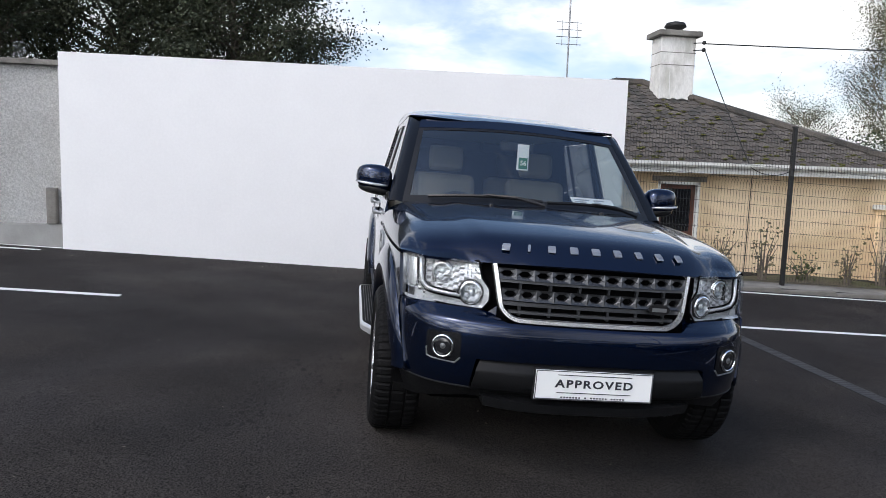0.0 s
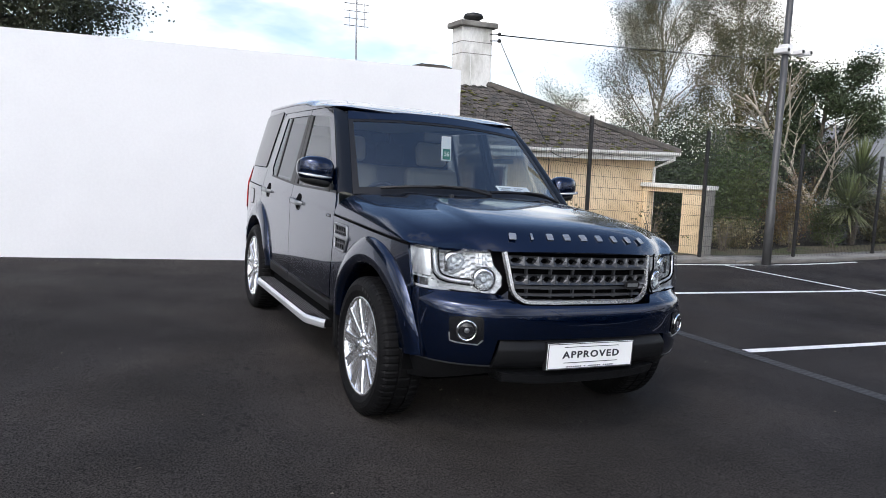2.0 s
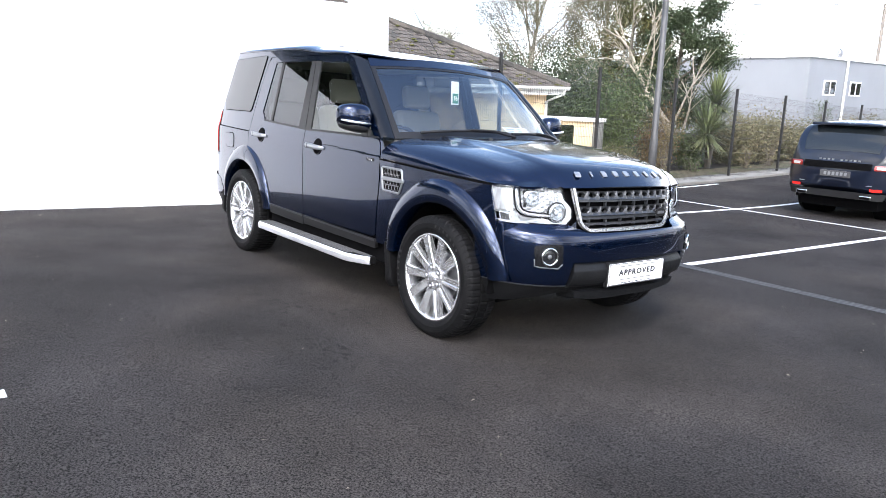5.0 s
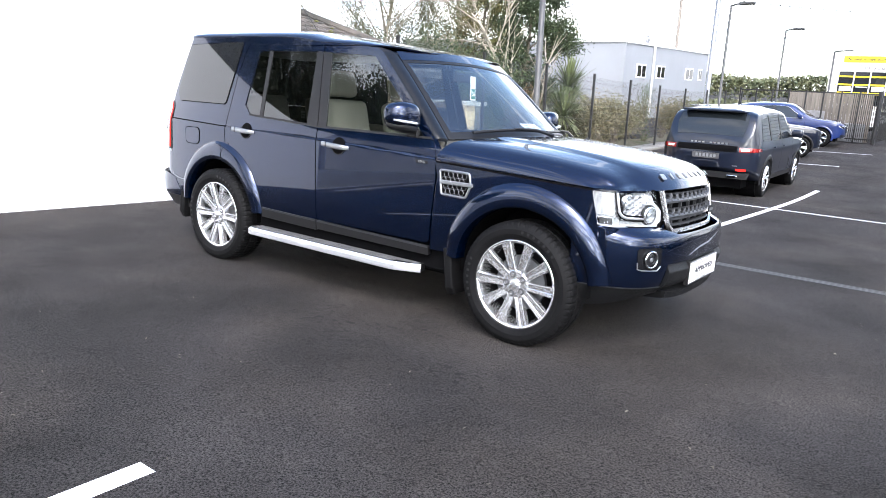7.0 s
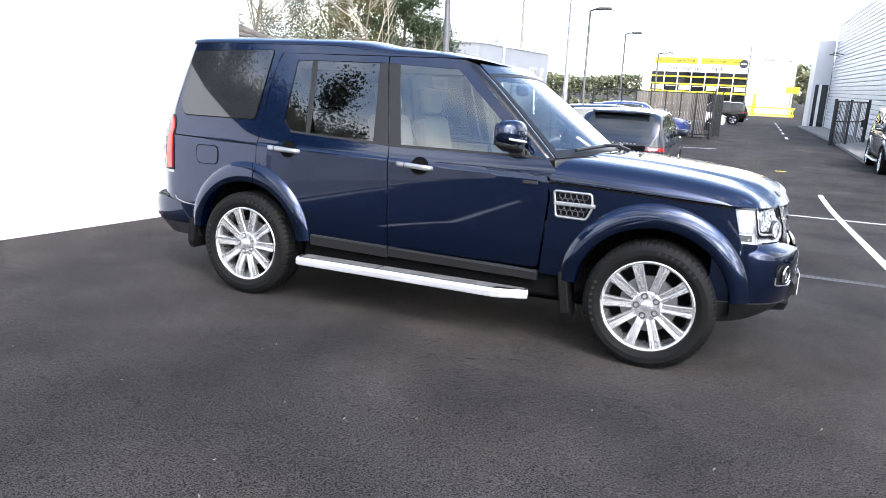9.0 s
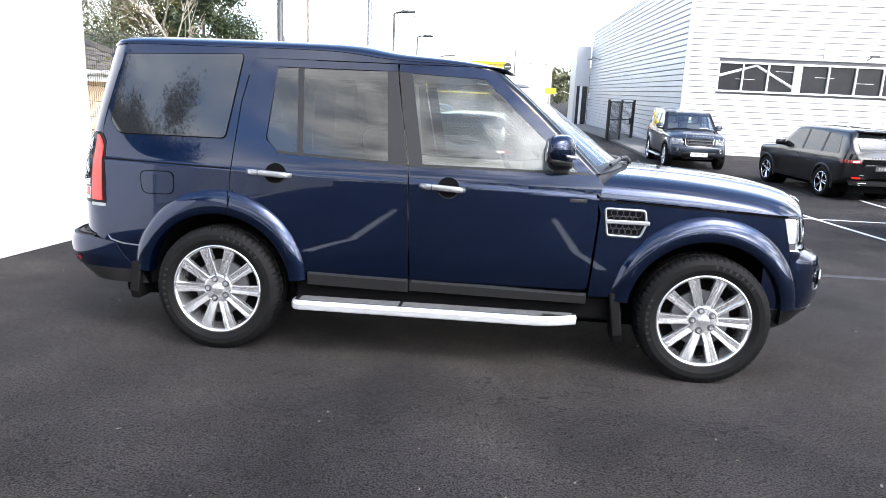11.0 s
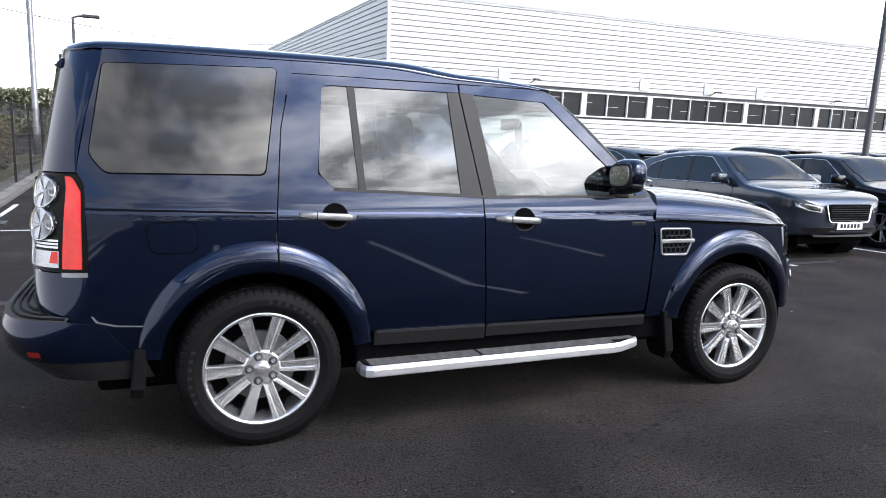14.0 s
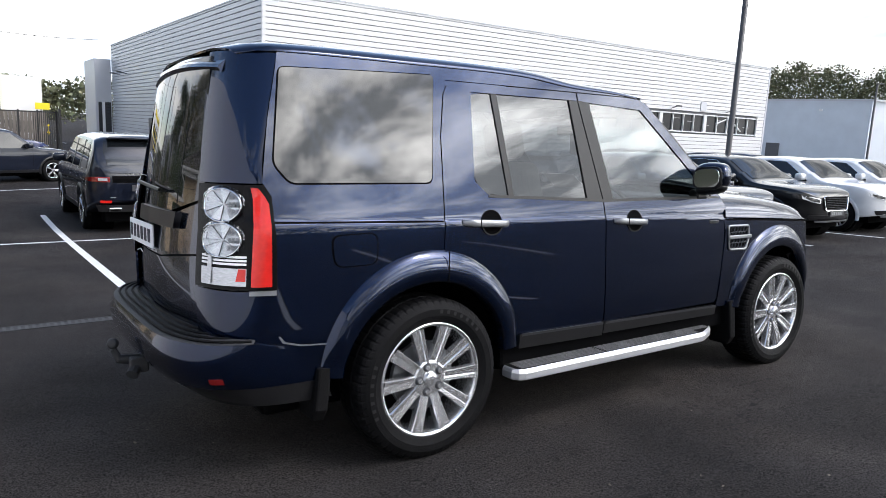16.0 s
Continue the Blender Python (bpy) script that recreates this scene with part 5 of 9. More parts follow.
        for yc, zc, r, dd in ((0.561, 0.845, 0.052, 0.0), (0.69, 0.918, 0.046, -0.035)):
            p = Vector(plan(sg * abs(tof(yc, "lamp")), zc, "lamp"))
            d = Vector((1, sg * 0.35, 0)).normalized()
            b0 = p + d * (-0.055 + dd * 0.3)
            bm = bmesh.new()
            tube(bm, [b0, b0 + d * 0.045], [r * 0.9, r], 28, caps=False)
            tube(bm, [b0 + d * 0.045, b0 + d * 0.05, b0 + d * 0.0515], [r, r * 0.96, r * 0.84], 28, caps=False)
            part("lamp_ring", bm, M["silver"], lamp, smooth=True)
            bm = bmesh.new()
            tube(bm, [b0 + d * 0.025, b0 + d * 0.042, b0 + d * 0.044], [r * 1.13, r * 1.13, r * 1.0], 28, caps=False)
            part("lamp_ring_surround", bm, M["satin"] if dd == 0 else M["chrome"], lamp, smooth=True)
            bm = bmesh.new()
            pr = [(r * 0.86, 0.04), (r * 0.75, 0.047), (r * 0.5, 0.056), (r * 0.25, 0.06), (0.001, 0.061)]
            tube(bm, [b0 + d * y for q, y in pr], [q for q, y in pr], 28, caps=False)
            part("projector", bm, M["lens"], lamp, smooth=True)
            bm = bmesh.new()
            tube(bm, [b0 + d * 0.04, b0 + d * 0.022, b0 + d * 0.01, b0 + d * 0.006], [r * 0.87, r * 0.72, r * 0.45, 0.001], 28, caps=False)
            part("lamp_backing", bm, M["chromebowl"], lamp)
            bm = bmesh.new()
            tube(bm, [b0 + d * 0.006, b0 + d * 0.032, b0 + d * 0.036], [r * 0.36, r * 0.3, r * 0.26], 20, caps=False)
            part("bulb_collar", bm, M["silverdark"], lamp)
            bm = bmesh.new()
            bmesh.ops.create_uvsphere(bm, u_segments=14, v_segments=8, radius=r * 0.3, matrix=Matrix.Translation(b0 + d * 0.028))
            part("bulb", bm, M["reflector"], lamp, smooth=True)
        o = panel("lens", flip(out), ln(-0.002), M["lens"], lamp, step=(0.03, 0.03), depth=0.0)
        o.visible_shadow = False
        bm = bmesh.new()
        tube(bm, [ln(-0.001)(*q) for q in flip(out + out[:1])], 0.005, 6, caps=False)
        part("lamp_seal", bm, M["gap"], lamp)
        # fog lamp in its recess
        tf_ = tof(0.672, "bumper")
        fog = new("fog_lamp")
        fog.parent = car
        o = rounded([(tf_ - 0.07, 0.553), (tf_ + 0.095, 0.558), (tf_ + 0.105, 0.676), (tf_ - 0.085, 0.684), (tf_ - 0.088, 0.58)], 0.02)
        panel("fog_recess", flip(o), noser("bumper", 0.003), M["pillarblack"], fog, step=0.03, depth=0.0, label="black fog lamp recess")
        p = Vector(plan(sg * tf_, 0.617, "bumper"))
        d = Vector((1, sg * 0.42, 0)).normalized()
        bm = bmesh.new()
        fs = Vector((-d.y, d.x, 0))
        tube(bm, [p + d * 0.01 + 0.046 * (math.cos(2 * math.pi * k / 32) * fs + math.sin(2 * math.pi * k / 32) * Vector((0, 0, 1))) for k in range(33)], 0.0055, 8, caps=False)
        part("fog_ring", bm, M["chrome"], fog, "chrome ring", smooth=True)
        bm = bmesh.new()
        tube(bm, [noser("bumper", 0.004)(*q) for q in flip([(tf_ + 0.1, 0.6), (tf_ + 0.095, 0.562), (tf_ + 0.06, 0.555), (tf_ - 0.06, 0.551), (tf_ - 0.085, 0.575)])], 0.004, 6)
        part("recess_edge", bm, M["satinsilver"], fog)
        bm = bmesh.new()
        tube(bm, [p + d * 0.004, p + d * 0.007, p + d * 0.009], [0.042, 0.03, 0.002], 24)
        part("fog_lens", bm, M["darkglass"], fog, smooth=True)
        bm = bmesh.new()
        tube(bm, [p + d * 0.007, p + d * 0.0115], [0.014, 0.011], 16)
        part("fog_bulb", bm, M["silverdark"], fog, smooth=True)

    # windscreen, cowl, wipers
    def screen(s, v):
        top = Vector((0.21 + 0.085 * (1 - s * s), 0.685 * s, 1.695 + 0.028 * (1 - s * s)))
        bot = Vector((0.775 + 0.235 * (1 - s * s), 0.81 * s, 1.165 + 0.035 * (1 - s * s)))
        p = bot.lerp(top, v)
        n_ = Vector((0.68, 0.12 * s, 0.72))
        return tuple(p + n_ * 0.03 * v * (1 - v))
    o = panel("windscreen", [(-0.97, 0.02), (0.97, 0.02), (0.97, 0.92), (-0.97, 0.92)], screen, M["glass_clear"], car, step=(0.1, 0.1), depth=0.0, label="clear curved windscreen with sky reflections")
    o.visible_shadow = False
    for s0, s1, v0, v1 in ((-1, -0.955, 0, 1), (0.955, 1, 0, 1), (-1, 1, 0.885, 0.92), (-1, 1, 0, 0.075)):
        panel("screen_border", [(s0, v0), (s1, v0), (s1, v1), (s0, v1)], screen, M["satin"], car, step=(0.1, 0.1), depth=0.01, offset=0.003)
    panel("header_band", [(-1, 0.915), (1, 0.915), (1, 1.03), (-1, 1.03)], screen, paint, car, step=(0.08, 0.03), depth=0.01, offset=0.005)
    panel("cowl", [(-1, 0), (1, 0), (1, 1), (-1, 1)], lambda s, u: (Vector(screen(s, 0.015)).lerp(Vector(bonnet(s, 0.02)), 1 - u) + Vector((0, 0, -0.012)))[:], M["plastic"], car, step=(0.1, 0.5), depth=0, label="black cowl panel")
    for sg in (-1, 1):
        # front pillar, from the door frame to the screen
        def pil(a, v, sg=sg):
            z = 1.166 + (1.735 - 1.166) * v
            xs = lerp_table([(1.166, 0.735), (1.385, 0.5), (1.6, 0.262), (1.735, 0.06)], z)
            p0 = Vector((xs, sg * (half(xs, z) - 0.002), z))
            p1 = Vector(screen(sg * 1.0, min(1.0, v)))
            q = p0.lerp(p1, a)
            bul = 0.02 * 4 * a * (1 - a)
            return tuple(q + Vector((0.5, sg * 0.75, 0.4)).normalized() * bul)
        sq = [(0, 0), (1, 0), (1, 1), (0, 1)]
        if sg < 0:
            panel("pillar", sq, pil, M["pillarblack"], car, step=(0.2, 0.06), depth=0.0, label="dark front pillar")
        else:
            panel("pillar", [(-1, 0), (0, 0), (0, 1), (-1, 1)], lambda a, v: pil(-a, v), M["pillarblack"], car, step=(0.2, 0.06), depth=0.0, label="dark front pillar")
    for y0, y1, v in ((-0.62, 0.02, 0.03), (0.05, 0.62, 0.025)):
        bm = bmesh.new()
        pts = []
        for k in range(9):
            s = (y0 + (y1 - y0) * k / 8) / 0.76
            pts.append(Vector(screen(s, v + 0.02 * math.sin(math.pi * k / 8))) + Vector((0.02, 0, 0.024)))
        tube(bm, pts, 0.011, 6)
        piv = Vector(screen(y1 / 0.76 if y0 < 0 else y1 / 0.76, 0.0)) + Vector((0.07, 0, 0.02))
        tube(bm, [piv, (piv + pts[4]) / 2 + Vector((0.01, 0, 0.02)), pts[4] + Vector((0.004, 0, 0.008))], [0.013, 0.011, 0.008], 6)
        part("wiper", bm, M["satin"], car, "black windscreen wiper")

    # roof
    def roof(s, x):
        q = math.sin(abs(s) * 1.5) / math.sin(1.5)
        ze = lerp_table(EDGE_TAB, x) - 0.014
        w = half(x, ze) + 0.006
        if x < -2.06:
            w *= 1 - 0.1 * ((-2.06 - x) / 0.127) ** 2.2
        zr = lerp_table(ROOF_TAB, x)
        y = w * q
        return (x, math.copysign(y, s), ze + (zr - ze) * max(0.0, 1 - q ** 5) ** 0.5)

    def roofx(s, u):
        x0 = -2.26 + 0.05 * (s * s)
        x1 = 0.29 - 0.2 * (s * s) - 0.03 * s ** 6
        x = x0 + (x1 - x0) * u
        a = roof(s, x)
        return a
    panel("roof", [(-1, 0), (1, 0), (1, 1), (-1, 1)], lambda s, u: roofx(-s, u), paint, car, step=(0.025, 0.03), depth=0.01)

    # rear: tailgate, corners, lamps, bumper, tow bar
    def corner(s, z, sg):
        """Round the rear corner: s 0 on the flank, 1 on the tailgate."""
        lean = lerp_table([(0.4, 0.02), (0.835, 0.0), (1.264, 0.04), (1.7, 0.11), (1.85, 0.145)], z)
        xs = lerp_table([(0.4, -2.15), (1.22, -2.155), (1.272, -2.183), (1.52, -2.14), (1.737, -2.085), (1.85, -2.055)], z)
        P = [(xs, half(xs, z)), (min(xs - 0.04, -2.25 + lean), half(-2.2, z) - 0.006), (-2.335 + lean, half(-2.2, z) - 0.06), (-2.372 + lean, half(-2.2, z) - 0.15), (-2.392 + lean, half(-2.2, z) - 0.27)]
        s = min(max(s, 0), 1)
        b = [(1 - s) ** 4, 4 * s * (1 - s) ** 3, 6 * s * s * (1 - s) ** 2, 4 * s**3 * (1 - s), s**4]
        x, y = sum(w * p[0] for w, p in zip(b, P)), sum(w * p[1] for w, p in zip(b, P))
        return (x, sg * y, z)
    for sg in (-1, 1):
        cf = (lambda a, z: corner(1 - a, z, -1)) if sg < 0 else (lambda a, z: corner(a, z, 1))
        fl = (lambda o: o) if sg < 0 else (lambda o: [(1 - a, b) for a, b in o])
        panel("rear_pillar", fl([(0.0, 1.268), (0.985, 1.268), (0.985, 1.5), (0.985, 1.79), (0.6, 1.8), (0.0, 1.81)]), cf, paint, car, step=(0.06, 0.05))
        panel("rear_corner", fl([(0.0, 0.5), (1.0, 0.5), (1.0, 0.842), (0.0, 0.842)]), cf, paint, car, step=(0.06, 0.05))
        tl = new("tail_lamp")
        tl.parent = car
        tl["label"] = "black-framed tail lamp with two round lenses and a red strip"
        panel("lamp_body", fl([(0.0, 0.848), (1.0, 0.848), (1.0, 1.262), (0.0, 1.262)]), cf, M["lampblack"], tl, step=(0.06, 0.05), offset=0.004)
        panel("red_strip", fl([(0.74, 0.862), (0.945, 0.862), (0.95, 1.185), (0.85, 1.25), (0.76, 1.252)]), cf, M["redlens"], tl, step=(0.05, 0.05), depth=0.006, offset=0.01, label="red light strip")
        for zc, r in ((1.182, 0.064), (1.045, 0.066)):
            rim_ = [(0.375 + 0.255 * math.cos(2 * math.pi * k / 36), zc + r * math.sin(2 * math.pi * k / 36)) for k in range(36)]
            rim_ = [(max(u, 0.135), v) for u, v in rim_]
            # a fan of mirrored facets, with small cells on the outer side
            for k in range(12):
                w0, w1, w2 = rim_[3 * k], rim_[(3 * k + 1) % 36], rim_[(3 * k + 3) % 36]
                w15 = rim_[(3 * k + 2) % 36]
                dk = 0.0 if k % 2 else 0.006
                panel("facet", fl([(0.42, zc), w0, w1, w15, w2]), cf, (M["whitelens"], M["lensbowl"], M["silver"])[k % 3], tl, step=0.2, depth=0.002, offset=0.008 + dk)
            bm = bmesh.new()
            for k in range(9):
                cu, cv = 0.5 + 0.045 * (k % 3), zc - r * 0.45 + r * 0.45 * (k // 3)
                q = [Vector(cf(*p)) for p in fl([(cu - 0.018, cv - r * 0.16), (cu + 0.018, cv - r * 0.16), (cu + 0.018, cv + r * 0.16), (cu - 0.018, cv + r * 0.16)])]
                nn = (q[1] - q[0]).cross(q[3] - q[0]).normalized()
                bm.faces.new([bm.verts.new(p + nn * 0.016) for p in q])
            part("lens_cell", bm, M["silverdark"], tl)["kind"] = "stuff"

            def dome(a, z, zc=zc, r=r):
                a0 = a if sg < 0 else 1 - a
                e = min(1.0, math.hypot((a0 - 0.375) / 0.255, (z - zc) / r))
                p = Vector(cf(a, z))
                return tuple(p + Vector((p.x + 1.6, p.y * 0.9, 0)).normalized() * 0.012 * math.sqrt(max(0.0, 1 - e * e)))
            o = panel("round_lens", fl(rim_), dome, M["lens"], tl, step=0.03, depth=0.0, offset=0.018, label="clear round lens")
            o.visible_shadow = False
            bm = bmesh.new()
            tube(bm, [Vector(cf(*p)) + Vector((-0.012, sg * 0.012, 0)) for p in fl(rim_ + rim_[:1])], 0.003, 6, caps=False)
            part("lens_ring", bm, M["chrome"], tl, smooth=True)
        for k in range(3):
            panel("lamp_bar", fl([(0.13, 0.948 + 0.014 * k), (0.69, 0.948 + 0.014 * k), (0.69, 0.957 + 0.014 * k), (0.13, 0.957 + 0.014 * k)]), cf, M["chrome"], tl, step=0.1, depth=0.006, offset=0.01)
        panel("reverse_lens", fl([(0.13, 0.866), (0.69, 0.866), (0.69, 0.936), (0.13, 0.936)]), cf, M["whitelens"], tl, step=0.1, depth=0.006, offset=0.01)
        panel("lens_bar", fl([(0.24, 0.872), (0.29, 0.872), (0.29, 0.985), (0.24, 0.985)]), cf, M["whitelens"], tl, step=0.1, depth=0.004, offset=0.016)
        panel("red_corner", fl([(0.58, 0.885), (0.685, 0.885), (0.685, 0.934), (0.61, 0.934)]), cf, M["redlens"], tl, step=0.1, depth=0.004, offset=0.013)
        panel("silver_foot", fl([(0.72, 0.826), (0.99, 0.826), (0.99, 0.845), (0.72, 0.845)]), cf, M["satinsilver"], tl, step=0.1, depth=0.004, offset=0.004)

    def gate(y, z):
        lean = lerp_table([(0.4, 0.02), (0.835, 0.0), (1.264, 0.04), (1.7, 0.11), (1.85, 0.145)], z)
        return (-2.42 + 0.075 * (y / 0.7) ** 2 + lean, -y, z)
    wg = lambda z: half(-2.2, z) - 0.262
    panel("tailgate_glass", [(-wg(1.12), 1.12), (0.2, 1.12), (wg(1.2), 1.2), (wg(1.3), 1.3), (wg(1.7) + 0.02, 1.715), (wg(1.78) + 0.02, 1.79), (-wg(1.78) - 0.02, 1.79), (-wg(1.7) - 0.02, 1.715)], gate, M["darkglass"], car, step=0.06, offset=0.004, label="dark rear window")
    panel("tailgate", [(-wg(0.78), 0.62), (wg(0.78), 0.62), (wg(1.0), 1.0), (wg(1.19), 1.19), (0.21, 1.105), (-wg(1.1), 1.105)], gate, paint, car, step=0.06)
    panel("tailgate_seam", [(-wg(0.9), 0.905), (0.1, 0.905), (0.3, 0.93), (wg(0.98), 0.965), (wg(0.98), 0.972), (0.29, 0.938), (0.1, 0.913), (-wg(0.9), 0.913)], gate, M["gap"], car, step=0.1, depth=0, offset=0.001)
    panel("plate_plinth", [(-0.3, 1.055), (0.34, 1.055), (0.36, 1.125), (-0.3, 1.125)], gate, M["satin"], car, step=0.1, depth=0.03, offset=0.03, label="black tailgate handle plinth")
    part("rear_plate", bx(-2.432, -2.424, -0.02, 0.5, 0.93, 1.045, bevel=0.003), M["paper"], car, "white rear number plate")
    bm = bmesh.new()
    for k in range(6):
        box(bm, -2.434, -2.432, 0.03 + 0.08 * k, 0.08 + 0.08 * k, 0.955, 1.02)
    part("plate_bars", bm, M["ink"], car)
    bm = bmesh.new()
    tube(bm, [(-2.36, -0.1, 1.2), (-2.42, -0.14, 1.215), (-2.42, 0.3, 1.24)], 0.009, 6)
    part("rear_wiper", bm, M["satin"], car, "black rear wiper")
    # spoiler
    bm = bmesh.new()
    rows = []
    for k in range(21):
        s = -1 + 2 * k / 20
        y = 0.55 * s
        xb = -2.318 + 0.05 * s * s
        zt = 1.79 - 0.03 * s * s
        rows.append([bm.verts.new(p) for p in ((-2.19, y, 1.85 - 0.02 * s * s), (xb + 0.05, y, zt + 0.022), (xb + 0.008, y, zt - 0.012), (xb, y, zt - 0.026), (xb + 0.012, y, zt - 0.04), (-2.22, y, zt - 0.06))])
    for a, b in zip(rows, rows[1:]):
        for i in range(5):
            bm.faces.new((a[i], b[i], b[i + 1], a[i + 1]))
    bm.faces.new(rows[0]), bm.faces.new(rows[-1])
    bmesh.ops.recalc_face_normals(bm, faces=list(bm.faces))
    sp = part("roof_spoiler", bm, paint, car, smooth=False)
    part("stop_lamp", bx(-2.3, -2.27, -0.13, 0.13, 1.728, 1.738), M["redlens"], sp)

    def rb(t, z):
        a = abs(t) * math.pi / 2
        n = 4.2
        s, c = max(math.sin(a), 1e-9), max(math.cos(a), 1e-9)
        y = (0.884 + (lerp_table([(0.36, -0.02), (0.5, 0.0), (0.8, 0.0)], z))) * s ** (2 / n)
        x = -1.85 - lerp_table([(0.36, 0.55), (0.46, 0.68), (0.54, 0.71), (0.6, 0.71), (0.64, 0.69)], z) * c ** (2 / n)
        return (x, -math.copysign(y, t), z)
    panel("rear_bumper", [(-0.985, 0.45), (0.985, 0.45), (0.93, 0.61), (0.8, 0.635), (-0.8, 0.635), (-0.93, 0.61)], rb, paint, car, step=(0.03, 0.04))
    panel("rear_valance", [(-0.995, 0.36), (0.995, 0.36), (0.99, 0.447), (-0.99, 0.447)], rb, M["satin"], car, step=(0.03, 0.04), offset=-0.004, label="black lower rear valance")
    bm = bmesh.new()
    deck = [rb(-0.8 + 1.6 * k / 30, 0.635) for k in range(31)]
    for k in range(30):
        a, b = deck[k], deck[k + 1]
        bm.faces.new([bm.verts.new(p) for p in (a, b, (-2.3 + 0.1 * abs(b[1]), b[1] * 0.96, 0.668), (-2.3 + 0.1 * abs(a[1]), a[1] * 0.96, 0.668))])
    bmesh.ops.remove_doubles(bm, verts=list(bm.verts), dist=1e-4)
    bmesh.ops.recalc_face_normals(bm, faces=list(bm.faces))
    part("bumper_deck", bm, M["plastic"], car, "ribbed grey bumper tread")
    bm = bmesh.new()
    for j in range(5):
        f_ = 0.03 + 0.028 * j
        pts = []
        for k in range(31):
            p = rb(-0.76 + 1.52 * k / 30, 0.635)
            pts.append((p[0] + f_, p[1] * (1 - 0.035 * j), 0.645 + 0.0045 * j))
        tube(bm, pts, 0.006, 5)
    part("deck_ribs", bm, M["rubber"], car)
    for sg in (-1, 1):
        t = 0.62 * -sg
        panel("rear_reflector", [(t - 0.04, 0.475), (t + 0.04, 0.475), (t + 0.04, 0.498), (t - 0.04, 0.498)], rb, M["dimred"], car, step=0.05, depth=0.004, offset=0.003)
    bm = bmesh.new()
    tube(bm, [(-2.2, 0, 0.42), (-2.5, 0, 0.4), (-2.6, 0, 0.42), (-2.62, 0, 0.47)], [0.03, 0.03, 0.022, 0.016], 10)
    bmesh.ops.create_uvsphere(bm, u_segments=16, v_segments=10, radius=0.027, matrix=Matrix.Translation((-2.62, 0, 0.495)))
    box(bm, -2.56, -2.48, -0.09, -0.02, 0.36, 0.43, bevel=0.01)
    tube(bm, [(-2.53, -0.06, 0.39), (-2.56, -0.1, 0.36)], 0.028, 10)
    part("tow_bar", bm, M["plastic"], car, "black tow bar with ball hitch", smooth=False)

    # mirrors
    for sg in (-1, 1):
        mir = new("door_mirror")
        mir.parent = car
        mir.matrix_basis = pose(-0.065, 0, -0.01)
        mir["label"] = "dark blue door mirror with silver strip"
        def pod(zc, hz, hy, hx, up, n=2.8):
            """A rounded pod that narrows outwards; up lifts its outer end."""
            bm = bmesh.new()
            bmesh.ops.create_cube(bm, size=1.0)
            bmesh.ops.subdivide_edges(bm, edges=list(bm.edges), cuts=7, use_grid_fill=True)
            for v in bm.verts:
                r = v.co * 2
                r = r / (abs(r.x) ** n + abs(r.y) ** n + abs(r.z) ** n) ** (1 / n)
                o_ = r.y * sg
                x = 0.6 + hx * r.x * (1 - 0.14 * (o_ + 1)) - 0.035 * max(0.0, o_) ** 2
                v.co = Vector((x, sg * (0.988 + hy * o_), zc + hz * r.z * (1 - 0.12 * o_) + up * o_))
            return bm
        part("mirror_shell", pod(1.303, 0.088, 0.118, 0.09, 0.01), paint, mir, smooth=True)
        part("mirror_base", pod(1.238, 0.036, 0.1, 0.08, 0.012), M["satin"], mir, smooth=True)
        bm = bmesh.new()
        pts = [(0.667, sg * 0.9, 1.262), (0.684, sg * 0.96, 1.264), (0.683, sg * 1.02, 1.268), (0.664, sg * 1.075, 1.274), (0.62, sg * 1.103, 1.28)]
        tube(bm, pts, [0.006, 0.009, 0.009, 0.008, 0.006], 8)
        part("mirror_lamp", bm, M["whitelens"], mir, smooth=True)
        bm = bx(0.56, 0.66, min(sg * 0.84, sg * 0.91), max(sg * 0.84, sg * 0.91), 1.168, 1.225, bevel=0.012)
        part("mirror_arm", bm, M["satin"], mir)
        def face(y0, y1, z0, z1, r, x0, x1, bv):
            bm = bmesh.new()
            prism(bm, rounded([(sg * y0, z0), (sg * y1, z0 + 0.008), (sg * y1, z1), (sg * y0, z1 - 0.012)], r), "x", x0, x1, bevel=bv)
            return bm
        bm = face(0.905, 1.078, 1.24, 1.36, 0.05, 0.5165, 0.524, 0.002)
        part("mirror_glass", bm, M["mirror"], mir, "mirror glass")
        bm = face(0.89, 1.092, 1.226, 1.372, 0.062, 0.521, 0.56, 0.006)
        part("mirror_rim", bm, M["satin"], mir)

    # cabin
    bm = bx(0.38, 0.8, -0.7, 0.7, 0.85, 1.17, bevel=0.05, seg=3)
    part("dashboard", bm, M["dash"], car, "black dashboard")
    bm = bx(-2.15, 0.8, -0.49, 0.49, 0.5, 0.6)
    part("cabin_floor", bm, M["dash"], car)
    bm = bx(-2.1, -0.02, -0.62, 0.62, 1.715, 1.725)
    part("headlining", bm, M["headlining"], car, "pale grey headlining")
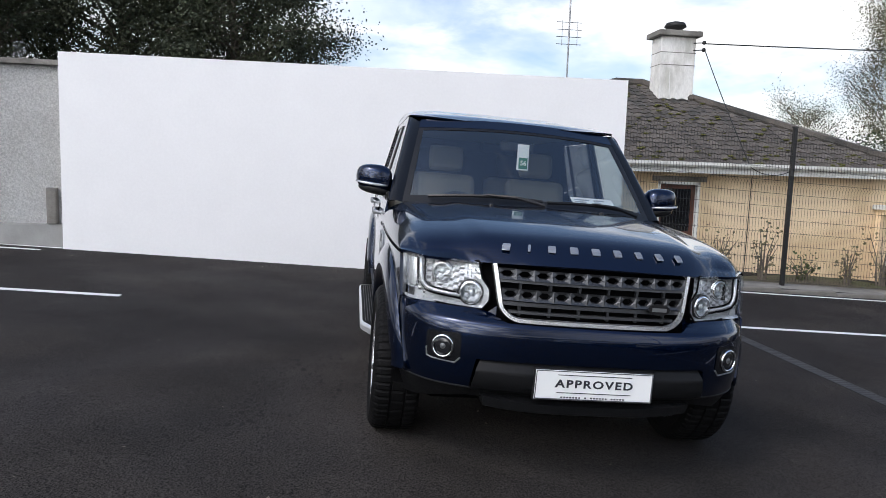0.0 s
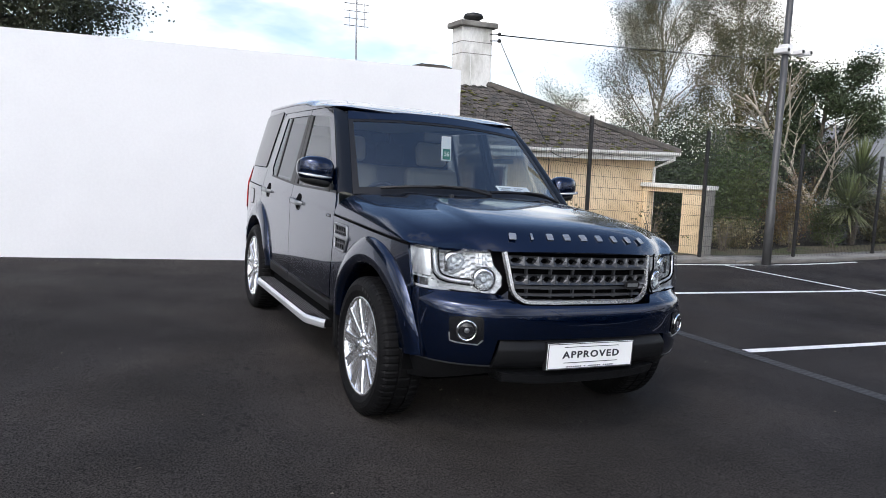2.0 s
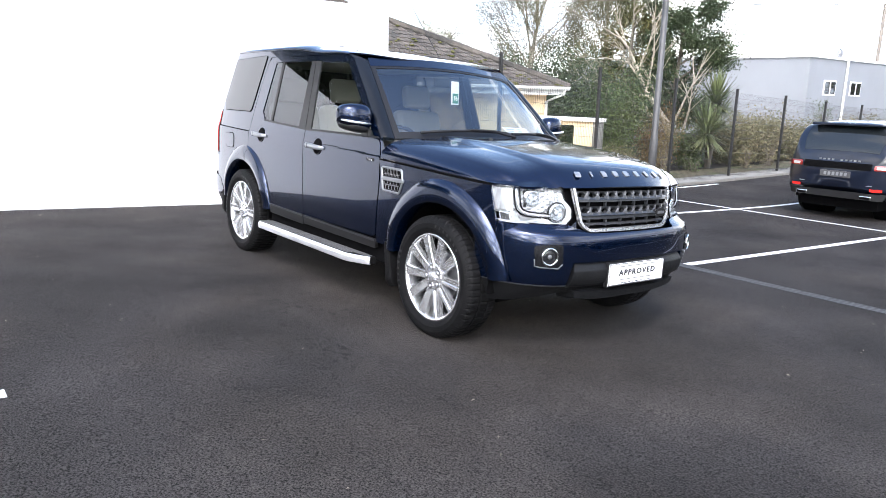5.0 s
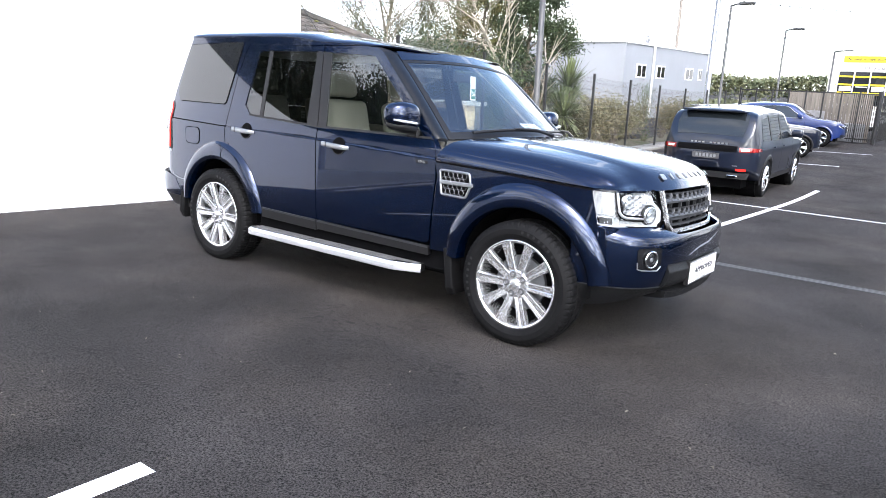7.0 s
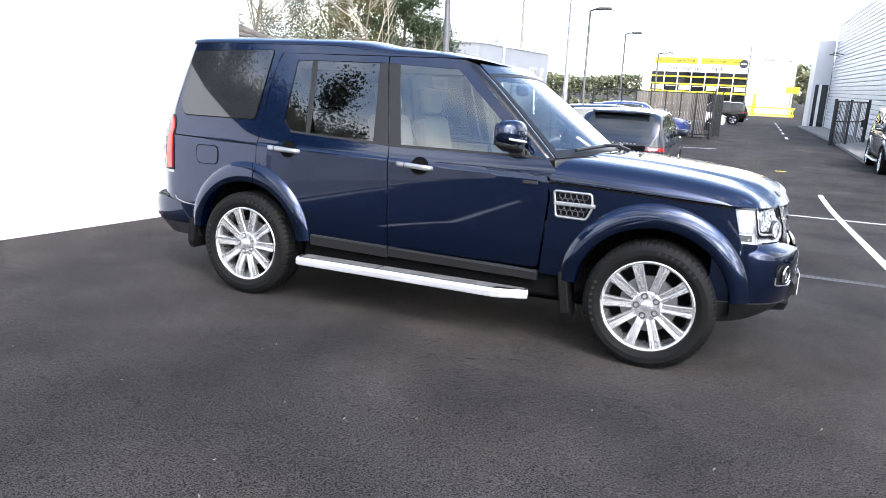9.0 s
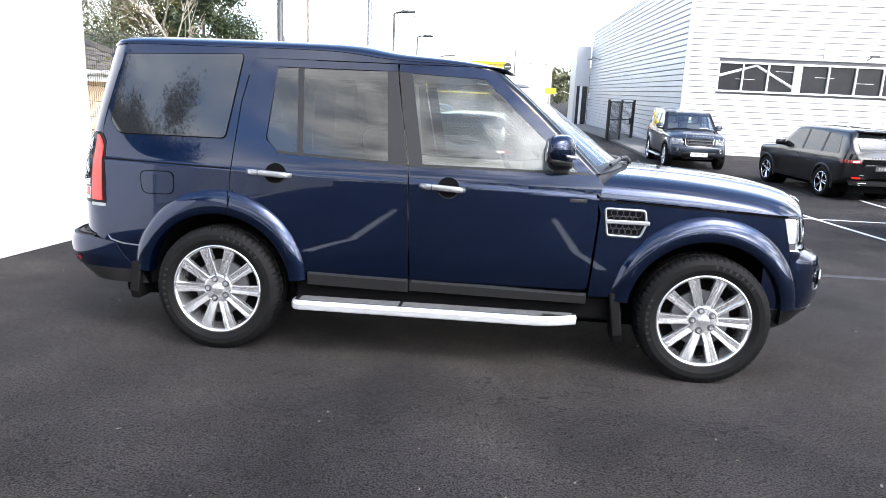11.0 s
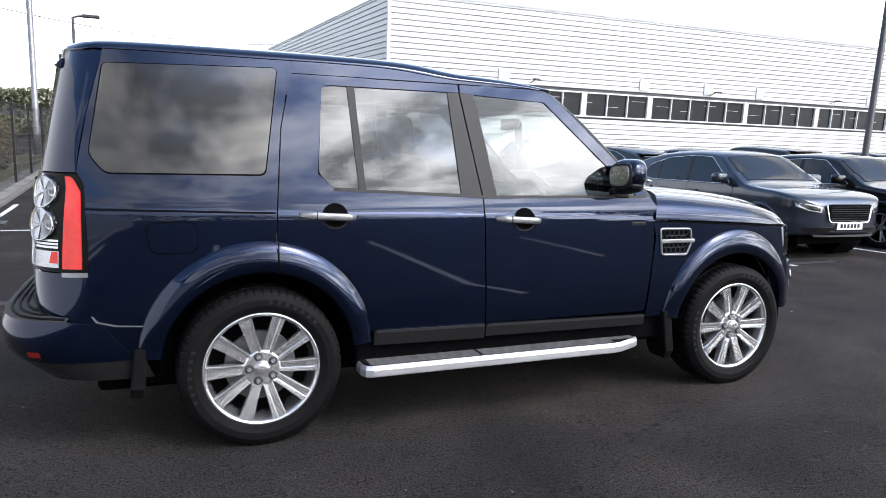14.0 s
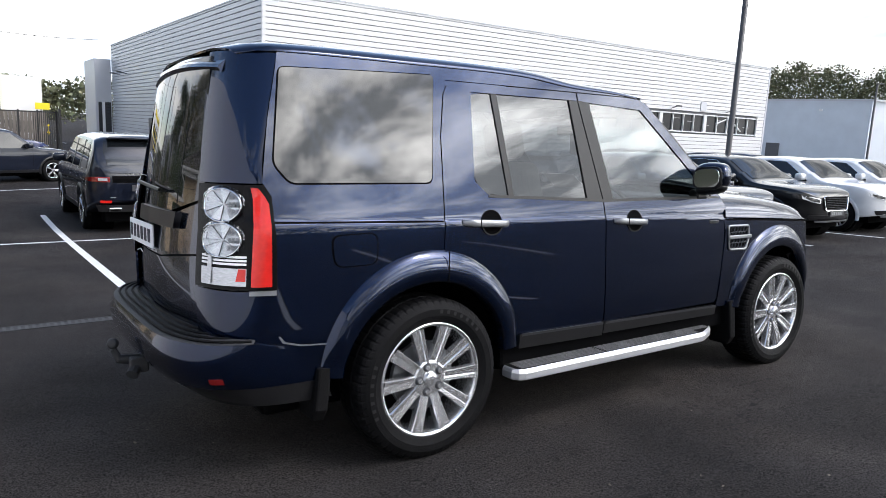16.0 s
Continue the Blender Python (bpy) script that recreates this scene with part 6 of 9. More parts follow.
    for sg in (-1, 1):
        bm = bx(-2.05, 0.72, min(sg * 0.76, sg * 0.79), max(sg * 0.76, sg * 0.79), 0.99, 1.15, bevel=0.01)
        part("door_card", bm, M["doorcard"], car)
        for xs in (-0.2, -1.15):
            seat = new("seat")
            seat.parent = car
            seat["label"] = "grey beige leather seat with headrest"
            y = sg * 0.38
            # the rear bench sits clear of the wheel wells
            rear = xs < -1
            part("seat_base", bx(xs - 0.25, xs + 0.27, y - 0.25, y + 0.25, 0.86 if rear else 0.62, 0.96 if rear else 0.82, bevel=0.04, seg=3), M["leather"], seat)
            bm = bx(-0.07, 0.07, -0.25, 0.25, 0.12 if rear else 0.0, 0.62, bevel=0.06, seg=3)
            part("seat_back", bm, M["leather"], seat).matrix_basis = pose(xs - 0.25, y, 0.76, 0, -14, 0)
            bm = bx(-0.05, 0.05, -0.14, 0.14, 0.64, 0.84, bevel=0.04, seg=3)
            part("headrest", bm, M["leather"] if xs > -1 else M["dash"], seat).matrix_basis = pose(xs - 0.25, y, 0.76, 0, -12, 0)
    bm = bmesh.new()
    cs = Matrix.Translation((0.3, -0.38, 1.06)) @ pose(0, 0, 0, 0, 65, 0)
    tube(bm, [cs @ Vector((0.19 * math.cos(2 * math.pi * k / 28), 0.19 * math.sin(2 * math.pi * k / 28), 0)) for k in range(29)], 0.016, 8, caps=False)
    for a in (0, 120, 240):
        tube(bm, [cs @ Vector((0, 0, -0.01)), cs @ Vector((0.185 * math.cos(radians(a)), 0.185 * math.sin(radians(a)), 0))], [0.03, 0.016], 8)
    tube(bm, [cs @ Vector((0, 0, 0.01)), cs @ Vector((0, 0, -0.2))], [0.06, 0.04], 14)
    part("steering_wheel", bm, M["dash"], car, "black steering wheel", smooth=True)
    part("rear_view_mirror", bx(0.27, 0.3, -0.12, 0.12, 1.55, 1.62, bevel=0.015), M["dash"], car)
    # hanging tag and dealer's sheet
    tag = part("price_tag", bx(-0.002, 0.002, -0.043, 0.043, -0.075, 0.1, bevel=0.0015), M["paper"], car, "white hanging tag with a green 56 panel")
    tag.matrix_basis = pose(0.37, 0.03, 1.5, 0, -4, 8)
    part("tag_panel", bx(0.002, 0.004, -0.03, 0.034, -0.065, 0.01), M["green"], tag)
    text("56", 0.046, basis((0.0045, 0.003, -0.028), (0, 1, 0), (0, 0, 1)), M["paper"], tag, "tag_number", 0.0006, bold=0.001)
    sheet = part("dealer_sheet", bx(-0.1, 0.1, -0.15, 0.15, 0.0, 0.004), M["paper"], car, "white printed sheet on the dashboard")
    sheet.matrix_basis = pose(0.7, 0.47, 1.222, 0, 32, 8)
    bm = bmesh.new()
    for r in range(7):
        for c in range(2):
            box(bm, -0.08 + 0.024 * r, -0.068 + 0.024 * r, -0.13 + 0.14 * c, -0.02 + 0.14 * c - 0.03 * ((r * 7 + c) % 3), 0.004, 0.005)
    part("sheet_print", bm, M["satinsilver"], sheet)

    # wheels
    for nm, x, sg in (("wheel", WHEEL_F, -1), ("wheel", WHEEL_R, -1), ("wheel", WHEEL_F, 1), ("wheel", WHEEL_R, 1)):
        wheel(nm, car, pose(x, sg * 0.945, HUB), sg, M["silver"])
    return car


hero = build_hero(M["paint"], "dark blue metallic five-door off-road estate car, parked on asphalt", LOT @ Matrix.Translation((0, -0.02, 0)) @ Matrix.Diagonal((1, 0.978, 1, 1)))


# ---- bungalow beyond the fence ----
HX, EAVE, HY0, HY1 = -7.27, 1.63, -1.4, 9.2
house = thing("bungalow", "cream rendered bungalow with a mossy hipped tile roof", "house")
DOOR_Y0, DOOR_Y1, DOOR_T = 4.48, 5.3, 1.34
for y0, y1, z0, z1 in ((HY0, DOOR_Y0, -1.2, EAVE - 0.12), (DOOR_Y0, DOOR_Y1, DOOR_T, EAVE - 0.12), (DOOR_Y1, HY1, -1.2, EAVE - 0.12)):
    part("wall", bx(HX - 0.3, HX, y0, y1, z0, z1), M["cream"], house)
part("wall", bx(HX - 5.6, HX - 0.3, HY1 - 0.3, HY1, -1.2, EAVE - 0.12), M["cream"], house)
part("wall", bx(HX - 5.6, HX - 0.3, HY0, HY0 + 0.3, -1.2, EAVE - 0.12), M["cream"], house)
part("wall", bx(HX - 5.9, HX - 5.6, HY0, HY1, -1.2, EAVE - 0.12), M["cream"], house)
door = part("door", bx(HX - 0.14, HX - 0.09, DOOR_Y0 + 0.05, DOOR_Y1 - 0.05, -0.75, DOOR_T - 0.05), M["browndoor"], house, "brown timber door with a glazed upper half")
part("door_pane", bx(HX - 0.092, HX - 0.085, DOOR_Y0 + 0.13, DOOR_Y1 - 0.13, 0.42, DOOR_T - 0.13), M["darkglass"], door)
bm = bmesh.new()
box(bm, HX - 0.12, HX + 0.006, DOOR_Y0, DOOR_Y0 + 0.05, -0.75, DOOR_T)
box(bm, HX - 0.12, HX + 0.006, DOOR_Y1 - 0.05, DOOR_Y1, -0.75, DOOR_T)
box(bm, HX - 0.12, HX + 0.006, DOOR_Y0, DOOR_Y1, DOOR_T - 0.05, DOOR_T)
part("door_frame", bm, M["gutter"], house)
part("lintel", bx(HX - 0.02, HX + 0.02, DOOR_Y0 - 0.12, DOOR_Y1 + 0.12, DOOR_T + 0.005, DOOR_T + 0.1, bevel=0.008), M["kerb"], house)
part("soffit", bx(HX - 0.02, HX + 0.32, HY0 - 0.3, HY1 + 0.3, EAVE - 0.12, EAVE - 0.09), M["gutter"], house)
part("fascia", bx(HX + 0.3, HX + 0.325, HY0 - 0.3, HY1 + 0.3, EAVE - 0.125, EAVE + 0.03), M["gutter"], house, "white fascia board")
part("fascia", bx(HX - 6.2, HX + 0.3, HY1 + 0.3, HY1 + 0.325, EAVE - 0.125, EAVE + 0.03), M["gutter"], house)
bm = bmesh.new()
prof = [(0.0, 0.05), (0.0, 0.0), (0.03, -0.035), (0.08, -0.035), (0.11, 0.0), (0.115, 0.05)]
rows = [[bm.verts.new((HX + 0.326 + a, y, EAVE + 0.02 + b)) for a, b in prof] for y in (HY0 - 0.3, 2.0, 5.0, HY1 + 0.34)]
for a, b in zip(rows, rows[1:]):
    for i in range(5):
        bm.faces.new((a[i], b[i], b[i + 1], a[i + 1]))
part("gutter", bm, M["gutter"], house, "white plastic gutter")
bm = bmesh.new()
tube(bm, [(HX + 0.38, HY1 + 0.2, EAVE), (HX + 0.36, HY1 + 0.2, EAVE - 0.1), (HX + 0.06, HY1 - 0.06, EAVE - 0.28), (HX + 0.06, HY1 - 0.06, -1.0)], 0.036, 8)
part("downpipe", bm, M["gutter"], house, "white plastic downpipe")

# hipped roof; front slope tile by tile
RX, RZ, RY0, RY1 = -10.27, 3.45, 4.7, 5.27
EX = HX + 0.36
cor = {"fl": (EX, HY0 - 0.36, EAVE + 0.03), "fr": (EX, HY1 + 0.36, EAVE + 0.03), "br": (2 * RX - EX, HY1 + 0.36, EAVE + 0.03), "bl": (2 * RX - EX, HY0 - 0.36, EAVE + 0.03), "r0": (RX, RY0, RZ), "r1": (RX, RY1, RZ)}
bm = bmesh.new()
v = {k: bm.verts.new(p) for k, p in cor.items()}
for f in (("fl", "fr", "r1", "r0"), ("fr", "br", "r1"), ("br", "bl", "r0", "r1"), ("bl", "fl", "r0")):
    bm.faces.new([v[k] for k in f])
bmesh.ops.recalc_face_normals(bm, faces=list(bm.faces))
roof_ob = part("roof", bm, M["rooftile"], house, "weathered grey-brown interlocking roof tiles with moss")


def tile_mesh(tw, tl):
    bm = bmesh.new()
    n = 8
    top = []
    for end, lift in ((0.0, 0.022), (tl * 1.12, 0.004)):
        row = []
        for k in range(n + 1):
            t = k / n
            row.append((t * tw * 1.02, end, lift + 0.024 * (0.5 - 0.5 * math.cos(2 * math.pi * t)) ** 0.8))
        top.append([bm.verts.new(p) for p in row])
    low = [bm.verts.new((p.co.x, p.co.y, p.co.z - 0.02)) for p in top[0]]
    for k in range(n):
        bm.faces.new((top[0][k], top[0][k + 1], top[1][k + 1], top[1][k]))
        bm.faces.new((low[k], low[k + 1], top[0][k + 1], top[0][k]))
    me = bpy.data.meshes.new("tile")
    bm.to_mesh(me)
    bm.free()
    me.materials.append(M["rooftile"])
    return me


TW, TL = 0.21, 0.195
tile = tile_mesh(TW, TL)


def tile_slope(a, b, c, d, keep, lim):
    """Lays tiles on the slope with eave a-b and top c-d (c over a). keep(p) marks those that stand singly."""
    a, b, c, d = map(Vector, (a, b, c, d))
    ex = (b - a).normalized()
    up = (c - a) - ex * (c - a).dot(ex)
    H = up.length
    ey = up.normalized()
    nrm = ex.cross(ey)
    L = (b - a).length
    c0, d0 = (c - a).dot(ex), (d - a).dot(ex)
    rest = bmesh.new()
    made = 0
    for r in range(int(H / TL)):
        t = r * TL
        lo, hi = c0 * t / H, L + (d0 - L) * t / H
        k0 = math.ceil(lo / TW - 0.3)
        while k0 * TW + TW * 0.7 < hi:
            o = a + ex * (k0 * TW) + ey * t + nrm * 0.004
            m = basis(o, ex, ey) @ pose(0, 0, 0, random.uniform(-0.7, 0.7), random.uniform(-0.8, 0.8), random.uniform(-0.6, 0.6))
            if keep(o) and made < lim:
                ob = new("tile", tile)
                ob.parent, ob.matrix_basis = roof_ob, m
                made += 1
            else:
                tmp = rest.verts
                vs = [tmp.new(m @ q.co) for q in tile.vertices]
                for p in tile.polygons:
                    rest.faces.new([vs[i] for i in p.vertices])
            k0 += 1
    if rest.verts:
        o = part("roof_tiles", rest, M["rooftile"], roof_ob)
        o["kind"] = "stuff"
    else:
        rest.free()


random.seed(5)
tile_slope(cor["fl"], cor["fr"], cor["r0"], cor["r1"], lambda p: p.y > 3.0, 260)
tile_slope(cor["fr"], cor["br"], cor["r1"], cor["r1"], lambda p: False, 0)
for p, q in ((cor["fr"], cor["r1"]), (cor["r1"], cor["r0"]), (cor["r0"], cor["fl"])):
    p, q = Vector(p), Vector(q)
    n = int((q - p).length / 0.4)
    for k in range(n):
        a, b = p.lerp(q, k / n), p.lerp(q, (k + 1.06) / n)
        bm = bmesh.new()
        tube(bm, [a + Vector((0, 0, 0.02)), b + Vector((0, 0, 0.035))], [0.115, 0.1], 8)
        part("ridge_cap", bm, M["rooftile"], roof_ob)
bm = bmesh.new()
for k in range(240):
    y, t = random.uniform(2.8, 9.6), random.random() ** 1.5
    lo_ = EX + (RX - EX) * t
    if y < HY1 + 0.3 + (RY1 - HY1 - 0.3) * t:
        s = random.uniform(0.015, 0.05)
        bmesh.ops.create_icosphere(bm, subdivisions=1, radius=s, matrix=Matrix.Translation((lo_, y, EAVE + 0.03 + (RZ - EAVE) * t + 0.045)) @ Matrix.Diagonal((1.4, 1.4, 0.5, 1)))
o = part("moss", bm, M["moss"], roof_ob, "clumps of dull green moss", smooth=True)
o["kind"] = "stuff"

# chimney
ch = thing("chimney", "tall stained white rendered chimney with a black cowl", "chimney", pose(-0.59, 0.08, 0.08))
bm = bx(-9.45, -8.95, 5.28, 6.06, 2.3, 4.32, bevel=0.015)
part("shaft", bm, M["chimney"], ch)
bm = bx(-9.55, -8.85, 5.18, 6.16, 4.32, 4.44, bevel=0.02)
part("cap", bm, M["concrete"], ch, "weathered concrete cap")
for z in (3.98, 3.72):
    part("band", bx(-9.455, -8.945, 5.275, 6.065, z, z + 0.015), M["concrete"], ch)
bm = bmesh.new()
tube(bm, [(-9.2, 5.68, 4.42), (-9.2, 5.68, 4.52), (-9.2, 5.68, 4.56), (-9.2, 5.68, 4.64), (-9.2, 5.68, 4.68)], [0.15, 0.16, 0.24, 0.2, 0.05], 18)
part("cowl", bm, M["black"], ch, "black chimney cowl", smooth=True)
for z in (4.05, 4.2):
    bm = bmesh.new()
    tube(bm, [(-8.95, 6.0, z), (-8.85, 6.16, z)], 0.012, 6)
    bmesh.ops.create_uvsphere(bm, u_segments=10, v_segments=8, radius=0.045, matrix=Matrix.Translation((-8.84, 6.18, z)))
    part("insulator", bm, M["black"], ch, "black cable insulator")
bm = bmesh.new()
tube(bm, [(-8.96, 5.5, 3.9), (-8.94, 5.52, 3.2), (-8.93, 5.6, 2.72)], 0.009, 5)
part("stack_cable", bm, M["gutter"], ch)


def cable(name, p, q, sag, r, label):
    bm = bmesh.new()
    p, q = Vector(p), Vector(q)
    tube(bm, [p.lerp(q, k / 24) - Vector((0, 0, 4 * sag * (k / 24) * (1 - k / 24))) for k in range(25)], r, 5)
    return tagged(finish(bm, name, M["black"]), label, "cable")


cable("overhead_cable", (-9.43, 6.28, 4.26), (-14.0, 46.0, 7.6), 0.5, 0.014, "black overhead service cable strung to the chimney")
cable("overhead_cable", (-14.0, 46.0, 7.6), (10.0, 70.0, 8.2), 0.9, 0.02, "black overhead cable sagging between far poles")
cable("service_cable", (-9.43, 6.28, 4.14), (EX + 0.05, 6.0, EAVE + 0.05), 0.05, 0.01, "thin cable from the chimney to the gutter")
cable("loop_cable", (EX + 0.06, 6.0, EAVE + 0.02), (EX + 0.1, 6.8, EAVE - 0.02), 0.12, 0.008, "thin cable looped under the gutter")
cable("wall_cable", (HX + 0.01, 6.3, EAVE - 0.15), (HX + 0.01, 6.28, -0.6), 0.0, 0.008, "thin dark cable clipped down the house wall")
cable("roof_cable", (-9.52, 5.68, 2.8), (EX - 0.1, 7.0, EAVE + 0.1), -0.04, 0.008, "thin cable lying down the roof slope")

# short garden wall with an open doorway, from the house's corner to the fence
lean = thing("garden_wall", "cream rendered garden wall with a pale capping and open doorway", "wall", pose(-7.2, 8.98, 0, 0, 0, 9))
part("wall_body", bx(1.0, 1.5, -0.11, 0.11, -1.0, 0.93), M["cream"], lean)
part("wall_body", bx(-0.05, 0.08, -0.11, 0.11, -1.0, 0.93), M["cream"], lean)
part("lintel", bx(0.081, 0.999, -0.11, 0.11, 0.84, 0.93), M["cream"], lean)
part("capping", bx(-0.08, 1.66, -0.17, 0.17, 0.932, 1.02, bevel=0.01), M["gutter"], lean)
part("end_post", bx(1.501, 1.62, -0.14, 0.14, -1.0, 0.93, bevel=0.01), M["concrete"], lean)

# aerial on a roof beyond the wall
aer = thing("tv_aerial", "thin rooftop television aerial on a mast", "aerial")
bm = bmesh.new()
tube(bm, [(-19.5, 6.3, 1.0), (-19.5, 6.3, 8.6)], 0.03, 8)
part("mast", bm, M["galv"], aer)
for z in (5.95, 6.2, 6.45, 6.7):
    bm = bmesh.new()
    tube(bm, [(-19.5, 5.85, z), (-19.5, 6.75, z)], 0.012, 5)
    part("element", bm, M["galv"], aer)
for y in (6.05, 6.6):
    bm = bmesh.new()
    tube(bm, [(-19.5, y, 5.9), (-19.5, y, 6.8)], 0.01, 5)
    part("boom", bm, M["galv"], aer)

# ---- lamp and camera poles ----


def pole(name, x, y, h, r0, r1, label, arm=0.0, head=True, mat_=None, yaw=0):
    t = thing(name, label, "pole", pose(x, y, gz(x, y), 0, 0, yaw))
    bm = bmesh.new()
    tube(bm, [(0, 0, -0.2), (0, 0, 1.1), (0, 0, 1.15), (0, 0, h)], [r0, r0, r0 * 0.8, r1], 12)
    part("shaft", bm, mat_ or M["polegrey"], t, smooth=True)
    part("base_plate", bx(-r0 * 2, r0 * 2, -r0 * 2, r0 * 2, 0.0, 0.03), mat_ or M["polegrey"], t)
    if arm:
        bm = bmesh.new()
        tube(bm, [(0, 0, h - 0.03), (arm * 0.5, 0, h + 0.03), (arm, 0, h + 0.04)], r1 * 0.8, 8)
        part("arm", bm, mat_ or M["polegrey"], t, smooth=True)
        if head:
            bm = bx(arm - 0.08, arm + 0.45, -0.12, 0.12, h + 0.0, h + 0.1, bevel=0.03)
            part("lamp_head", bm, M["polegrey"], t)
    return t


cctv = pole("camera_pole", -4.36, 9.5, 7.5, 0.085, 0.055, "tall grey steel pole carrying white security cameras")
bm = bx(-0.1, 0.1, -0.1, 0.1, 4.02, 4.2, bevel=0.02)
part("bracket_box", bm, M["plasticwhite"], cctv, "white junction box")
for dy, a in ((0.32, 20), (-0.3, 170), (0.1, 100)):
    bm = bmesh.new()
    tube(bm, [(0, 0, 4.12), (0.08, dy * 0.6, 4.1)], 0.025, 8)
    box(bm, 0.02, 0.3, dy - 0.05, dy + 0.05, 4.0, 4.1, bevel=0.02)
    o = part("security_camera", bm, M["plasticwhite"], cctv, "white bullet camera")
    part("camera_lens", bx(0.3, 0.305, dy - 0.03, dy + 0.03, 4.02, 4.08), M["black"], o)
pole("lamp_post", -4.17, 22.8, 4.9, 0.065, 0.04, "grey steel lamp post", arm=0.35)
pole("lamp_post", -6.0, 27.4, 10.5, 0.13, 0.1, "thick pale steel mast beside the yard", mat_=M["galv"])
pole("lamp_post", -4.8, 35.1, 4.95, 0.065, 0.04, "grey steel lamp post", arm=0.4)
pole("lamp_post", -5.0, 52.0, 5.0, 0.09, 0.06, "grey steel lamp post", arm=0.7)
pole("lamp_post", 1.2, 88.0, 8.5, 0.1, 0.06, "slim grey steel lamp post with a small top")
pole("lamp_post", -14.0, 46.0, 8.2, 0.12, 0.1, "dark service pole carrying cables", mat_=M["wood"])
pole("lamp_post", 14.9, 8.45, 9.5, 0.1, 0.065, "tall grey steel lamp post behind the parked cars")
pole("lamp_post", 62, 26, 7.5, 0.12, 0.08, "grey steel lamp post", arm=0.6)
pole("lamp_post", 78, 25, 7.5, 0.12, 0.08, "grey steel lamp post", arm=0.6)


# ---- white clad warehouse ----
wh = thing("warehouse", "large white horizontally clad warehouse with a window band", "building")
BASE, TOPZ, WXA, WXB, WY, WYB = -1.1, 6.66, 7.37, 44.0, 25.0, 58.0
bm = bx(WXA + 0.11, WXB, WY + 0.11, WYB, BASE - 0.2, TOPZ - 0.07)
part("core", bm, M["clad_seam"], wh)
WZ0, WZ1, WX0, WX1 = 2.06, 3.1, 8.66, 43.1
BH = 0.2325
z = BASE
while z < TOPZ - 0.02:
    zt = min(z + BH - 0.028, TOPZ)
    for xa, xb in (((WXA, WX0), (WX1, WXB)) if (z < WZ1 and zt > WZ0) else ((WXA, WXB),)):
        part("cladding_board", bx(xa, xb, WY, WY + 0.11, z, zt, bevel=0.008, seg=1), M["clad_white"], wh)
    # same boards on the side face, their shade put into a greyer colour
    part("cladding_board", bx(WXA, WXA + 0.11, WY + 0.12, WYB, z, zt, bevel=0.008, seg=1), M["clad_grey"], wh)
    z += BH
part("corner_trim", bx(WXA - 0.02, WXA + 0.12, WY - 0.02, WY + 0.12, BASE, TOPZ + 0.02), M["clad_white"], wh)
part("corner_trim", bx(WXB - 0.12, WXB + 0.03, WY - 0.02, WY + 0.12, BASE, TOPZ + 0.02), M["clad_grey"], wh)
part("roof_edge", bx(WXA - 0.03, WXB + 0.03, WY - 0.03, WYB, TOPZ, TOPZ + 0.06), M["clad_grey"], wh)
M["bandglass"] = mat("dusty dark window pane", (0.018, 0.019, 0.022), 0.25, spec=0.2, var=0.2, vscale=0.8)
win = part("window_band", bx(WX0, WX1, WY + 0.09, WY + 0.12, WZ0, WZ1), M["bandglass"], wh, "band of dark windows with white mullions")
part("window_sill", bx(WX0 - 0.06, WX1 + 0.06, WY - 0.04, WY + 0.09, WZ0 - 0.07, WZ0), M["clad_white"], win)
part("window_head", bx(WX0 - 0.06, WX1 + 0.06, WY - 0.04, WY + 0.09, WZ1, WZ1 + 0.07), M["clad_white"], win)
WIDE = [WX0 - 0.3, 11.62, 17.13, 21.0, 27.3, 32.55, 37.0, WX1]
for xa, xb in zip(WIDE, WIDE[1:]):
    if xa > WX0:
        part("pier", bx(xa, xa + 0.3, WY - 0.012, WY + 0.09, WZ0, WZ1), M["clad_white"], win)
    n = max(2, round((xb - xa - 0.3) / 1.1))
    for k in range(0 if xa > WX0 else 1, n):
        x = xa + 0.3 + (xb - xa - 0.3) * k / n
        if k:
            part("mullion", bx(x - 0.03, x + 0.03, WY - 0.012, WY + 0.09, WZ0, WZ1), M["clad_white"], win)
part("mullion", bx(WX0, WX0 + 0.06, WY - 0.012, WY + 0.09, WZ0, WZ1), M["clad_white"], win)
part("mullion", bx(WX1 - 0.06, WX1, WY - 0.012, WY + 0.09, WZ0, WZ1), M["clad_white"], win)
M["lit"] = mat("ceiling strip light seen through glass", (0.5, 0.5, 0.5), 0.6)
for k in range(22):
    x = 9.4 + 1.53 * k
    zl = 2.5 + 0.17 * ((k * 5) % 3)
    part("inner_strip", bx(x, x + 0.75, WY + 0.075, WY + 0.088, zl, zl + 0.02), M["lit"], win)
for x0 in (8.95, 38.6):
    bm = bmesh.new()
    tube(bm, [(x0 - 0.2, WY + 0.08, 2.62), (x0 + 1.2, WY + 0.08, 3.05), (x0 + 2.7, WY + 0.08, 2.24)], 0.055, 5)
    part("inner_brace", bm, M["clad_white"], win)
for x in (12.62, 20.4, 24.45, 28.0, 36.5):
    part("wall_vent", bx(x, x + 0.58, WY - 0.05, WY, 3.4, 3.95), M["clad_grey"], wh)
for x in (14.3, 24.9, 33.6, 39.3):
    bm = bmesh.new()
    tube(bm, [(x, WY, 3.4), (x, WY - 0.45, 3.53)], 0.022, 6)
    box(bm, x - 0.12, x + 0.12, WY - 0.7, WY - 0.4, 3.5, 3.57)
    part("flood_light", bm, M["polegrey"], wh)
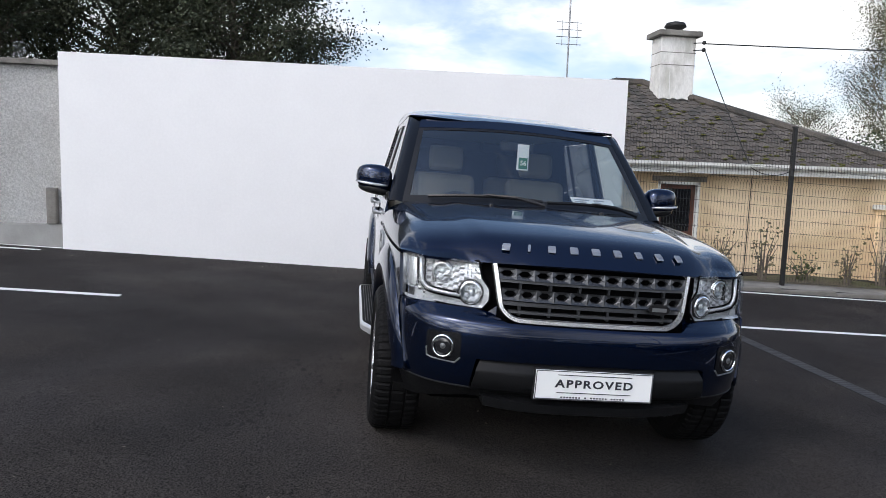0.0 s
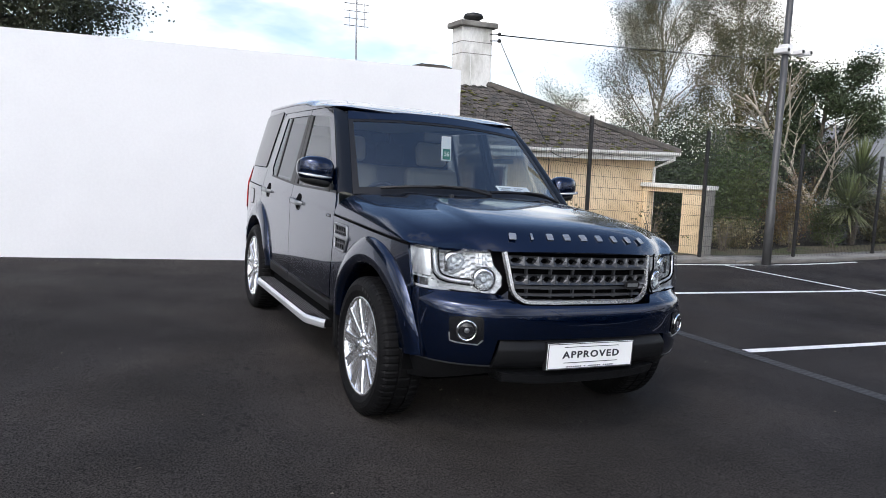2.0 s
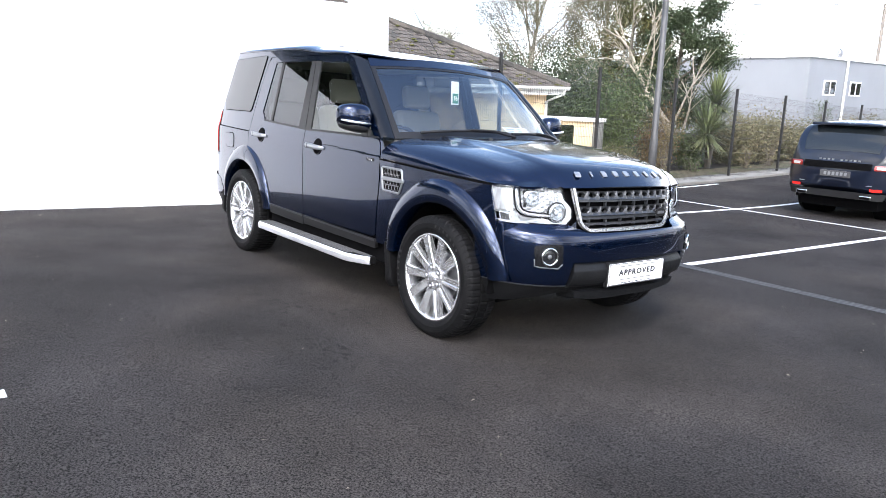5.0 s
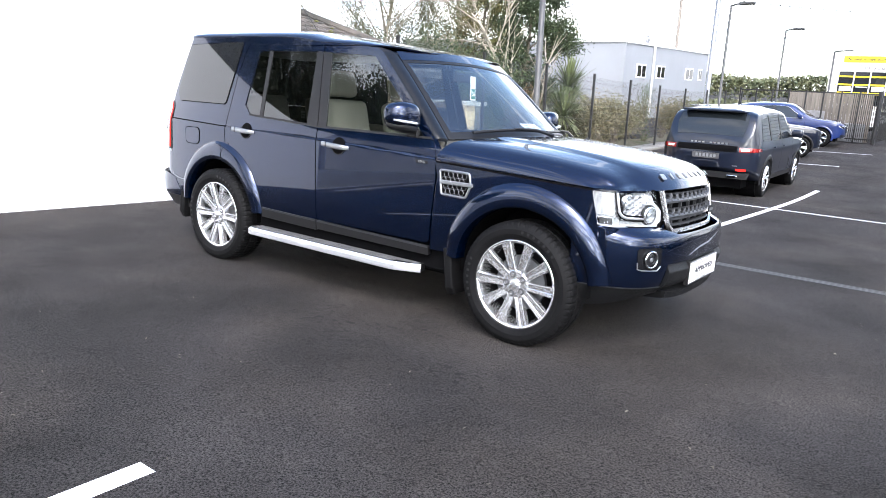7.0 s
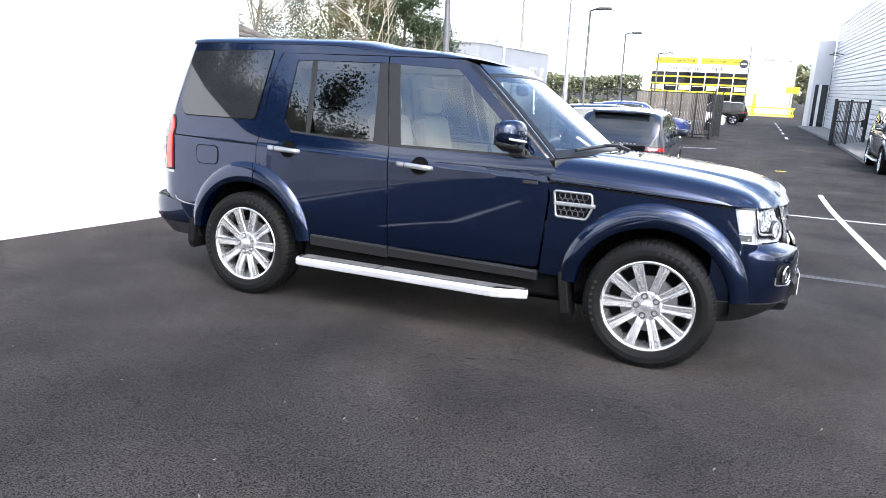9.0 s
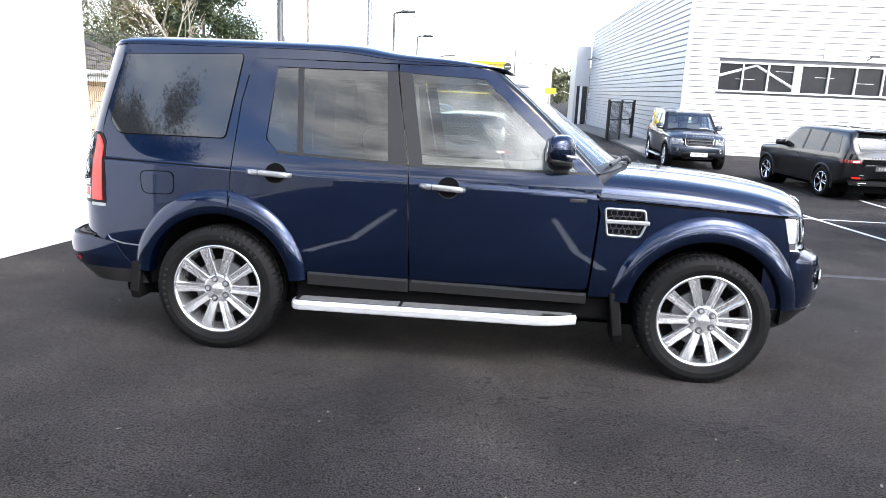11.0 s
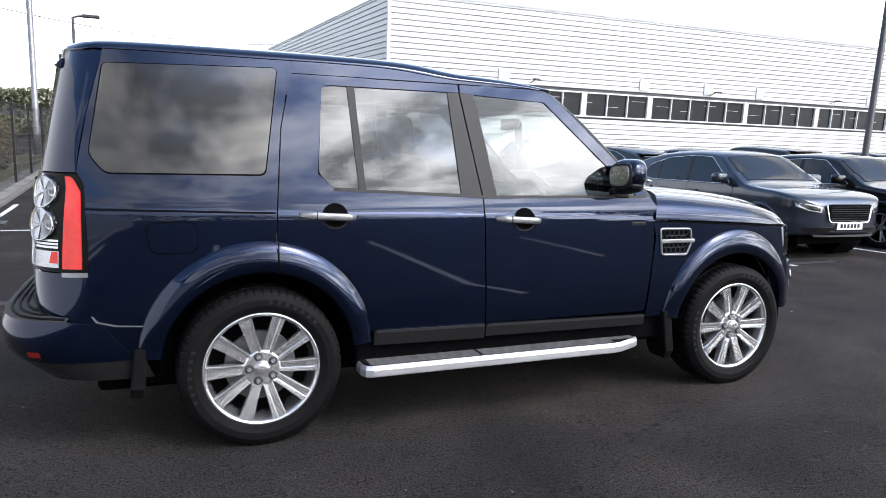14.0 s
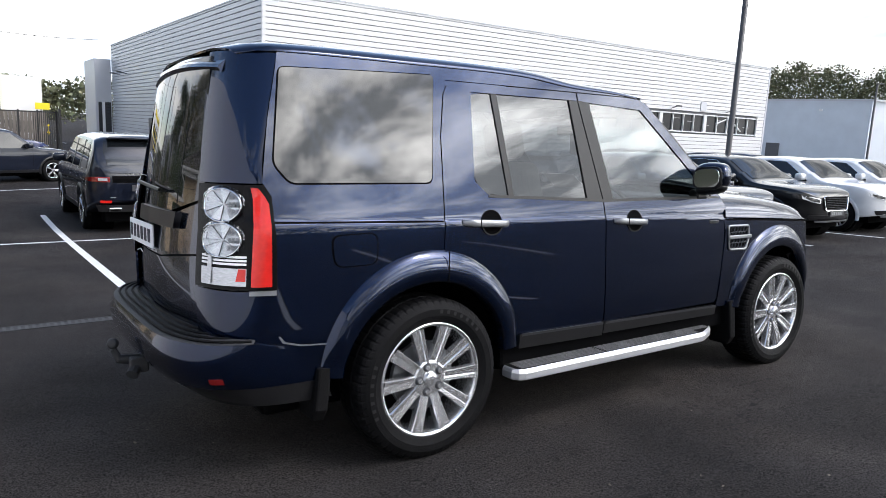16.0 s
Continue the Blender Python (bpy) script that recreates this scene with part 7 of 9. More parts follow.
for y, z0 in ((52, 4.3), (54.5, 4.3)):
    bm = bmesh.new()
    tube(bm, [(WXA, y, z0), (WXA - 0.45, y, z0 + 0.1)], 0.025, 6)
    box(bm, WXA - 0.7, WXA - 0.4, y - 0.12, y + 0.12, z0 + 0.06, z0 + 0.14)
    part("flood_light", bm, M["polegrey"], wh)
for y in (39.5, 44.5):
    part("side_door", bx(WXA - 0.03, WXA, y, y + 1.0, BASE, 1.3), M["clad_seam"], wh, "grey steel side door")
part("entrance_block", bx(6.15, 7.33, WYB, WYB + 5, BASE - 0.4, 5.6, bevel=0.03), M["clad_grey"], wh, "pale grey entrance block")
part("entrance_opening", bx(6.35, 7.25, WYB - 0.04, WYB, BASE - 0.4, 2.3), M["darkglass"], wh)
part("entrance_pillar", bx(6.6, 6.8, WYB - 0.1, WYB - 0.04, BASE - 0.4, 2.3), M["clad_white"], wh)
bm = bmesh.new()
rows = []
for k in range(14):
    y = 21.5 + 2.8 * k
    rows.append([bm.verts.new(p) for p in ((5.55, y, gz(0, y) - 0.1), (5.55, y, gz(0, y) + 0.1), (5.68, y, gz(0, y) + 0.11), (WXA, y, gz(0, y) + 0.12))])
for a, b in zip(rows, rows[1:]):
    for i in range(3):
        bm.faces.new((a[i], b[i], b[i + 1], a[i + 1]))
bm.faces.new(rows[0])
bmesh.ops.recalc_face_normals(bm, faces=list(bm.faces))
part("pavement_strip", bm, M["kerb"], wh, "raised concrete path along the wall")

# blue grey shed far to the side
far = thing("far_shed", "plain blue grey clad shed in the distance", "building")
SHED = [(101.0, 76.0), (105.4, 45.9), (150.0, 38.0), (150.0, 84.0)]
bm = bmesh.new()
prism(bm, SHED, "z", -1.0, 8.15)
part("shed_wall", bm, M["bluegrey"], far)
bm = bmesh.new()
prism(bm, [(100.8, 76.2), (105.2, 45.6), (150.2, 37.7), (150.2, 84.2)], "z", 8.15, 8.4)
part("shed_trim", bm, M["clad_grey"], far)
part("shed_door", bx(103.2, 103.75, 58.0, 60.0, -1.0, 1.6), M["clad_seam"], far)
for k in range(5):
    part("wall_lamp", bx(104.0 - 0.15 * k, 104.3 - 0.15 * k, 52.5 + 5 * k - 0.2, 52.5 + 5 * k + 0.2, 6.6, 6.9), M["plasticwhite"], far)

# ---- grey office building ----
grey = thing("grey_building", "pale grey two-storey clad building with small white windows", "building")
A, B, C = Vector((-13.65, 36.4, 0)), Vector((-13.8, 53.0, 0)), Vector((-30, 35.4, 0))
bm = bmesh.new()
prism(bm, [(A.x, A.y), (B.x, B.y), (-30, 53), (C.x, C.y)], "z", -1.0, 3.8)
part("wall", bm, M["palegrey"], grey)
bm = bmesh.new()
prism(bm, [(A.x + 0.08, A.y - 0.08), (B.x + 0.08, B.y + 0.08), (-30.1, 53.1), (C.x - 0.1, C.y - 0.08)], "z", 3.8, 3.92)
part("roof_edge", bm, M["clad_white"], grey)
d = (B - A).normalized()
for t, w_, z0, z1 in ((1.9, 0.75, 1.8, 2.65), (5.4, 0.75, 1.8, 2.65), (11.3, 0.85, 1.8, 2.65), (14.4, 0.4, 1.8, 2.65)):
    p = A + d * t
    q = A + d * (t + w_ * 2.0)
    bm = bmesh.new()
    prism(bm, [(p.x + 0.06, p.y), (q.x + 0.06, q.y), (q.x - 0.1, q.y), (p.x - 0.1, p.y)], "z", z0, z1)
    wn_ = part("window", bm, M["plasticwhite"], grey, "white framed window")
    for j in (0, 1):
        pa = A + d * (t + w_ * (0.12 + j))
        pb = A + d * (t + w_ * (0.9 + j))
        bm = bmesh.new()
        prism(bm, [(pa.x + 0.07, pa.y), (pb.x + 0.07, pb.y), (pb.x, pb.y), (pa.x, pa.y)], "z", z0 + 0.09, z1 - 0.09)
        part("pane", bm, M["darkglass"], wn_)
p = A + d * 4.55
bm = bmesh.new()
tube(bm, [(p.x + 0.1, p.y, -0.9), (p.x + 0.1, p.y, 3.85)], 0.07, 8)
part("downpipe", bm, M["plasticwhite"], grey)
bm = bmesh.new()
bmesh.ops.create_uvsphere(bm, u_segments=14, v_segments=8, radius=0.27, matrix=Matrix.Translation((-14.4, 41.6, 4.25)) @ Matrix.Diagonal((0.5, 1, 1, 1)))
part("roof_dish", bm, M["galv"], grey, smooth=True)

# ---- yellow and white storage building ----
st = thing("storage_building", "white and yellow storage building with a glazed front", "building")
SY, SX0, SX1, SB, STP = 110.0, -13.9, 2.7, -2.1, 6.5
part("wall", bx(SX0, SX1, SY, SY + 20, SB, STP), M["paleyellow"], st)
part("side_wall", bx(SX1, 7.45, SY + 1.5, SY + 20, SB, 5.9), M["plasticwhite"], st)
for xa, xb in ((SX0 + 1.6, SX0 + 7.8), (SX1 - 8.3, SX1 - 2.6)):
    part("sign_band", bx(xa, xb, SY - 0.15, SY, 5.2, 6.05), M["yellow"], st, "yellow sign band")
part("slogan_board", bx(SX0 + 1.2, SX1 - 1.4, SY - 0.12, SY, 4.0, 5.15), M["plasticwhite"], st)
fx_ = (1, 0, 0)
text("Personal Storage Solutions", 0.5, basis((SX0 + 4.7, SY - 0.16, 5.62), fx_, (0, 0, 1)), M["ink"], st, "sign_words", 0.01, bold=0.012)
text("Business Storage Solutions", 0.5, basis((SX1 - 5.45, SY - 0.16, 5.62), fx_, (0, 0, 1)), M["ink"], st, "sign_words", 0.01, bold=0.012)
text("Get your space back!", 0.82, basis(((SX0 + SX1) / 2 - 0.6, SY - 0.14, 4.55), fx_, (0, 0, 1)), M["ink"], st, "slogan", 0.01, bold=0.01, space=1.15)
bm = bmesh.new()
tube(bm, [(0.33, SY - 0.24, 5.35), (0.33, SY - 0.16, 5.35)], 0.62, 20)
part("round_sign", bm, M["ink"], st, "round black sign")
part("sign_bar", bx(-0.1, 0.76, SY - 0.26, SY - 0.242, 5.28, 5.42), M["plasticwhite"], st)
part("glazing", bx(SX0 + 1.2, SX1 - 1.6, SY - 0.06, SY, -0.6, 3.95), M["darkglass"], st)
for z, h in ((0.9, 0.3), (2.1, 0.22), (3.2, 0.2)):
    part("yellow_rail", bx(SX0 + 1.0, SX1 - 1.4, SY - 0.18, SY - 0.06, z, z + h), M["yellow"], st)
for k in range(8):
    x = SX0 + 1.2 + (SX1 - SX0 - 2.8) * k / 7
    part("glazing_bar", bx(x - 0.08, x + 0.08, SY - 0.22, SY - 0.06, -0.6, 4.0), M["plasticwhite"], st)
for k in range(7):
    x = SX0 + 1.5 + (SX1 - SX0 - 2.8) * k / 7
    part("inner_blind", bx(x, x + 1.5, SY - 0.075, SY - 0.062, 1.35 + 0.5 * (k % 2), 2.0), M["clad_grey"], st)
part("yellow_post", bx(SX1 - 0.5, SX1 - 0.1, SY - 0.2, SY, SB, 1.2), M["yellow"], st)
for k in range(34):
    part("barrier_bar", bx(-0.4 + 0.24 * k, -0.3 + 0.24 * k, SY - 3.2, SY - 3.1, SB + 0.1, -0.55), M["yellow"], st)
for z in (-1.7, -0.75):
    part("barrier_rail", bx(-0.4, 7.8, SY - 3.1, SY - 3.0, z, z + 0.2), M["yellow"], st)
part("yellow_sign", bx(6.4, 8.15, SY - 0.4, SY - 0.2, 1.45, 2.35), M["yellow"], st, "yellow projecting sign")
part("sign_post", bx(7.0, 7.2, SY - 0.35, SY - 0.25, SB, 1.45), M["galv"], st)

# ---- bin store with bar fence ----
bs = thing("bin_store", "weathered timber bin store behind a black bar fence", "enclosure")
BY, BZ = 28.9, -0.54
bm = bmesh.new()
for k in range(24):
    x = -3.2 + 0.135 * k
    part("plank", bx(x, x + 0.128, BY + 1.0, BY + 1.03, BZ, BZ + 1.95), M["wood"], bs)
part("store_door", bx(-2.7, -1.7, BY + 0.93, BY + 0.98, BZ, BZ + 1.2), M["galv"], bs)
part("store_box", bx(-1.0, -0.1, BY + 0.6, BY + 0.95, BZ, BZ + 0.75, bevel=0.03), M["galv"], bs)
for x in [-5.0 + 0.66 * k for k in range(9)]:
    part("bar_post", bx(x - 0.03, x + 0.03, BY - 0.03, BY + 0.03, BZ, BZ + 2.05), M["fence"], bs)
for z in (0.15, 1.95):
    part("rail", bx(-5.0, 0.35, BY - 0.02, BY + 0.02, BZ + z, BZ + z + 0.05), M["fence"], bs)
for k in range(14):
    x = -0.55 + 0.07 * k
    part("gate_bar", bx(x - 0.012, x + 0.012, BY - 0.3, BY - 0.27, BZ + 0.1, BZ + 1.95), M["fence"], bs)
part("gate_frame", bx(0.34, 0.42, BY - 0.35, BY + 0.05, BZ, BZ + 2.1), M["fence"], bs)
part("gate_frame", bx(0.6, 0.68, BY + 2.1, BY + 2.2, BZ, BZ + 2.1), M["fence"], bs)
for k in range(18):
    f_ = (k + 0.5) / 18
    part("gate_bar", bx(0.38 + 0.24 * f_, 0.4 + 0.24 * f_, BY + 2.1 * f_, BY + 2.1 * f_ + 0.02, BZ + 0.1, BZ + 1.95), M["fence"], bs)

# mesh gate by the warehouse
mg = thing("metal_gate", "black steel mesh gate standing open beside the warehouse", "gate")
mg.matrix_basis = pose(5.28, 30.5, gz(0, 30.5), 0, 0, 50)
for x in (0.0, 2.35):
    part("gate_post", bx(x - 0.045, x + 0.045, -0.045, 0.045, -0.1, 2.0, bevel=0.006, seg=1), M["fence"], mg)
for x in (0.09, 2.2):
    part("gate_stile", bx(x, x + 0.06, -0.025, 0.025, 0.06, 1.92), M["fence"], mg)
for z in (0.06, 1.0, 1.87):
    part("gate_rail", bx(0.151, 2.199, -0.022, 0.022, z, z + 0.05), M["fence"], mg)
for k in range(19):
    x = 0.2 + 0.105 * k
    part("gate_bar", bx(x, x + 0.012, -0.006, 0.006, 0.11, 1.87), M["fence"], mg)
part("lock_box", bx(2.0, 2.14, -0.05, 0.03, 0.8, 1.12, bevel=0.008), M["fence"], mg)
part("side_post", bx(-0.04, 0.04, -0.75, -0.67, -0.1, 2.0, bevel=0.006, seg=1), M["fence"], mg)
for k in range(9):
    part("gate_bar", bx(-0.006, 0.006, -0.6 + 0.06 * k, -0.588 + 0.06 * k, 0.08, 1.9), M["fence"], mg)


# ---- parked cars ----
M["p_black"] = mat("black car paint", (0.004, 0.0042, 0.005), 0.3, coat=1.0, var=0.1, spec=0.15)
M["p_grey"] = mat("dark grey metallic car paint", (0.03, 0.04, 0.06), 0.3, metal=0.6, coat=1.0, var=0.06)
M["p_white"] = mat("white car paint", (0.75, 0.76, 0.77), 0.3, coat=1.0, var=0.03)
M["p_blue"] = mat("bright blue car paint", (0.007, 0.02, 0.1), 0.3, coat=1.0, var=0.06)
M["p_navy"] = mat("blue black car paint", (0.005, 0.008, 0.018), 0.3, coat=1.0, var=0.1, spec=0.15)
M["rim_dark"] = mat("grey alloy", (0.3, 0.31, 0.32), 0.35, metal=0.8)
M["platedark"] = mat("dark grey number plate", (0.06, 0.06, 0.065), 0.5)
M["taildark"] = mat("smoked red lamp lens", (0.2, 0.008, 0.008), 0.12, coat=0.6)
M["carglass"] = mat("dark car window", (0.014, 0.017, 0.02), 0.03, spec=0.6)

STYLE = {
    # length, wheelbase, half width, front end, belt, tumble, wheel radius, profile of the top line
    "crossover": dict(L=4.73, wb=2.87, w=0.955, xf=2.28, belt=1.06, tum=0.36, wr=0.365,
                      top=[(-2.45, 0.98), (-2.38, 1.1), (-2.1, 1.36), (-1.85, 1.5), (-1.2, 1.62), (-0.4, 1.655), (0.1, 1.63), (0.35, 1.57), (0.95, 1.17), (1.2, 1.1), (1.8, 1.04), (2.1, 0.96), (2.22, 0.87), (2.28, 0.74)],
                      ws=(0.36, 0.95), rw=(-2.3, -1.9), win=[(-1.72, 1.12), (-1.5, 1.36), (-1.0, 1.5), (-0.3, 1.545), (0.12, 1.52), (0.72, 1.1), (0.7, 1.08), (-1.3, 1.08)]),
    "boxy": dict(L=4.85, wb=2.92, w=0.96, xf=2.3, belt=1.13, tum=0.27, wr=0.385,
                 top=[(-2.55, 0.98), (-2.5, 1.12), (-2.38, 1.42), (-2.22, 1.68), (-2.05, 1.76), (-1.2, 1.8), (-0.4, 1.81), (0.05, 1.785), (0.3, 1.72), (0.92, 1.24), (1.15, 1.19), (1.8, 1.13), (2.12, 1.05), (2.24, 0.95), (2.3, 0.78)],
                 ws=(0.3, 0.92), rw=(-2.45, -2.2), win=[(-2.02, 1.19), (-1.9, 1.58), (-1.0, 1.66), (-0.2, 1.675), (0.12, 1.65), (0.7, 1.19), (0.68, 1.16), (-2.0, 1.16)]),
}


def parked_car(name, label, m, paint, style, face="grille", plate_bars=True, rim=None, group="parked cars", roof_spoiler=True):
    S = STYLE[style]
    car = thing(name, label, "car", m, group)
    W_, xf, belt, tum, top = S["w"], S["xf"], S["belt"], S["tum"], S["top"]
    xr = top[0][0]
    ax = S["wb"] / 2
    xa = (ax + 0.0, -ax + 0.0)
    wr = S["wr"]

    def wid(x):
        d = max(0.0, (x - (xf - 0.62)) / 0.62)
        e = max(0.0, ((xr + 0.5) - x) / 0.5)
        return W_ * math.sqrt(max(0.02, 1 - 0.86 * min(1, d) ** 3.4)) * math.sqrt(max(0.02, 1 - 0.7 * min(1, e) ** 4))

    def sy(x, z):
        y = wid(x)
        y -= 0.05 * ((belt - 0.3 - z) / 0.5) ** 2 if z < belt - 0.3 else 0.03 * ((z - belt + 0.3) / 0.3) ** 2 if z < belt else 0.03 + tum * (z - belt)
        if z < belt:
            zc = 0.62 + 0.06 * (x / 2.4)
            y -= 0.012 * math.exp(-((z - zc) / 0.07) ** 2)
        return max(y, 0.05)

    def topline(x):
        return lerp_table(top, x)

    def cap(x):
        zt = topline(x)
        return max(0.5, zt - (0.1 if zt > belt + 0.25 else 0.045))

    def over(q, x):
        """A point on the upper skin: q from -1 to 1 across."""
        zc, zt = cap(x), topline(x)
        y = sy(x, zc)
        a = min(abs(q), 1.0)
        return (x, math.copysign(y * a, q), zc + (zt - zc) * (1 - a**3) ** 0.6)

    bm = bmesh.new()
    n = 96
    rows = []
    for k in range(n + 1):
        x = xr + (xf - xr) * k / n
        zc = cap(x)
        zb = 0.34 + (0.2 if x < 0 else 0.08) * max(0, (abs(x) - 1.85) / 0.5)
        zs = [zb + (zc - zb) * t for t in (0, 0.08, 0.2, 0.32, 0.44, 0.56, 0.68, 0.8, 0.9, 1.0)]
        left = [(x, sy(x, z), z) for z in zs] + [over(math.sin(math.pi / 2 * t), x) for t in (0.92, 0.8, 0.62, 0.4, 0.2, 0)]
        ring = [(x, 0, zb)] + left + [(p[0], -p[1], p[2]) for p in left[-2::-1]]
        rows.append([bm.verts.new(p) for p in ring])
    arch_r = wr + 0.06
    for a, b in zip(rows, rows[1:]):
        cx = (a[0].co.x + b[0].co.x) / 2
        for i in range(len(a)):
            j = (i + 1) % len(a)
            zc = (a[i].co.z + a[j].co.z) / 2
            if zc < 1.0 and any((cx - c) ** 2 + (zc - wr) ** 2 < arch_r**2 for c in xa):
                continue
            bm.faces.new((a[i], b[i], b[j], a[j]))
    bm.faces.new(rows[0])
    bm.faces.new(rows[-1][::-1])
    bmesh.ops.recalc_face_normals(bm, faces=list(bm.faces))
    part("body", bm, paint, car, smooth=True)
    part("underbody", bx(xr + 0.25, xf - 0.3, -W_ + 0.28, W_ - 0.28, 0.22, 0.6), M["gap"], car)
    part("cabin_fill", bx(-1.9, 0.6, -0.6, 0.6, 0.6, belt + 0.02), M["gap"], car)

    def sp(sg, off):
        if sg < 0:
            return lambda u, v: (u, -sy(u, v) - off, v)
        return lambda u, v: (-u, sy(-u, v) + off, v)

    def sidep(nm, o, mt, off=0.004, sg=-1, step=0.12, depth=0.004, lb="", own=None):
        o = o if sg < 0 else [(-u, v) for u, v in o]
        return panel(nm, o, sp(sg, off), mt, own or car, step, depth, lb)
    for sg in (-1, 1):
        sidep("side_glass", rounded(S["win"], 0.04, 3), M["carglass"], 0.006, sg, lb="dark side windows")
        if style == "crossover":
            bm = bmesh.new()
            wo = rounded(S["win"], 0.04, 3)
            tube(bm, [(u, sg * (sy(u, v) + 0.01), v) for u, v in wo + wo[:1]], 0.008, 5, caps=False)
            part("window_trim", bm, M["chrome"], car, "bright chrome window trim", smooth=True)
        for xp in (-0.36, -1.2 if style == "crossover" else -1.28):
            zt = lerp_table(sorted(S["win"][:5]), xp)
            sidep("pillar", [(xp - 0.05, belt + 0.02), (xp + 0.04, belt + 0.02), (xp - 0.0, zt), (xp - 0.08, zt)], M["satin"], 0.011, sg)
        for xp in (-0.32, 0.82 if style == "crossover" else 0.78, -1.18):
            sidep("door_gap", [(xp, 0.45), (xp + 0.008, 0.45), (xp + 0.004, belt), (xp - 0.004, belt)], M["gap"], 0.0035, sg, depth=0)
        for xp in (-0.22, -1.08):
            sidep("handle", rounded([(xp, belt - 0.13), (xp + 0.2, belt - 0.135), (xp + 0.2, belt - 0.105), (xp, belt - 0.1)], 0.012), paint, 0.03, sg, depth=0.025)
        sidep("sill_trim", [(-ax + arch_r + 0.02, 0.34), (ax - arch_r - 0.02, 0.34), (ax - arch_r - 0.02, 0.44), (-ax + arch_r + 0.02, 0.44)], M["satin"], 0.012, sg, lb="black sill trim")
        for c in xa:
            bm = bmesh.new()
            rr = []
            for k in range(25):
                th = radians(-12 + 204 * k / 24)
                row = []
                for r, off in ((arch_r + 0.05, 0.002), (arch_r + 0.03, 0.018), (arch_r - 0.02, 0.022), (arch_r - 0.025, -0.08)):
                    x, z = c + r * math.cos(th), wr + r * math.sin(th)
                    row.append(bm.verts.new((x, sg * (sy(x, max(z, 0.4)) + off), z)))
                rr.append(row)
            for a, b in zip(rr, rr[1:]):
                for i in range(3):
                    bm.faces.new((a[i], a[i + 1], b[i + 1], b[i]))
            bmesh.ops.recalc_face_normals(bm, faces=list(bm.faces))
            part("wheel_arch", bm, paint if style == "crossover" else M["satin"], car, smooth=True)
            bm = bmesh.new()
            tube(bm, [(c, sg * (W_ - 0.12), wr), (c, sg * 0.45, wr)], arch_r - 0.02, 24)
            part("wheel_well", bm, M["gap"], car)
            w = copy_wheel(car, pose(c, sg * (W_ - 0.015), wr), sg, wr / 0.377, rim)
        # mirrors
        bm = bx(-0.09, 0.09, -0.12, 0.12, -0.08, 0.08, bevel=0.05, seg=3)
        o = part("door_mirror", bm, paint, car, smooth=True)
        o.matrix_basis = pose(0.62, sg * (W_ + 0.09), belt + 0.12)
        part("mirror_arm", bx(0.57, 0.67, min(sg * (W_ - 0.06), sg * (W_ + 0.02)), max(sg * (W_ - 0.06), sg * (W_ + 0.02)), belt + 0.03, belt + 0.08), M["satin"], car)
    # screens
    for nm, (x0, x1), lb, q0 in (("windscreen", S["ws"], "windscreen reflecting the sky", 0.86), ("rear_window", S["rw"], "dark rear window", 0.84)):
        o = [(-q0, x0), (q0, x0), (q0 * 0.97, x1), (-q0 * 0.97, x1)]
        panel(nm, o, lambda q, x: over(-q, x), M["carglass"], car, step=(0.12, 0.05), depth=0.004, label=lb, offset=0.008)
    # nose

    def nose(y):
        return xf - 0.62 + 0.62 * min(1, (max(0.0, 1 - (y / W_) ** 2) / 0.86) ** (1 / 3.4))

    def nf(off):
        return lambda y, z: (nose(y) + off - 0.05 * max(0, (z - 0.7) / 0.3) ** 2 - 0.05 * max(0, (0.5 - z) / 0.2), y, z)

    def tail(y):
        return xr + 0.5 - 0.5 * min(1, (max(0.0, 1 - (y / W_) ** 2) / 0.7) ** (1 / 4))

    zl = 0.78 if style == "crossover" else 0.86
    panel("front_grille", rounded([(-0.4, zl - 0.2), (0.4, zl - 0.2), (0.47, zl + 0.07), (-0.47, zl + 0.07)], 0.06), nf(0.012), M["gap"], car, step=0.08, depth=0.02, label="black mesh grille")
    bm = bmesh.new()
    ro = rounded([(-0.4, zl - 0.2), (0.4, zl - 0.2), (0.47, zl + 0.07), (-0.47, zl + 0.07)], 0.06)
    tube(bm, [nf(0.014)(y, z) for y, z in ro + ro[:1]], 0.012, 6, caps=False)
    part("grille_surround", bm, M["chrome"], car)
    bm = bmesh.new()
    for k in range(7):
        z = zl - 0.17 + 0.034 * k
        tube(bm, [nf(0.016)(-0.39 + 0.78 * j / 10, z) for j in range(11)], 0.004, 4)
    part("grille_bars", bm, M["satin"], car)
    panel("lower_intake", rounded([(-0.72, 0.4), (0.72, 0.4), (0.78, 0.5), (-0.78, 0.5)], 0.03), nf(0.012), M["satin"], car, step=0.1, depth=0.02, label="black lower intake")
    panel("chin_trim", [(-0.6, 0.355), (0.6, 0.355), (0.62, 0.385), (-0.62, 0.385)], nf(0.02), M["satinsilver"], car, step=0.1, depth=0.02)
    fpl = part("front_plate", bx(xf + 0.015, xf + 0.03, -0.26, 0.26, zl - 0.31, zl - 0.2), M["paper"] if paint is M["p_grey"] else M["platedark"], car, "number plate")
    for k in range(6):
        part("plate_bar", bx(xf + 0.03, xf + 0.032, -0.2 + 0.07 * k, -0.155 + 0.07 * k, zl - 0.285, zl - 0.225), M["ink"] if paint is M["p_grey"] else M["rim_dark"], fpl)
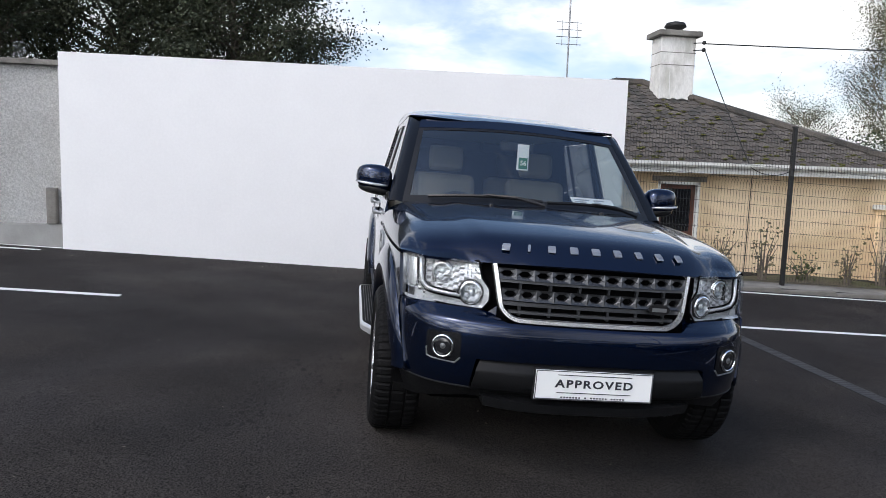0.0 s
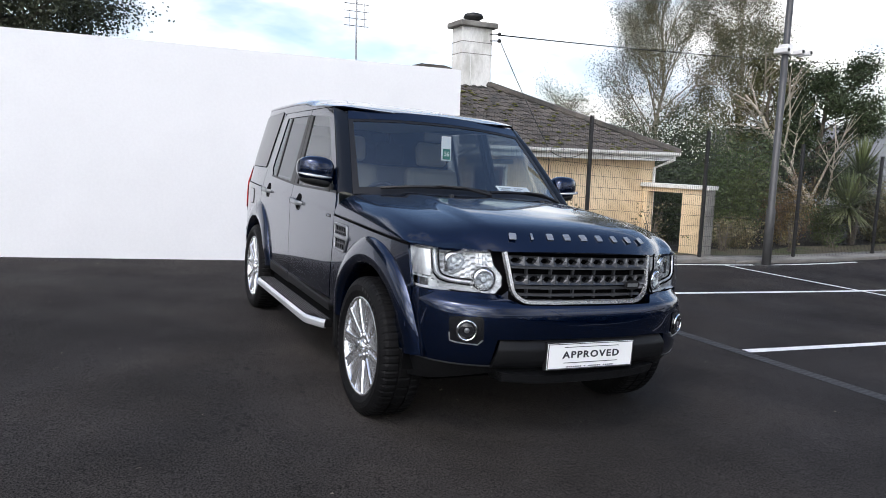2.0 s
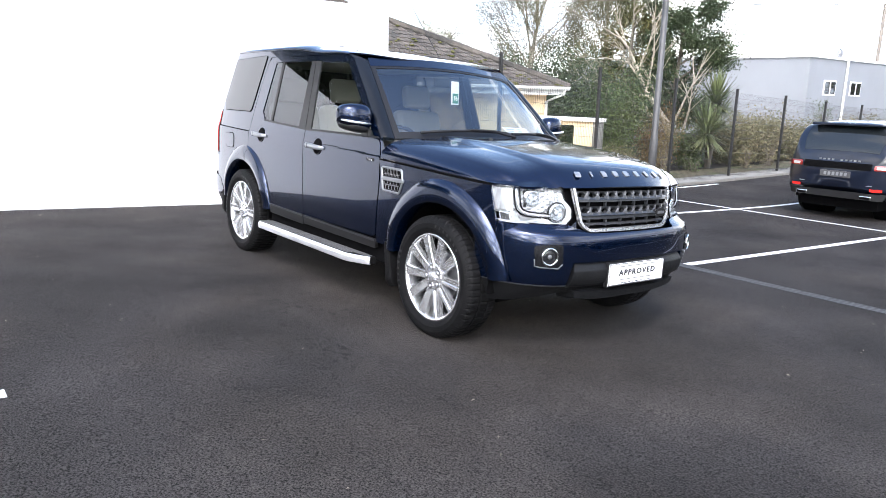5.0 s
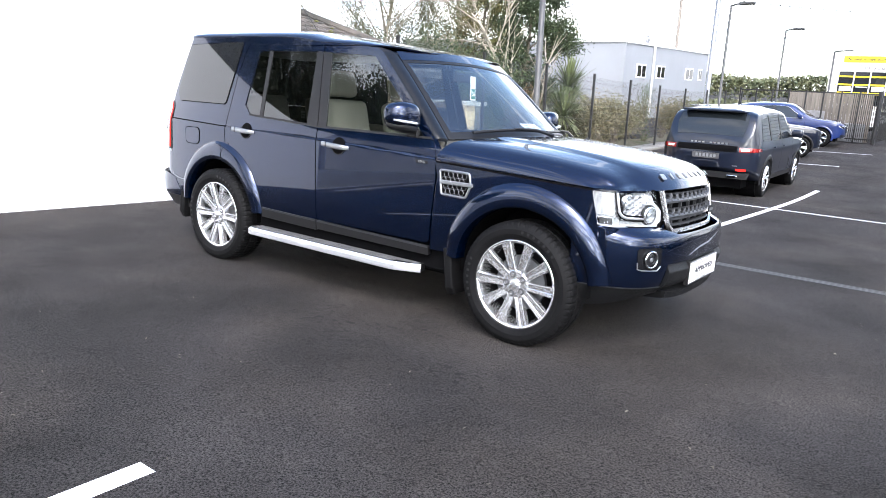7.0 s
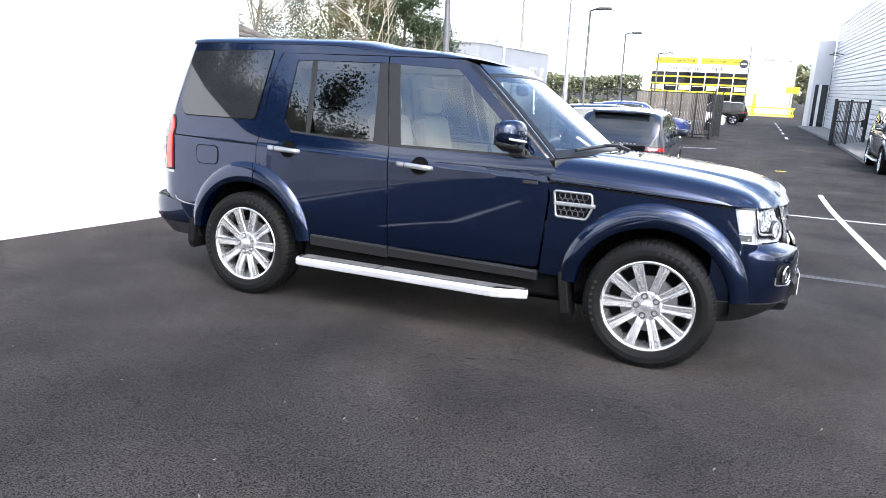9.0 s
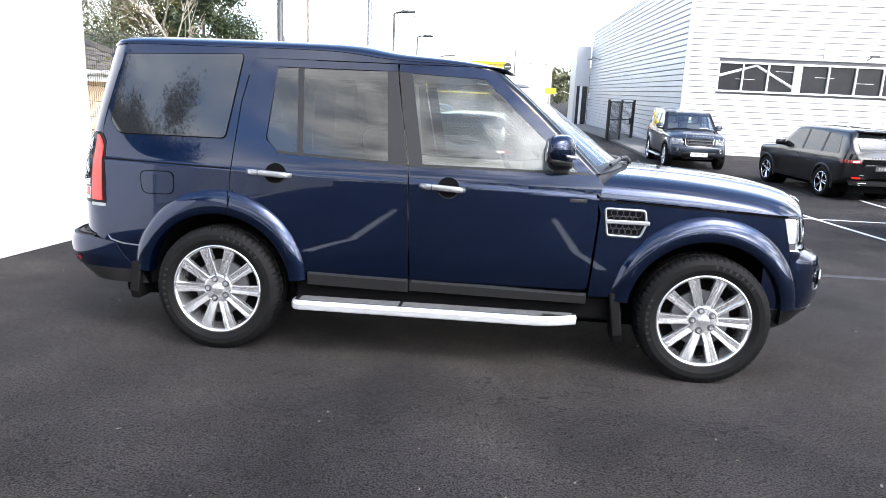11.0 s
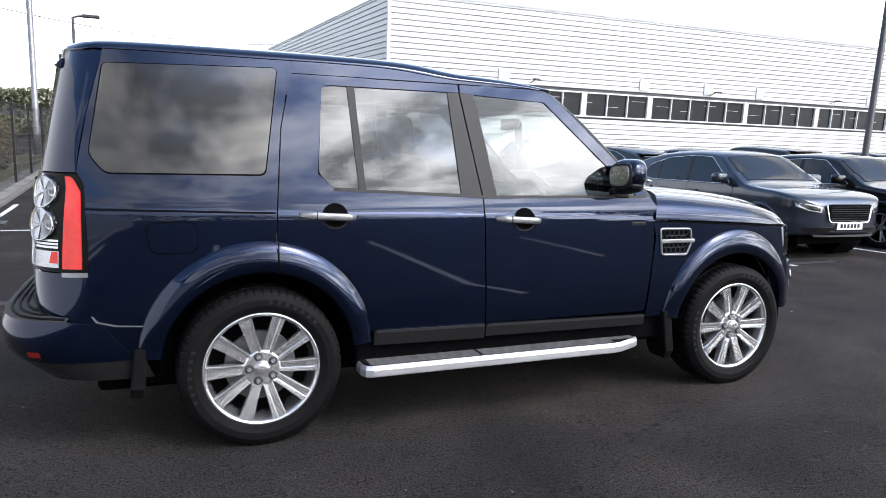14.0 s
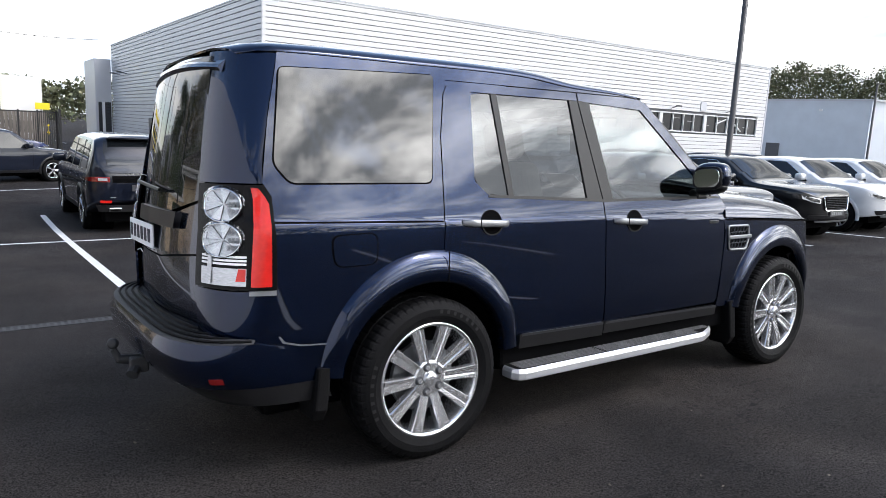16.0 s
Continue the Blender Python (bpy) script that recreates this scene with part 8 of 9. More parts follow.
    for sg in (-1, 1):
        ff = nf(0.01)
        o = [(sg * 0.53, zl - 0.06), (sg * 0.72, zl - 0.03), (sg * 0.86, zl + 0.03), (sg * 0.865, zl + 0.1), (sg * 0.53, zl + 0.03)]
        hl = panel("headlamp", o, ff, M["whitelens"], car, step=0.06, depth=0.01, label="clear headlamp")
        o2 = [(sg * 0.56, zl - 0.04), (sg * 0.72, zl - 0.015), (sg * 0.82, zl + 0.04), (sg * 0.82, zl + 0.075), (sg * 0.56, zl + 0.015)]
        panel("lamp_inner", o2, nf(0.014), M["darkglass"], hl, step=0.06, depth=0.0)
        # tail lamps wrap the corner
        zt = belt - 0.14
        sidep("tail_lamp_side", rounded([(xr + 0.12, zt - 0.04), (xr + 0.42, zt - 0.01), (xr + 0.42, zt + 0.03), (xr + 0.12, zt + 0.05)], 0.02), M["taildark"], 0.008, sg, step=0.05, lb="red tail lamp")
        panel("tail_lamp", [(-sg * 0.62, zt - 0.04), (-sg * 0.84, zt - 0.04), (-sg * 0.84, zt + 0.05), (-sg * 0.62, zt + 0.05)], lambda y, z: (tail(y) + lerp_table([(0.4, 0.04), (0.98, 0.0), (1.12, 0.05), (1.3, 0.1)], z) - 0.012, -y, z), M["taildark"], car, step=0.08, depth=0.02, label="red tail lamp")
        panel("bumper_reflector", [(-sg * 0.6, 0.58), (-sg * 0.78, 0.58), (-sg * 0.78, 0.625), (-sg * 0.6, 0.625)], lambda y, z: (tail(y) - 0.014, -y, z), M["redlens"], car, step=0.1, depth=0.01)
        ex = part("exhaust", bx(xr - 0.02, xr + 0.1, sg * 0.55 - 0.1, sg * 0.55 + 0.1, 0.43, 0.5, bevel=0.015), M["chrome"], car, "chrome-framed exhaust outlet")
        part("exhaust_bore", bx(xr - 0.024, xr - 0.018, sg * 0.55 - 0.085, sg * 0.55 + 0.085, 0.443, 0.487), M["gap"], ex)
        if style == "boxy":
            panel("lamp_core", [(-sg * 0.66, zt - 0.02), (-sg * 0.8, zt - 0.02), (-sg * 0.8, zt + 0.025), (-sg * 0.66, zt + 0.025)], lambda y, z: (tail(y) + lerp_table([(0.4, 0.04), (0.98, 0.0), (1.12, 0.05), (1.3, 0.1)], z) - 0.018, -y, z), M["whitelens"], car, step=0.08, depth=0.01)
    tg = lambda off: (lambda y, z: (tail(y) + lerp_table([(0.4, 0.04), (0.98, 0.0), (1.12, 0.05), (1.3, 0.1)], z) - off, -y, z))
    panel("tailgate_band", [(-0.58, belt - 0.19), (0.58, belt - 0.19), (0.58, belt - 0.07), (-0.58, belt - 0.07)], tg(0.01), M["gap"], car, step=0.1, depth=0.01, label="black tailgate band")
    panel("rear_diffuser", [(-0.8, 0.42), (0.8, 0.42), (0.84, 0.54), (-0.84, 0.54)], tg(0.012), M["satin"], car, step=0.1, depth=0.02, label="black lower bumper")
    rp = part("rear_plate", bx(xr - 0.02, xr - 0.008, -0.26, 0.26, belt - 0.34, belt - 0.23), M["paper"] if style == "crossover" else M["platedark"], car, "rear number plate")
    for k in range(6):
        part("plate_bar", bx(xr - 0.022, xr - 0.02, -0.2 + 0.07 * k, -0.155 + 0.07 * k, belt - 0.315, belt - 0.255), M["ink"] if style == "crossover" else M["rim_dark"], rp)
    if style == "boxy":
        for k in range(10):
            y0 = -0.36 + 0.075 * k
            if k != 5:
                p = tg(0.0)(-y0, belt - 0.035)
                part("tailgate_mark", bx(p[0] - 0.006, p[0] + 0.004, y0 - 0.02, y0 + 0.02, belt - 0.05, belt - 0.022), M["rim_dark"], car)
        p = tg(0.0)(0, belt - 0.4)
        part("bumper_strip", bx(p[0] - 0.008, p[0] + 0.02, -0.62, 0.62, 0.672, 0.684), M["satinsilver"], car)
    if roof_spoiler:
        x0 = S["rw"][1] + 0.1
        zt = topline(x0)
        part("roof_spoiler", bx(x0 - 0.3, x0 + 0.1, -0.6, 0.6, zt - 0.05, zt - 0.005, bevel=0.02), paint, car)
    return car


wheel_master = None


def copy_wheel(parent, m, sg, scale, rim):
    """Another wheel on the meshes of the first, for a parked car."""
    src = wheel_master
    w = new("wheel")
    w.empty_display_size = 0.1
    w.parent = parent
    w.matrix_basis = m @ pose(0, 0, 0, 0, 0, 180 if sg > 0 else 0) @ Matrix.Scale(scale, 4)
    for ch in src.children:
        nm = ch.name.split(".")[0]
        if nm in ("nut_recess", "wheel_nut", "sidewall_mark", "brake_disc"):
            continue
        o = new(nm, ch.data)
        o.parent, o.matrix_basis = w, ch.matrix_basis
        if rim is not None and nm in ("rim", "spoke", "hub_cap"):
            o.material_slots[0].link = "OBJECT"
            o.material_slots[0].material = rim
    return w


def light_wheel():
    """A lighter wheel for cars that stand far off."""
    w = new("wheel_pattern")
    bm = bmesh.new()
    prof = [(0.262, 0.01), (0.3, -0.01), (0.345, -0.006), (0.37, 0.012), (0.377, 0.04), (0.377, 0.19), (0.36, 0.22), (0.262, 0.22)]
    rings = [[bm.verts.new((r * math.cos(2 * math.pi * k / 40), y, r * math.sin(2 * math.pi * k / 40))) for r, y in prof] for k in range(40)]
    for k in range(40):
        a, b = rings[k], rings[(k + 1) % 40]
        for i in range(len(prof) - 1):
            bm.faces.new((a[i], b[i], b[i + 1], a[i + 1]))
    bmesh.ops.recalc_face_normals(bm, faces=list(bm.faces))
    part("tyre", bm, M["rubber"], w, smooth=True)
    # same painted shade disc behind the far wheels' spokes
    bm = bmesh.new()
    c = bm.verts.new((0, 0.1, 0))
    ring = [bm.verts.new((0.262 * math.cos(2 * math.pi * k / 30), 0.1, 0.262 * math.sin(2 * math.pi * k / 30))) for k in range(30)]
    for k in range(30):
        bm.faces.new((c, ring[k], ring[(k + 1) % 30]))
    part("brake_shadow", bm, M["gap"], w)
    bm = bmesh.new()
    tube(bm, [(0.255 * math.cos(2 * math.pi * k / 36), 0.006, 0.255 * math.sin(2 * math.pi * k / 36)) for k in range(37)], 0.011, 6, caps=False)
    part("rim", bm, M["silver"], w, smooth=True)
    bm = bmesh.new()
    for k in range(5):
        for d in (-0.16, 0.16):
            a = 2 * math.pi * k / 5
            p, q = Vector((0.05 * math.cos(a), 0.03, 0.05 * math.sin(a))), Vector((0.25 * math.cos(a + d), 0.008, 0.25 * math.sin(a + d)))
            tube(bm, [p, q], [0.02, 0.02], 5)
    part("spoke", bm, M["silver"], w)
    bm = bmesh.new()
    tube(bm, [(0, 0.06, 0), (0, 0.01, 0)], [0.07, 0.05], 14)
    part("hub_cap", bm, M["silver"], w)
    return w


wheel_master = light_wheel()


def at(x, y, heading):
    """The pose of a car at x, y whose nose points at the heading (degrees from +x)."""
    d = Vector((math.cos(radians(heading)), math.sin(radians(heading))))
    zf, zb = gz(0, y + d.y * 1.4), gz(0, y - d.y * 1.4)
    return pose(x, y, (zf + zb) / 2, 0, 0, heading) @ pose(0, 0, 0, 0, -math.degrees(math.atan2(zf - zb, 2.8)), 0) @ Matrix.Scale(0.94, 4)


CARS = [
    ("suv_car", "blue black luxury off-road car with a black roof spoiler", -0.5, 11.6, 90, "p_navy", "boxy", None),
    ("suv_car", "dark blue grey compact off-road car parked at an angle", -2.25, 20.3, 24, "p_navy", "boxy", None),
    ("hatchback_car", "bright blue car parked in front of the bin store", -2.5, 26.3, 4, "p_blue", "crossover", None),
    ("suv_car", "black off-road estate car parked facing away", 8.7, 14.4, 97, "p_black", "boxy", None),
    ("crossover_car", "dark grey crossover with a chrome-edged grille, nose outwards", 7.4, 5.0, -92, "p_grey", "crossover", "rim_dark"),
    ("crossover_car", "black crossover with a black grille, nose outwards", 10.05, 5.05, -90, "p_black", "crossover", "rim_dark"),
    ("saloon_car", "white crossover with sunlit bonnet, nose outwards", 12.7, 5.1, -90, "p_white", "crossover", "rim_dark"),
    ("saloon_car", "white car in the row, nose outwards", 15.35, 5.1, -90, "p_white", "crossover", "rim_dark"),
    ("crossover_car", "dark crossover parked in the second row", 11.6, 14.3, 90, "p_black", "crossover", "rim_dark"),
    ("crossover_car", "dark grey crossover parked in the second row", 14.4, 14.3, 90, "p_grey", "crossover", "rim_dark"),
    ("suv_car", "black off-road car parked in the second row", 17.2, 14.3, 90, "p_black", "boxy", "rim_dark"),
    ("crossover_car", "dark car parked in the far row", 26.0, 16.0, -90, "p_navy", "crossover", "rim_dark"),
    ("crossover_car", "silver grey car parked in the far row", 30.0, 17.0, -90, "p_grey", "crossover", "rim_dark"),
    ("suv_car", "dark car parked across the lane's end", -0.6, 55.0, 180, "p_black", "boxy", None),
    ("suv_car", "white car parked beyond the bin store", -1.5, 39.0, 10, "p_white", "crossover", None),
]
for nm, lb, x, y, hd, pt, sty, rm in CARS:
    parked_car(nm, lb, at(x, y, hd) @ Matrix.Scale(0.9 if "compact" in lb else 1.0, 4), M[pt], sty, rim=M[rm] if rm else None)
# a second estate car of the same kind near the warehouse
second = copy_thing(hero, at(6.4, 20.0, -91) @ Matrix.Scale(1.06, 4))
tagged(second, "dark grey off-road estate car parked nose outwards by the warehouse", "car", "parked cars")
for o in second.children_recursive:
    for sl in o.material_slots:
        if sl.material == M["paint"]:
            sl.link = "OBJECT"
            sl.material = M["p_grey"]
for ch in list(wheel_master.children):
    bpy.data.objects.remove(ch)
bpy.data.objects.remove(wheel_master)


# ---- trees and shrubs ----
M["bark"] = mat("grey brown bark", (0.13, 0.11, 0.09), 0.9, var=0.3, vscale=8, bump=0.8, bscale=30, stretch=(1, 1, 0.3))
M["palebark"] = mat("pale bleached branch", (0.36, 0.32, 0.26), 0.9, var=0.2, vscale=8, bump=0.5)


def leafmat(name, col, alt, isl=0.35):
    m = mat(name, col, 0.55, alt=alt, vscale=0.7, altpos=(0.4, 0.6), island=isl)
    b = m.node_tree.nodes["Principled BSDF"]
    b.inputs["Transmission Weight"].default_value = 0.0
    b.inputs["Subsurface Weight"].default_value = 0.0
    return m


M["leaf_dark"] = leafmat("dark green leaves", (0.022, 0.038, 0.013), (0.04, 0.058, 0.02))
M["leaf_wall"] = leafmat("hazy dark green leaves", (0.04, 0.052, 0.028), (0.062, 0.07, 0.038))
M["leaf_mid"] = leafmat("mid green leaves", (0.045, 0.072, 0.02), (0.075, 0.092, 0.026))
M["leaf_birch"] = leafmat("sparse grey green leaves", (0.12, 0.125, 0.075), (0.16, 0.15, 0.085), 0.4)
M["leaf_rust"] = leafmat("browning conifer sprays", (0.12, 0.095, 0.03), (0.08, 0.09, 0.025))
M["leaf_red"] = leafmat("reddish autumn leaves", (0.15, 0.085, 0.04), (0.12, 0.1, 0.03))
M["leaf_straw"] = leafmat("dry straw grass", (0.19, 0.155, 0.085), (0.1, 0.1, 0.045))
M["leaf_palm"] = leafmat("sword leaves", (0.09, 0.12, 0.05), (0.14, 0.15, 0.07))
M["leaf_far"] = leafmat("distant tree leaves", (0.115, 0.135, 0.07), (0.15, 0.15, 0.08))


def leaf_quad(vs, fs, p, d, s, rnd):
    """A small folded leaf of size s at p along d."""
    a = Vector((rnd.uniform(-1, 1), rnd.uniform(-1, 1), rnd.uniform(-1, 1)))
    w = d.cross(a)
    if w.length < 1e-3:
        return
    w = w.normalized() * s * 0.42
    i = len(vs)
    vs += [p, p + d * s * 0.5 + w, p + d * s, p + d * s * 0.5 - w]
    fs.append((i, i + 1, i + 2, i + 3))


def mesh_ob(name, vs, fs, material, parent, label="", kind=""):
    me = bpy.data.meshes.new(name)
    me.from_pydata([tuple(v) for v in vs], [], fs)
    me.materials.append(material)
    o = new(name, me)
    o.parent = parent
    if label:
        o["label"] = label
    if kind:
        o["kind"] = kind
    return o


def tree(name, label, x, y, h, spread, trunk_r, leaves, leaf_size, leaf, seed, bark="bark", start=0.25, limbs=14, up=0.6, droop=0.0, group="trees behind the fence", zoff=0.0, twigs=5, shape=1.0, tight=0.35):
    rnd = random.Random(seed)
    t = thing(name, label, "tree", pose(x, y, gz(0, y) + zoff), group)
    bm = bmesh.new()
    lean = Vector((rnd.uniform(-0.05, 0.05), rnd.uniform(-0.05, 0.05), 0)) * h
    pts = [Vector((0, 0, -0.2)).lerp(Vector((lean.x, lean.y, h * 0.93)), k / 7) + Vector((rnd.uniform(-1, 1), rnd.uniform(-1, 1), 0)) * 0.02 * h * (k > 0) for k in range(8)]
    tube(bm, pts, [trunk_r * (1 - 0.12 * k) + 0.008 for k in range(8)], 8)
    tips = []
    for i in range(limbs):
        f = start + (0.95 - start) * (i + rnd.random()) / limbs
        k = min(6, int(f * 7))
        p = pts[k].lerp(pts[k + 1], f * 7 - k)
        a = i * 2.399 + rnd.uniform(-0.4, 0.4)
        rel = (f - start) / (1 - start)
        ln = spread * (1 - abs(rel - 0.35) * shape) * rnd.uniform(0.7, 1.1)
        d = Vector((math.cos(a), math.sin(a), up * rnd.uniform(0.6, 1.3) - droop)).normalized()
        mid = p + d * ln * 0.5 + Vector((0, 0, 0.06 * ln))
        end = p + d * ln + Vector((rnd.uniform(-0.1, 0.1), rnd.uniform(-0.1, 0.1), rnd.uniform(0.0, 0.25) - droop * 0.3)) * ln
        tube(bm, [p, mid, end], [trunk_r * 0.4 * (1 - 0.6 * rel) + 0.008, trunk_r * 0.22 * (1 - 0.6 * rel) + 0.006, 0.006], 5, caps=False)
        for j in range(twigs):
            q = (mid if j % 2 else p.lerp(mid, 0.6)).lerp(end, rnd.uniform(0.15, 1.0))
            dd = (d + Vector((rnd.uniform(-1, 1), rnd.uniform(-1, 1), rnd.uniform(-0.3, 0.9)))).normalized()
            e = q + dd * ln * rnd.uniform(0.25, 0.5)
            tube(bm, [q, e], [0.01 + trunk_r * 0.05, 0.004], 4, caps=False)
            tips.append((q, e))
        tips.append((mid, end))
    part("trunk", bm, M[bark], t, smooth=True)
    vs, fs = [], []
    for _ in range(leaves):
        q, e = tips[int(rnd.random() * len(tips))]
        p = q.lerp(e, rnd.uniform(0.2, 1.1)) + Vector((rnd.gauss(0, 1), rnd.gauss(0, 1), rnd.gauss(0, 1))) * tight * spread * 0.28
        d = Vector((rnd.uniform(-1, 1), rnd.uniform(-1, 1), rnd.uniform(-0.9, 0.7))).normalized()
        leaf_quad(vs, fs, p, d, leaf_size * rnd.uniform(0.6, 1.4), rnd)
    mesh_ob("crown", vs, fs, M[leaf], t, "", "stuff")
    return t


def shrub(name, label, x, y, h, r, leaves, leaf_size, leaf, seed, group="shrubs behind the fence", zoff=0.0):
    rnd = random.Random(seed)
    t = thing(name, label, "shrub", pose(x, y, gz(0, y) + zoff), group)
    bm = bmesh.new()
    vs, fs = [], []
    stems = []
    for k in range(9):
        a = k * 2.4 + rnd.random()
        rr = r * rnd.uniform(0.3, 0.9)
        e = Vector((rr * math.cos(a), rr * math.sin(a), h * rnd.uniform(0.55, 1.0)))
        tube(bm, [(0.05 * math.cos(a), 0.05 * math.sin(a), -0.1), (e.x * 0.4, e.y * 0.4, e.z * 0.55), e], [0.02, 0.012, 0.004], 4, caps=False)
        stems.append(e)
    part("stem", bm, M["bark"], t)["kind"] = "stuff"
    for _ in range(leaves):
        e = stems[int(rnd.random() * 9)]
        f = rnd.uniform(0.15, 1.1)
        p = Vector((e.x * f, e.y * f, e.z * f)) + Vector((rnd.gauss(0, 1), rnd.gauss(0, 1), rnd.gauss(0, 0.8))) * r * 0.24
        if p.z < 0.02:
            p.z = rnd.uniform(0.02, 0.3) * h
        d = Vector((rnd.uniform(-1, 1), rnd.uniform(-1, 1), rnd.uniform(-0.4, 1))).normalized()
        leaf_quad(vs, fs, p, d, leaf_size * rnd.uniform(0.6, 1.5), rnd)
    mesh_ob("foliage", vs, fs, M[leaf], t, "", "stuff")
    return t


def cordyline(x, y, h, seed):
    rnd = random.Random(seed)
    t = thing("cordyline", "spiky green cordyline palm with sword leaves", "palm tree", pose(x, y, gz(0, y)), "shrubs behind the fence")
    bm = bmesh.new()
    heads = [Vector((0.05, 0.05, h)), Vector((0.35, -0.75, h * 0.55)), Vector((-0.3, 0.7, h * 0.75))]
    for hd in heads:
        tube(bm, [(0, 0, -0.1), hd * 0.5 + Vector((0.05, 0, 0)), hd], [0.09, 0.07, 0.06], 7)
    part("trunk", bm, M["bark"], t)
    for hd in heads:
        vs, fs = [], []
        for k in range(230):
            a, el = rnd.uniform(0, 6.283), rnd.uniform(-0.7, 1.5)
            d = Vector((math.cos(a) * math.cos(el), math.sin(a) * math.cos(el), math.sin(el)))
            ln = rnd.uniform(0.7, 1.15)
            s = d.cross(Vector((0, 0, 1)))
            s = s.normalized() * 0.022 if s.length > 0.01 else Vector((0.022, 0, 0))
            sag = Vector((0, 0, -0.1 * (1 - max(0, math.sin(el))) * ln))
            p0, p1, p2 = hd, hd + d * ln * 0.55 + sag * 0.2, hd + d * ln + sag
            i = len(vs)
            vs += [p0 - s * 0.6, p0 + s * 0.6, p1 - s, p1 + s, p2]
            fs += [(i, i + 1, i + 3, i + 2), (i + 2, i + 3, i + 4)]
        mesh_ob("leaf_head", vs, fs, M["leaf_palm"], t)
    return t


# tall trees behind the white wall
for i, (x, y, h, s) in enumerate(((-13.5, -10.5, 8.0, 3.2), (-14.5, -7.0, 8.6, 3.3), (-13.8, -3.9, 7.2, 2.7), (-15.5, -12.8, 8.2, 3.2), (-13.0, -14.5, 8.0, 3.0))):
    tree("conifer_tree" if i % 2 else "broadleaf_tree", "tall dark green tree rising behind the wall", x, y, h, s, 0.2, 84000, 0.065, "leaf_wall", 40 + i, limbs=34, start=0.33, up=0.35, group="trees behind the wall", twigs=6, shape=0.8)
# sparse birches
tree("birch_tree", "tall sparse birch with thin grey green autumn leaves", -13.6, 15.2, 8.4, 3.0, 0.085, 90000, 0.042, "leaf_birch", 3, "palebark", start=0.2, limbs=30, up=1.3, shape=0.7, tight=0.3, twigs=8)
tree("birch_tree", "tall sparse birch with thin grey green autumn leaves", -12.2, 17.3, 7.8, 2.4, 0.08, 64000, 0.042, "leaf_birch", 8, "palebark", start=0.2, limbs=26, up=1.4, shape=0.7, tight=0.3, twigs=8)
tree("birch_tree", "sparse young birch beyond the bungalow roof", -18.0, 14.6, 4.6, 1.7, 0.06, 14000, 0.04, "leaf_birch", 9, "palebark", start=0.3, limbs=18, up=1.2, shape=0.8, tight=0.5, twigs=6)
tree("conifer_tree", "browning conifer behind the fence", -11.2, 17.4, 6.0, 1.3, 0.12, 15000, 0.07, "leaf_rust", 5, limbs=34, start=0.08, up=0.15, shape=0.95, twigs=5)
tree("broadleaf_tree", "dense dark green tree behind the fence", -9.9, 18.2, 5.2, 1.8, 0.12, 52000, 0.06, "leaf_dark", 6, limbs=26, start=0.15, up=0.6, shape=0.7, twigs=7)
dead = tree("broadleaf_tree", "pale dead tree with long bare arching branches", -8.3, 17.0, 5.2, 2.6, 0.12, 500, 0.08, "leaf_birch", 21, "palebark", start=0.1, limbs=16, up=0.9, shape=0.5, twigs=9)
for i, (x, y, h, r, lf, n, s) in enumerate(((-7.6, 12.0, 2.3, 1.1, "leaf_mid", 3600, 0.11), (-7.2, 13.6, 1.6, 0.8, "leaf_red", 1500, 0.09), (-8.4, 10.8, 2.0, 1.1, "leaf_dark", 3000, 0.11), (-9.2, 13.8, 2.9, 1.5, "leaf_dark", 4200, 0.12),
                                              (-7.2, 17.6, 1.9, 1.0, "leaf_straw", 2600, 0.13), (-7.3, 19.2, 1.9, 1.1, "leaf_straw", 2600, 0.14), (-7.5, 21.2, 1.7, 1.0, "leaf_straw", 2200, 0.14), (-7.0, 15.0, 1.2, 0.7, "leaf_mid", 1500, 0.1),
                                              (-8.2, 23.4, 1.7, 1.0, "leaf_straw", 2200, 0.13), (-8.6, 27.0, 2.0, 0.5, "leaf_mid", 450, 0.1), (-7.8, 28.5, 1.8, 1.1, "leaf_straw", 1800, 0.14), (-6.9, 11.4, 1.0, 0.6, "leaf_straw", 900, 0.1), (-10.5, 11.6, 3.2, 1.6, "leaf_dark", 4200, 0.13), (-11.5, 14.8, 3.4, 1.8, "leaf_dark", 4200, 0.13))):
    n, s = int(n * 4.0), s * 0.42
    h = h * 0.68 if lf == "leaf_straw" else h
    shrub("shrub", {"leaf_mid": "leafy green shrub behind the fence", "leaf_red": "low shrub with reddish autumn leaves", "leaf_dark": "dense dark green shrub behind the fence", "leaf_straw": "clump of dry straw-coloured grass and weeds"}[lf], x, y, h, r, n, s, lf, 100 + i)
for i, y in enumerate((4.2, 5.2, 5.9, 6.8, 7.5, 8.3, 9.2, 10.4, 12.4, 14.2, 16.6, 18.4, 20.6, 23.0)):
    shrub("weed", "scrawny weed growing at the fence's foot", -6.05 - 0.2 * (i % 2), y, 0.5 + 0.25 * (i % 3), 0.25 + 0.1 * (i % 2), 160, 0.05, "leaf_straw" if i % 3 else "leaf_mid", 300 + i, group="weeds along the fence")
dead.matrix_basis = dead.matrix_basis @ Matrix.Rotation(radians(30), 4, Vector((0.7, -0.7, 0)))
cordyline(-6.9, 15.9, 1.9, 4)


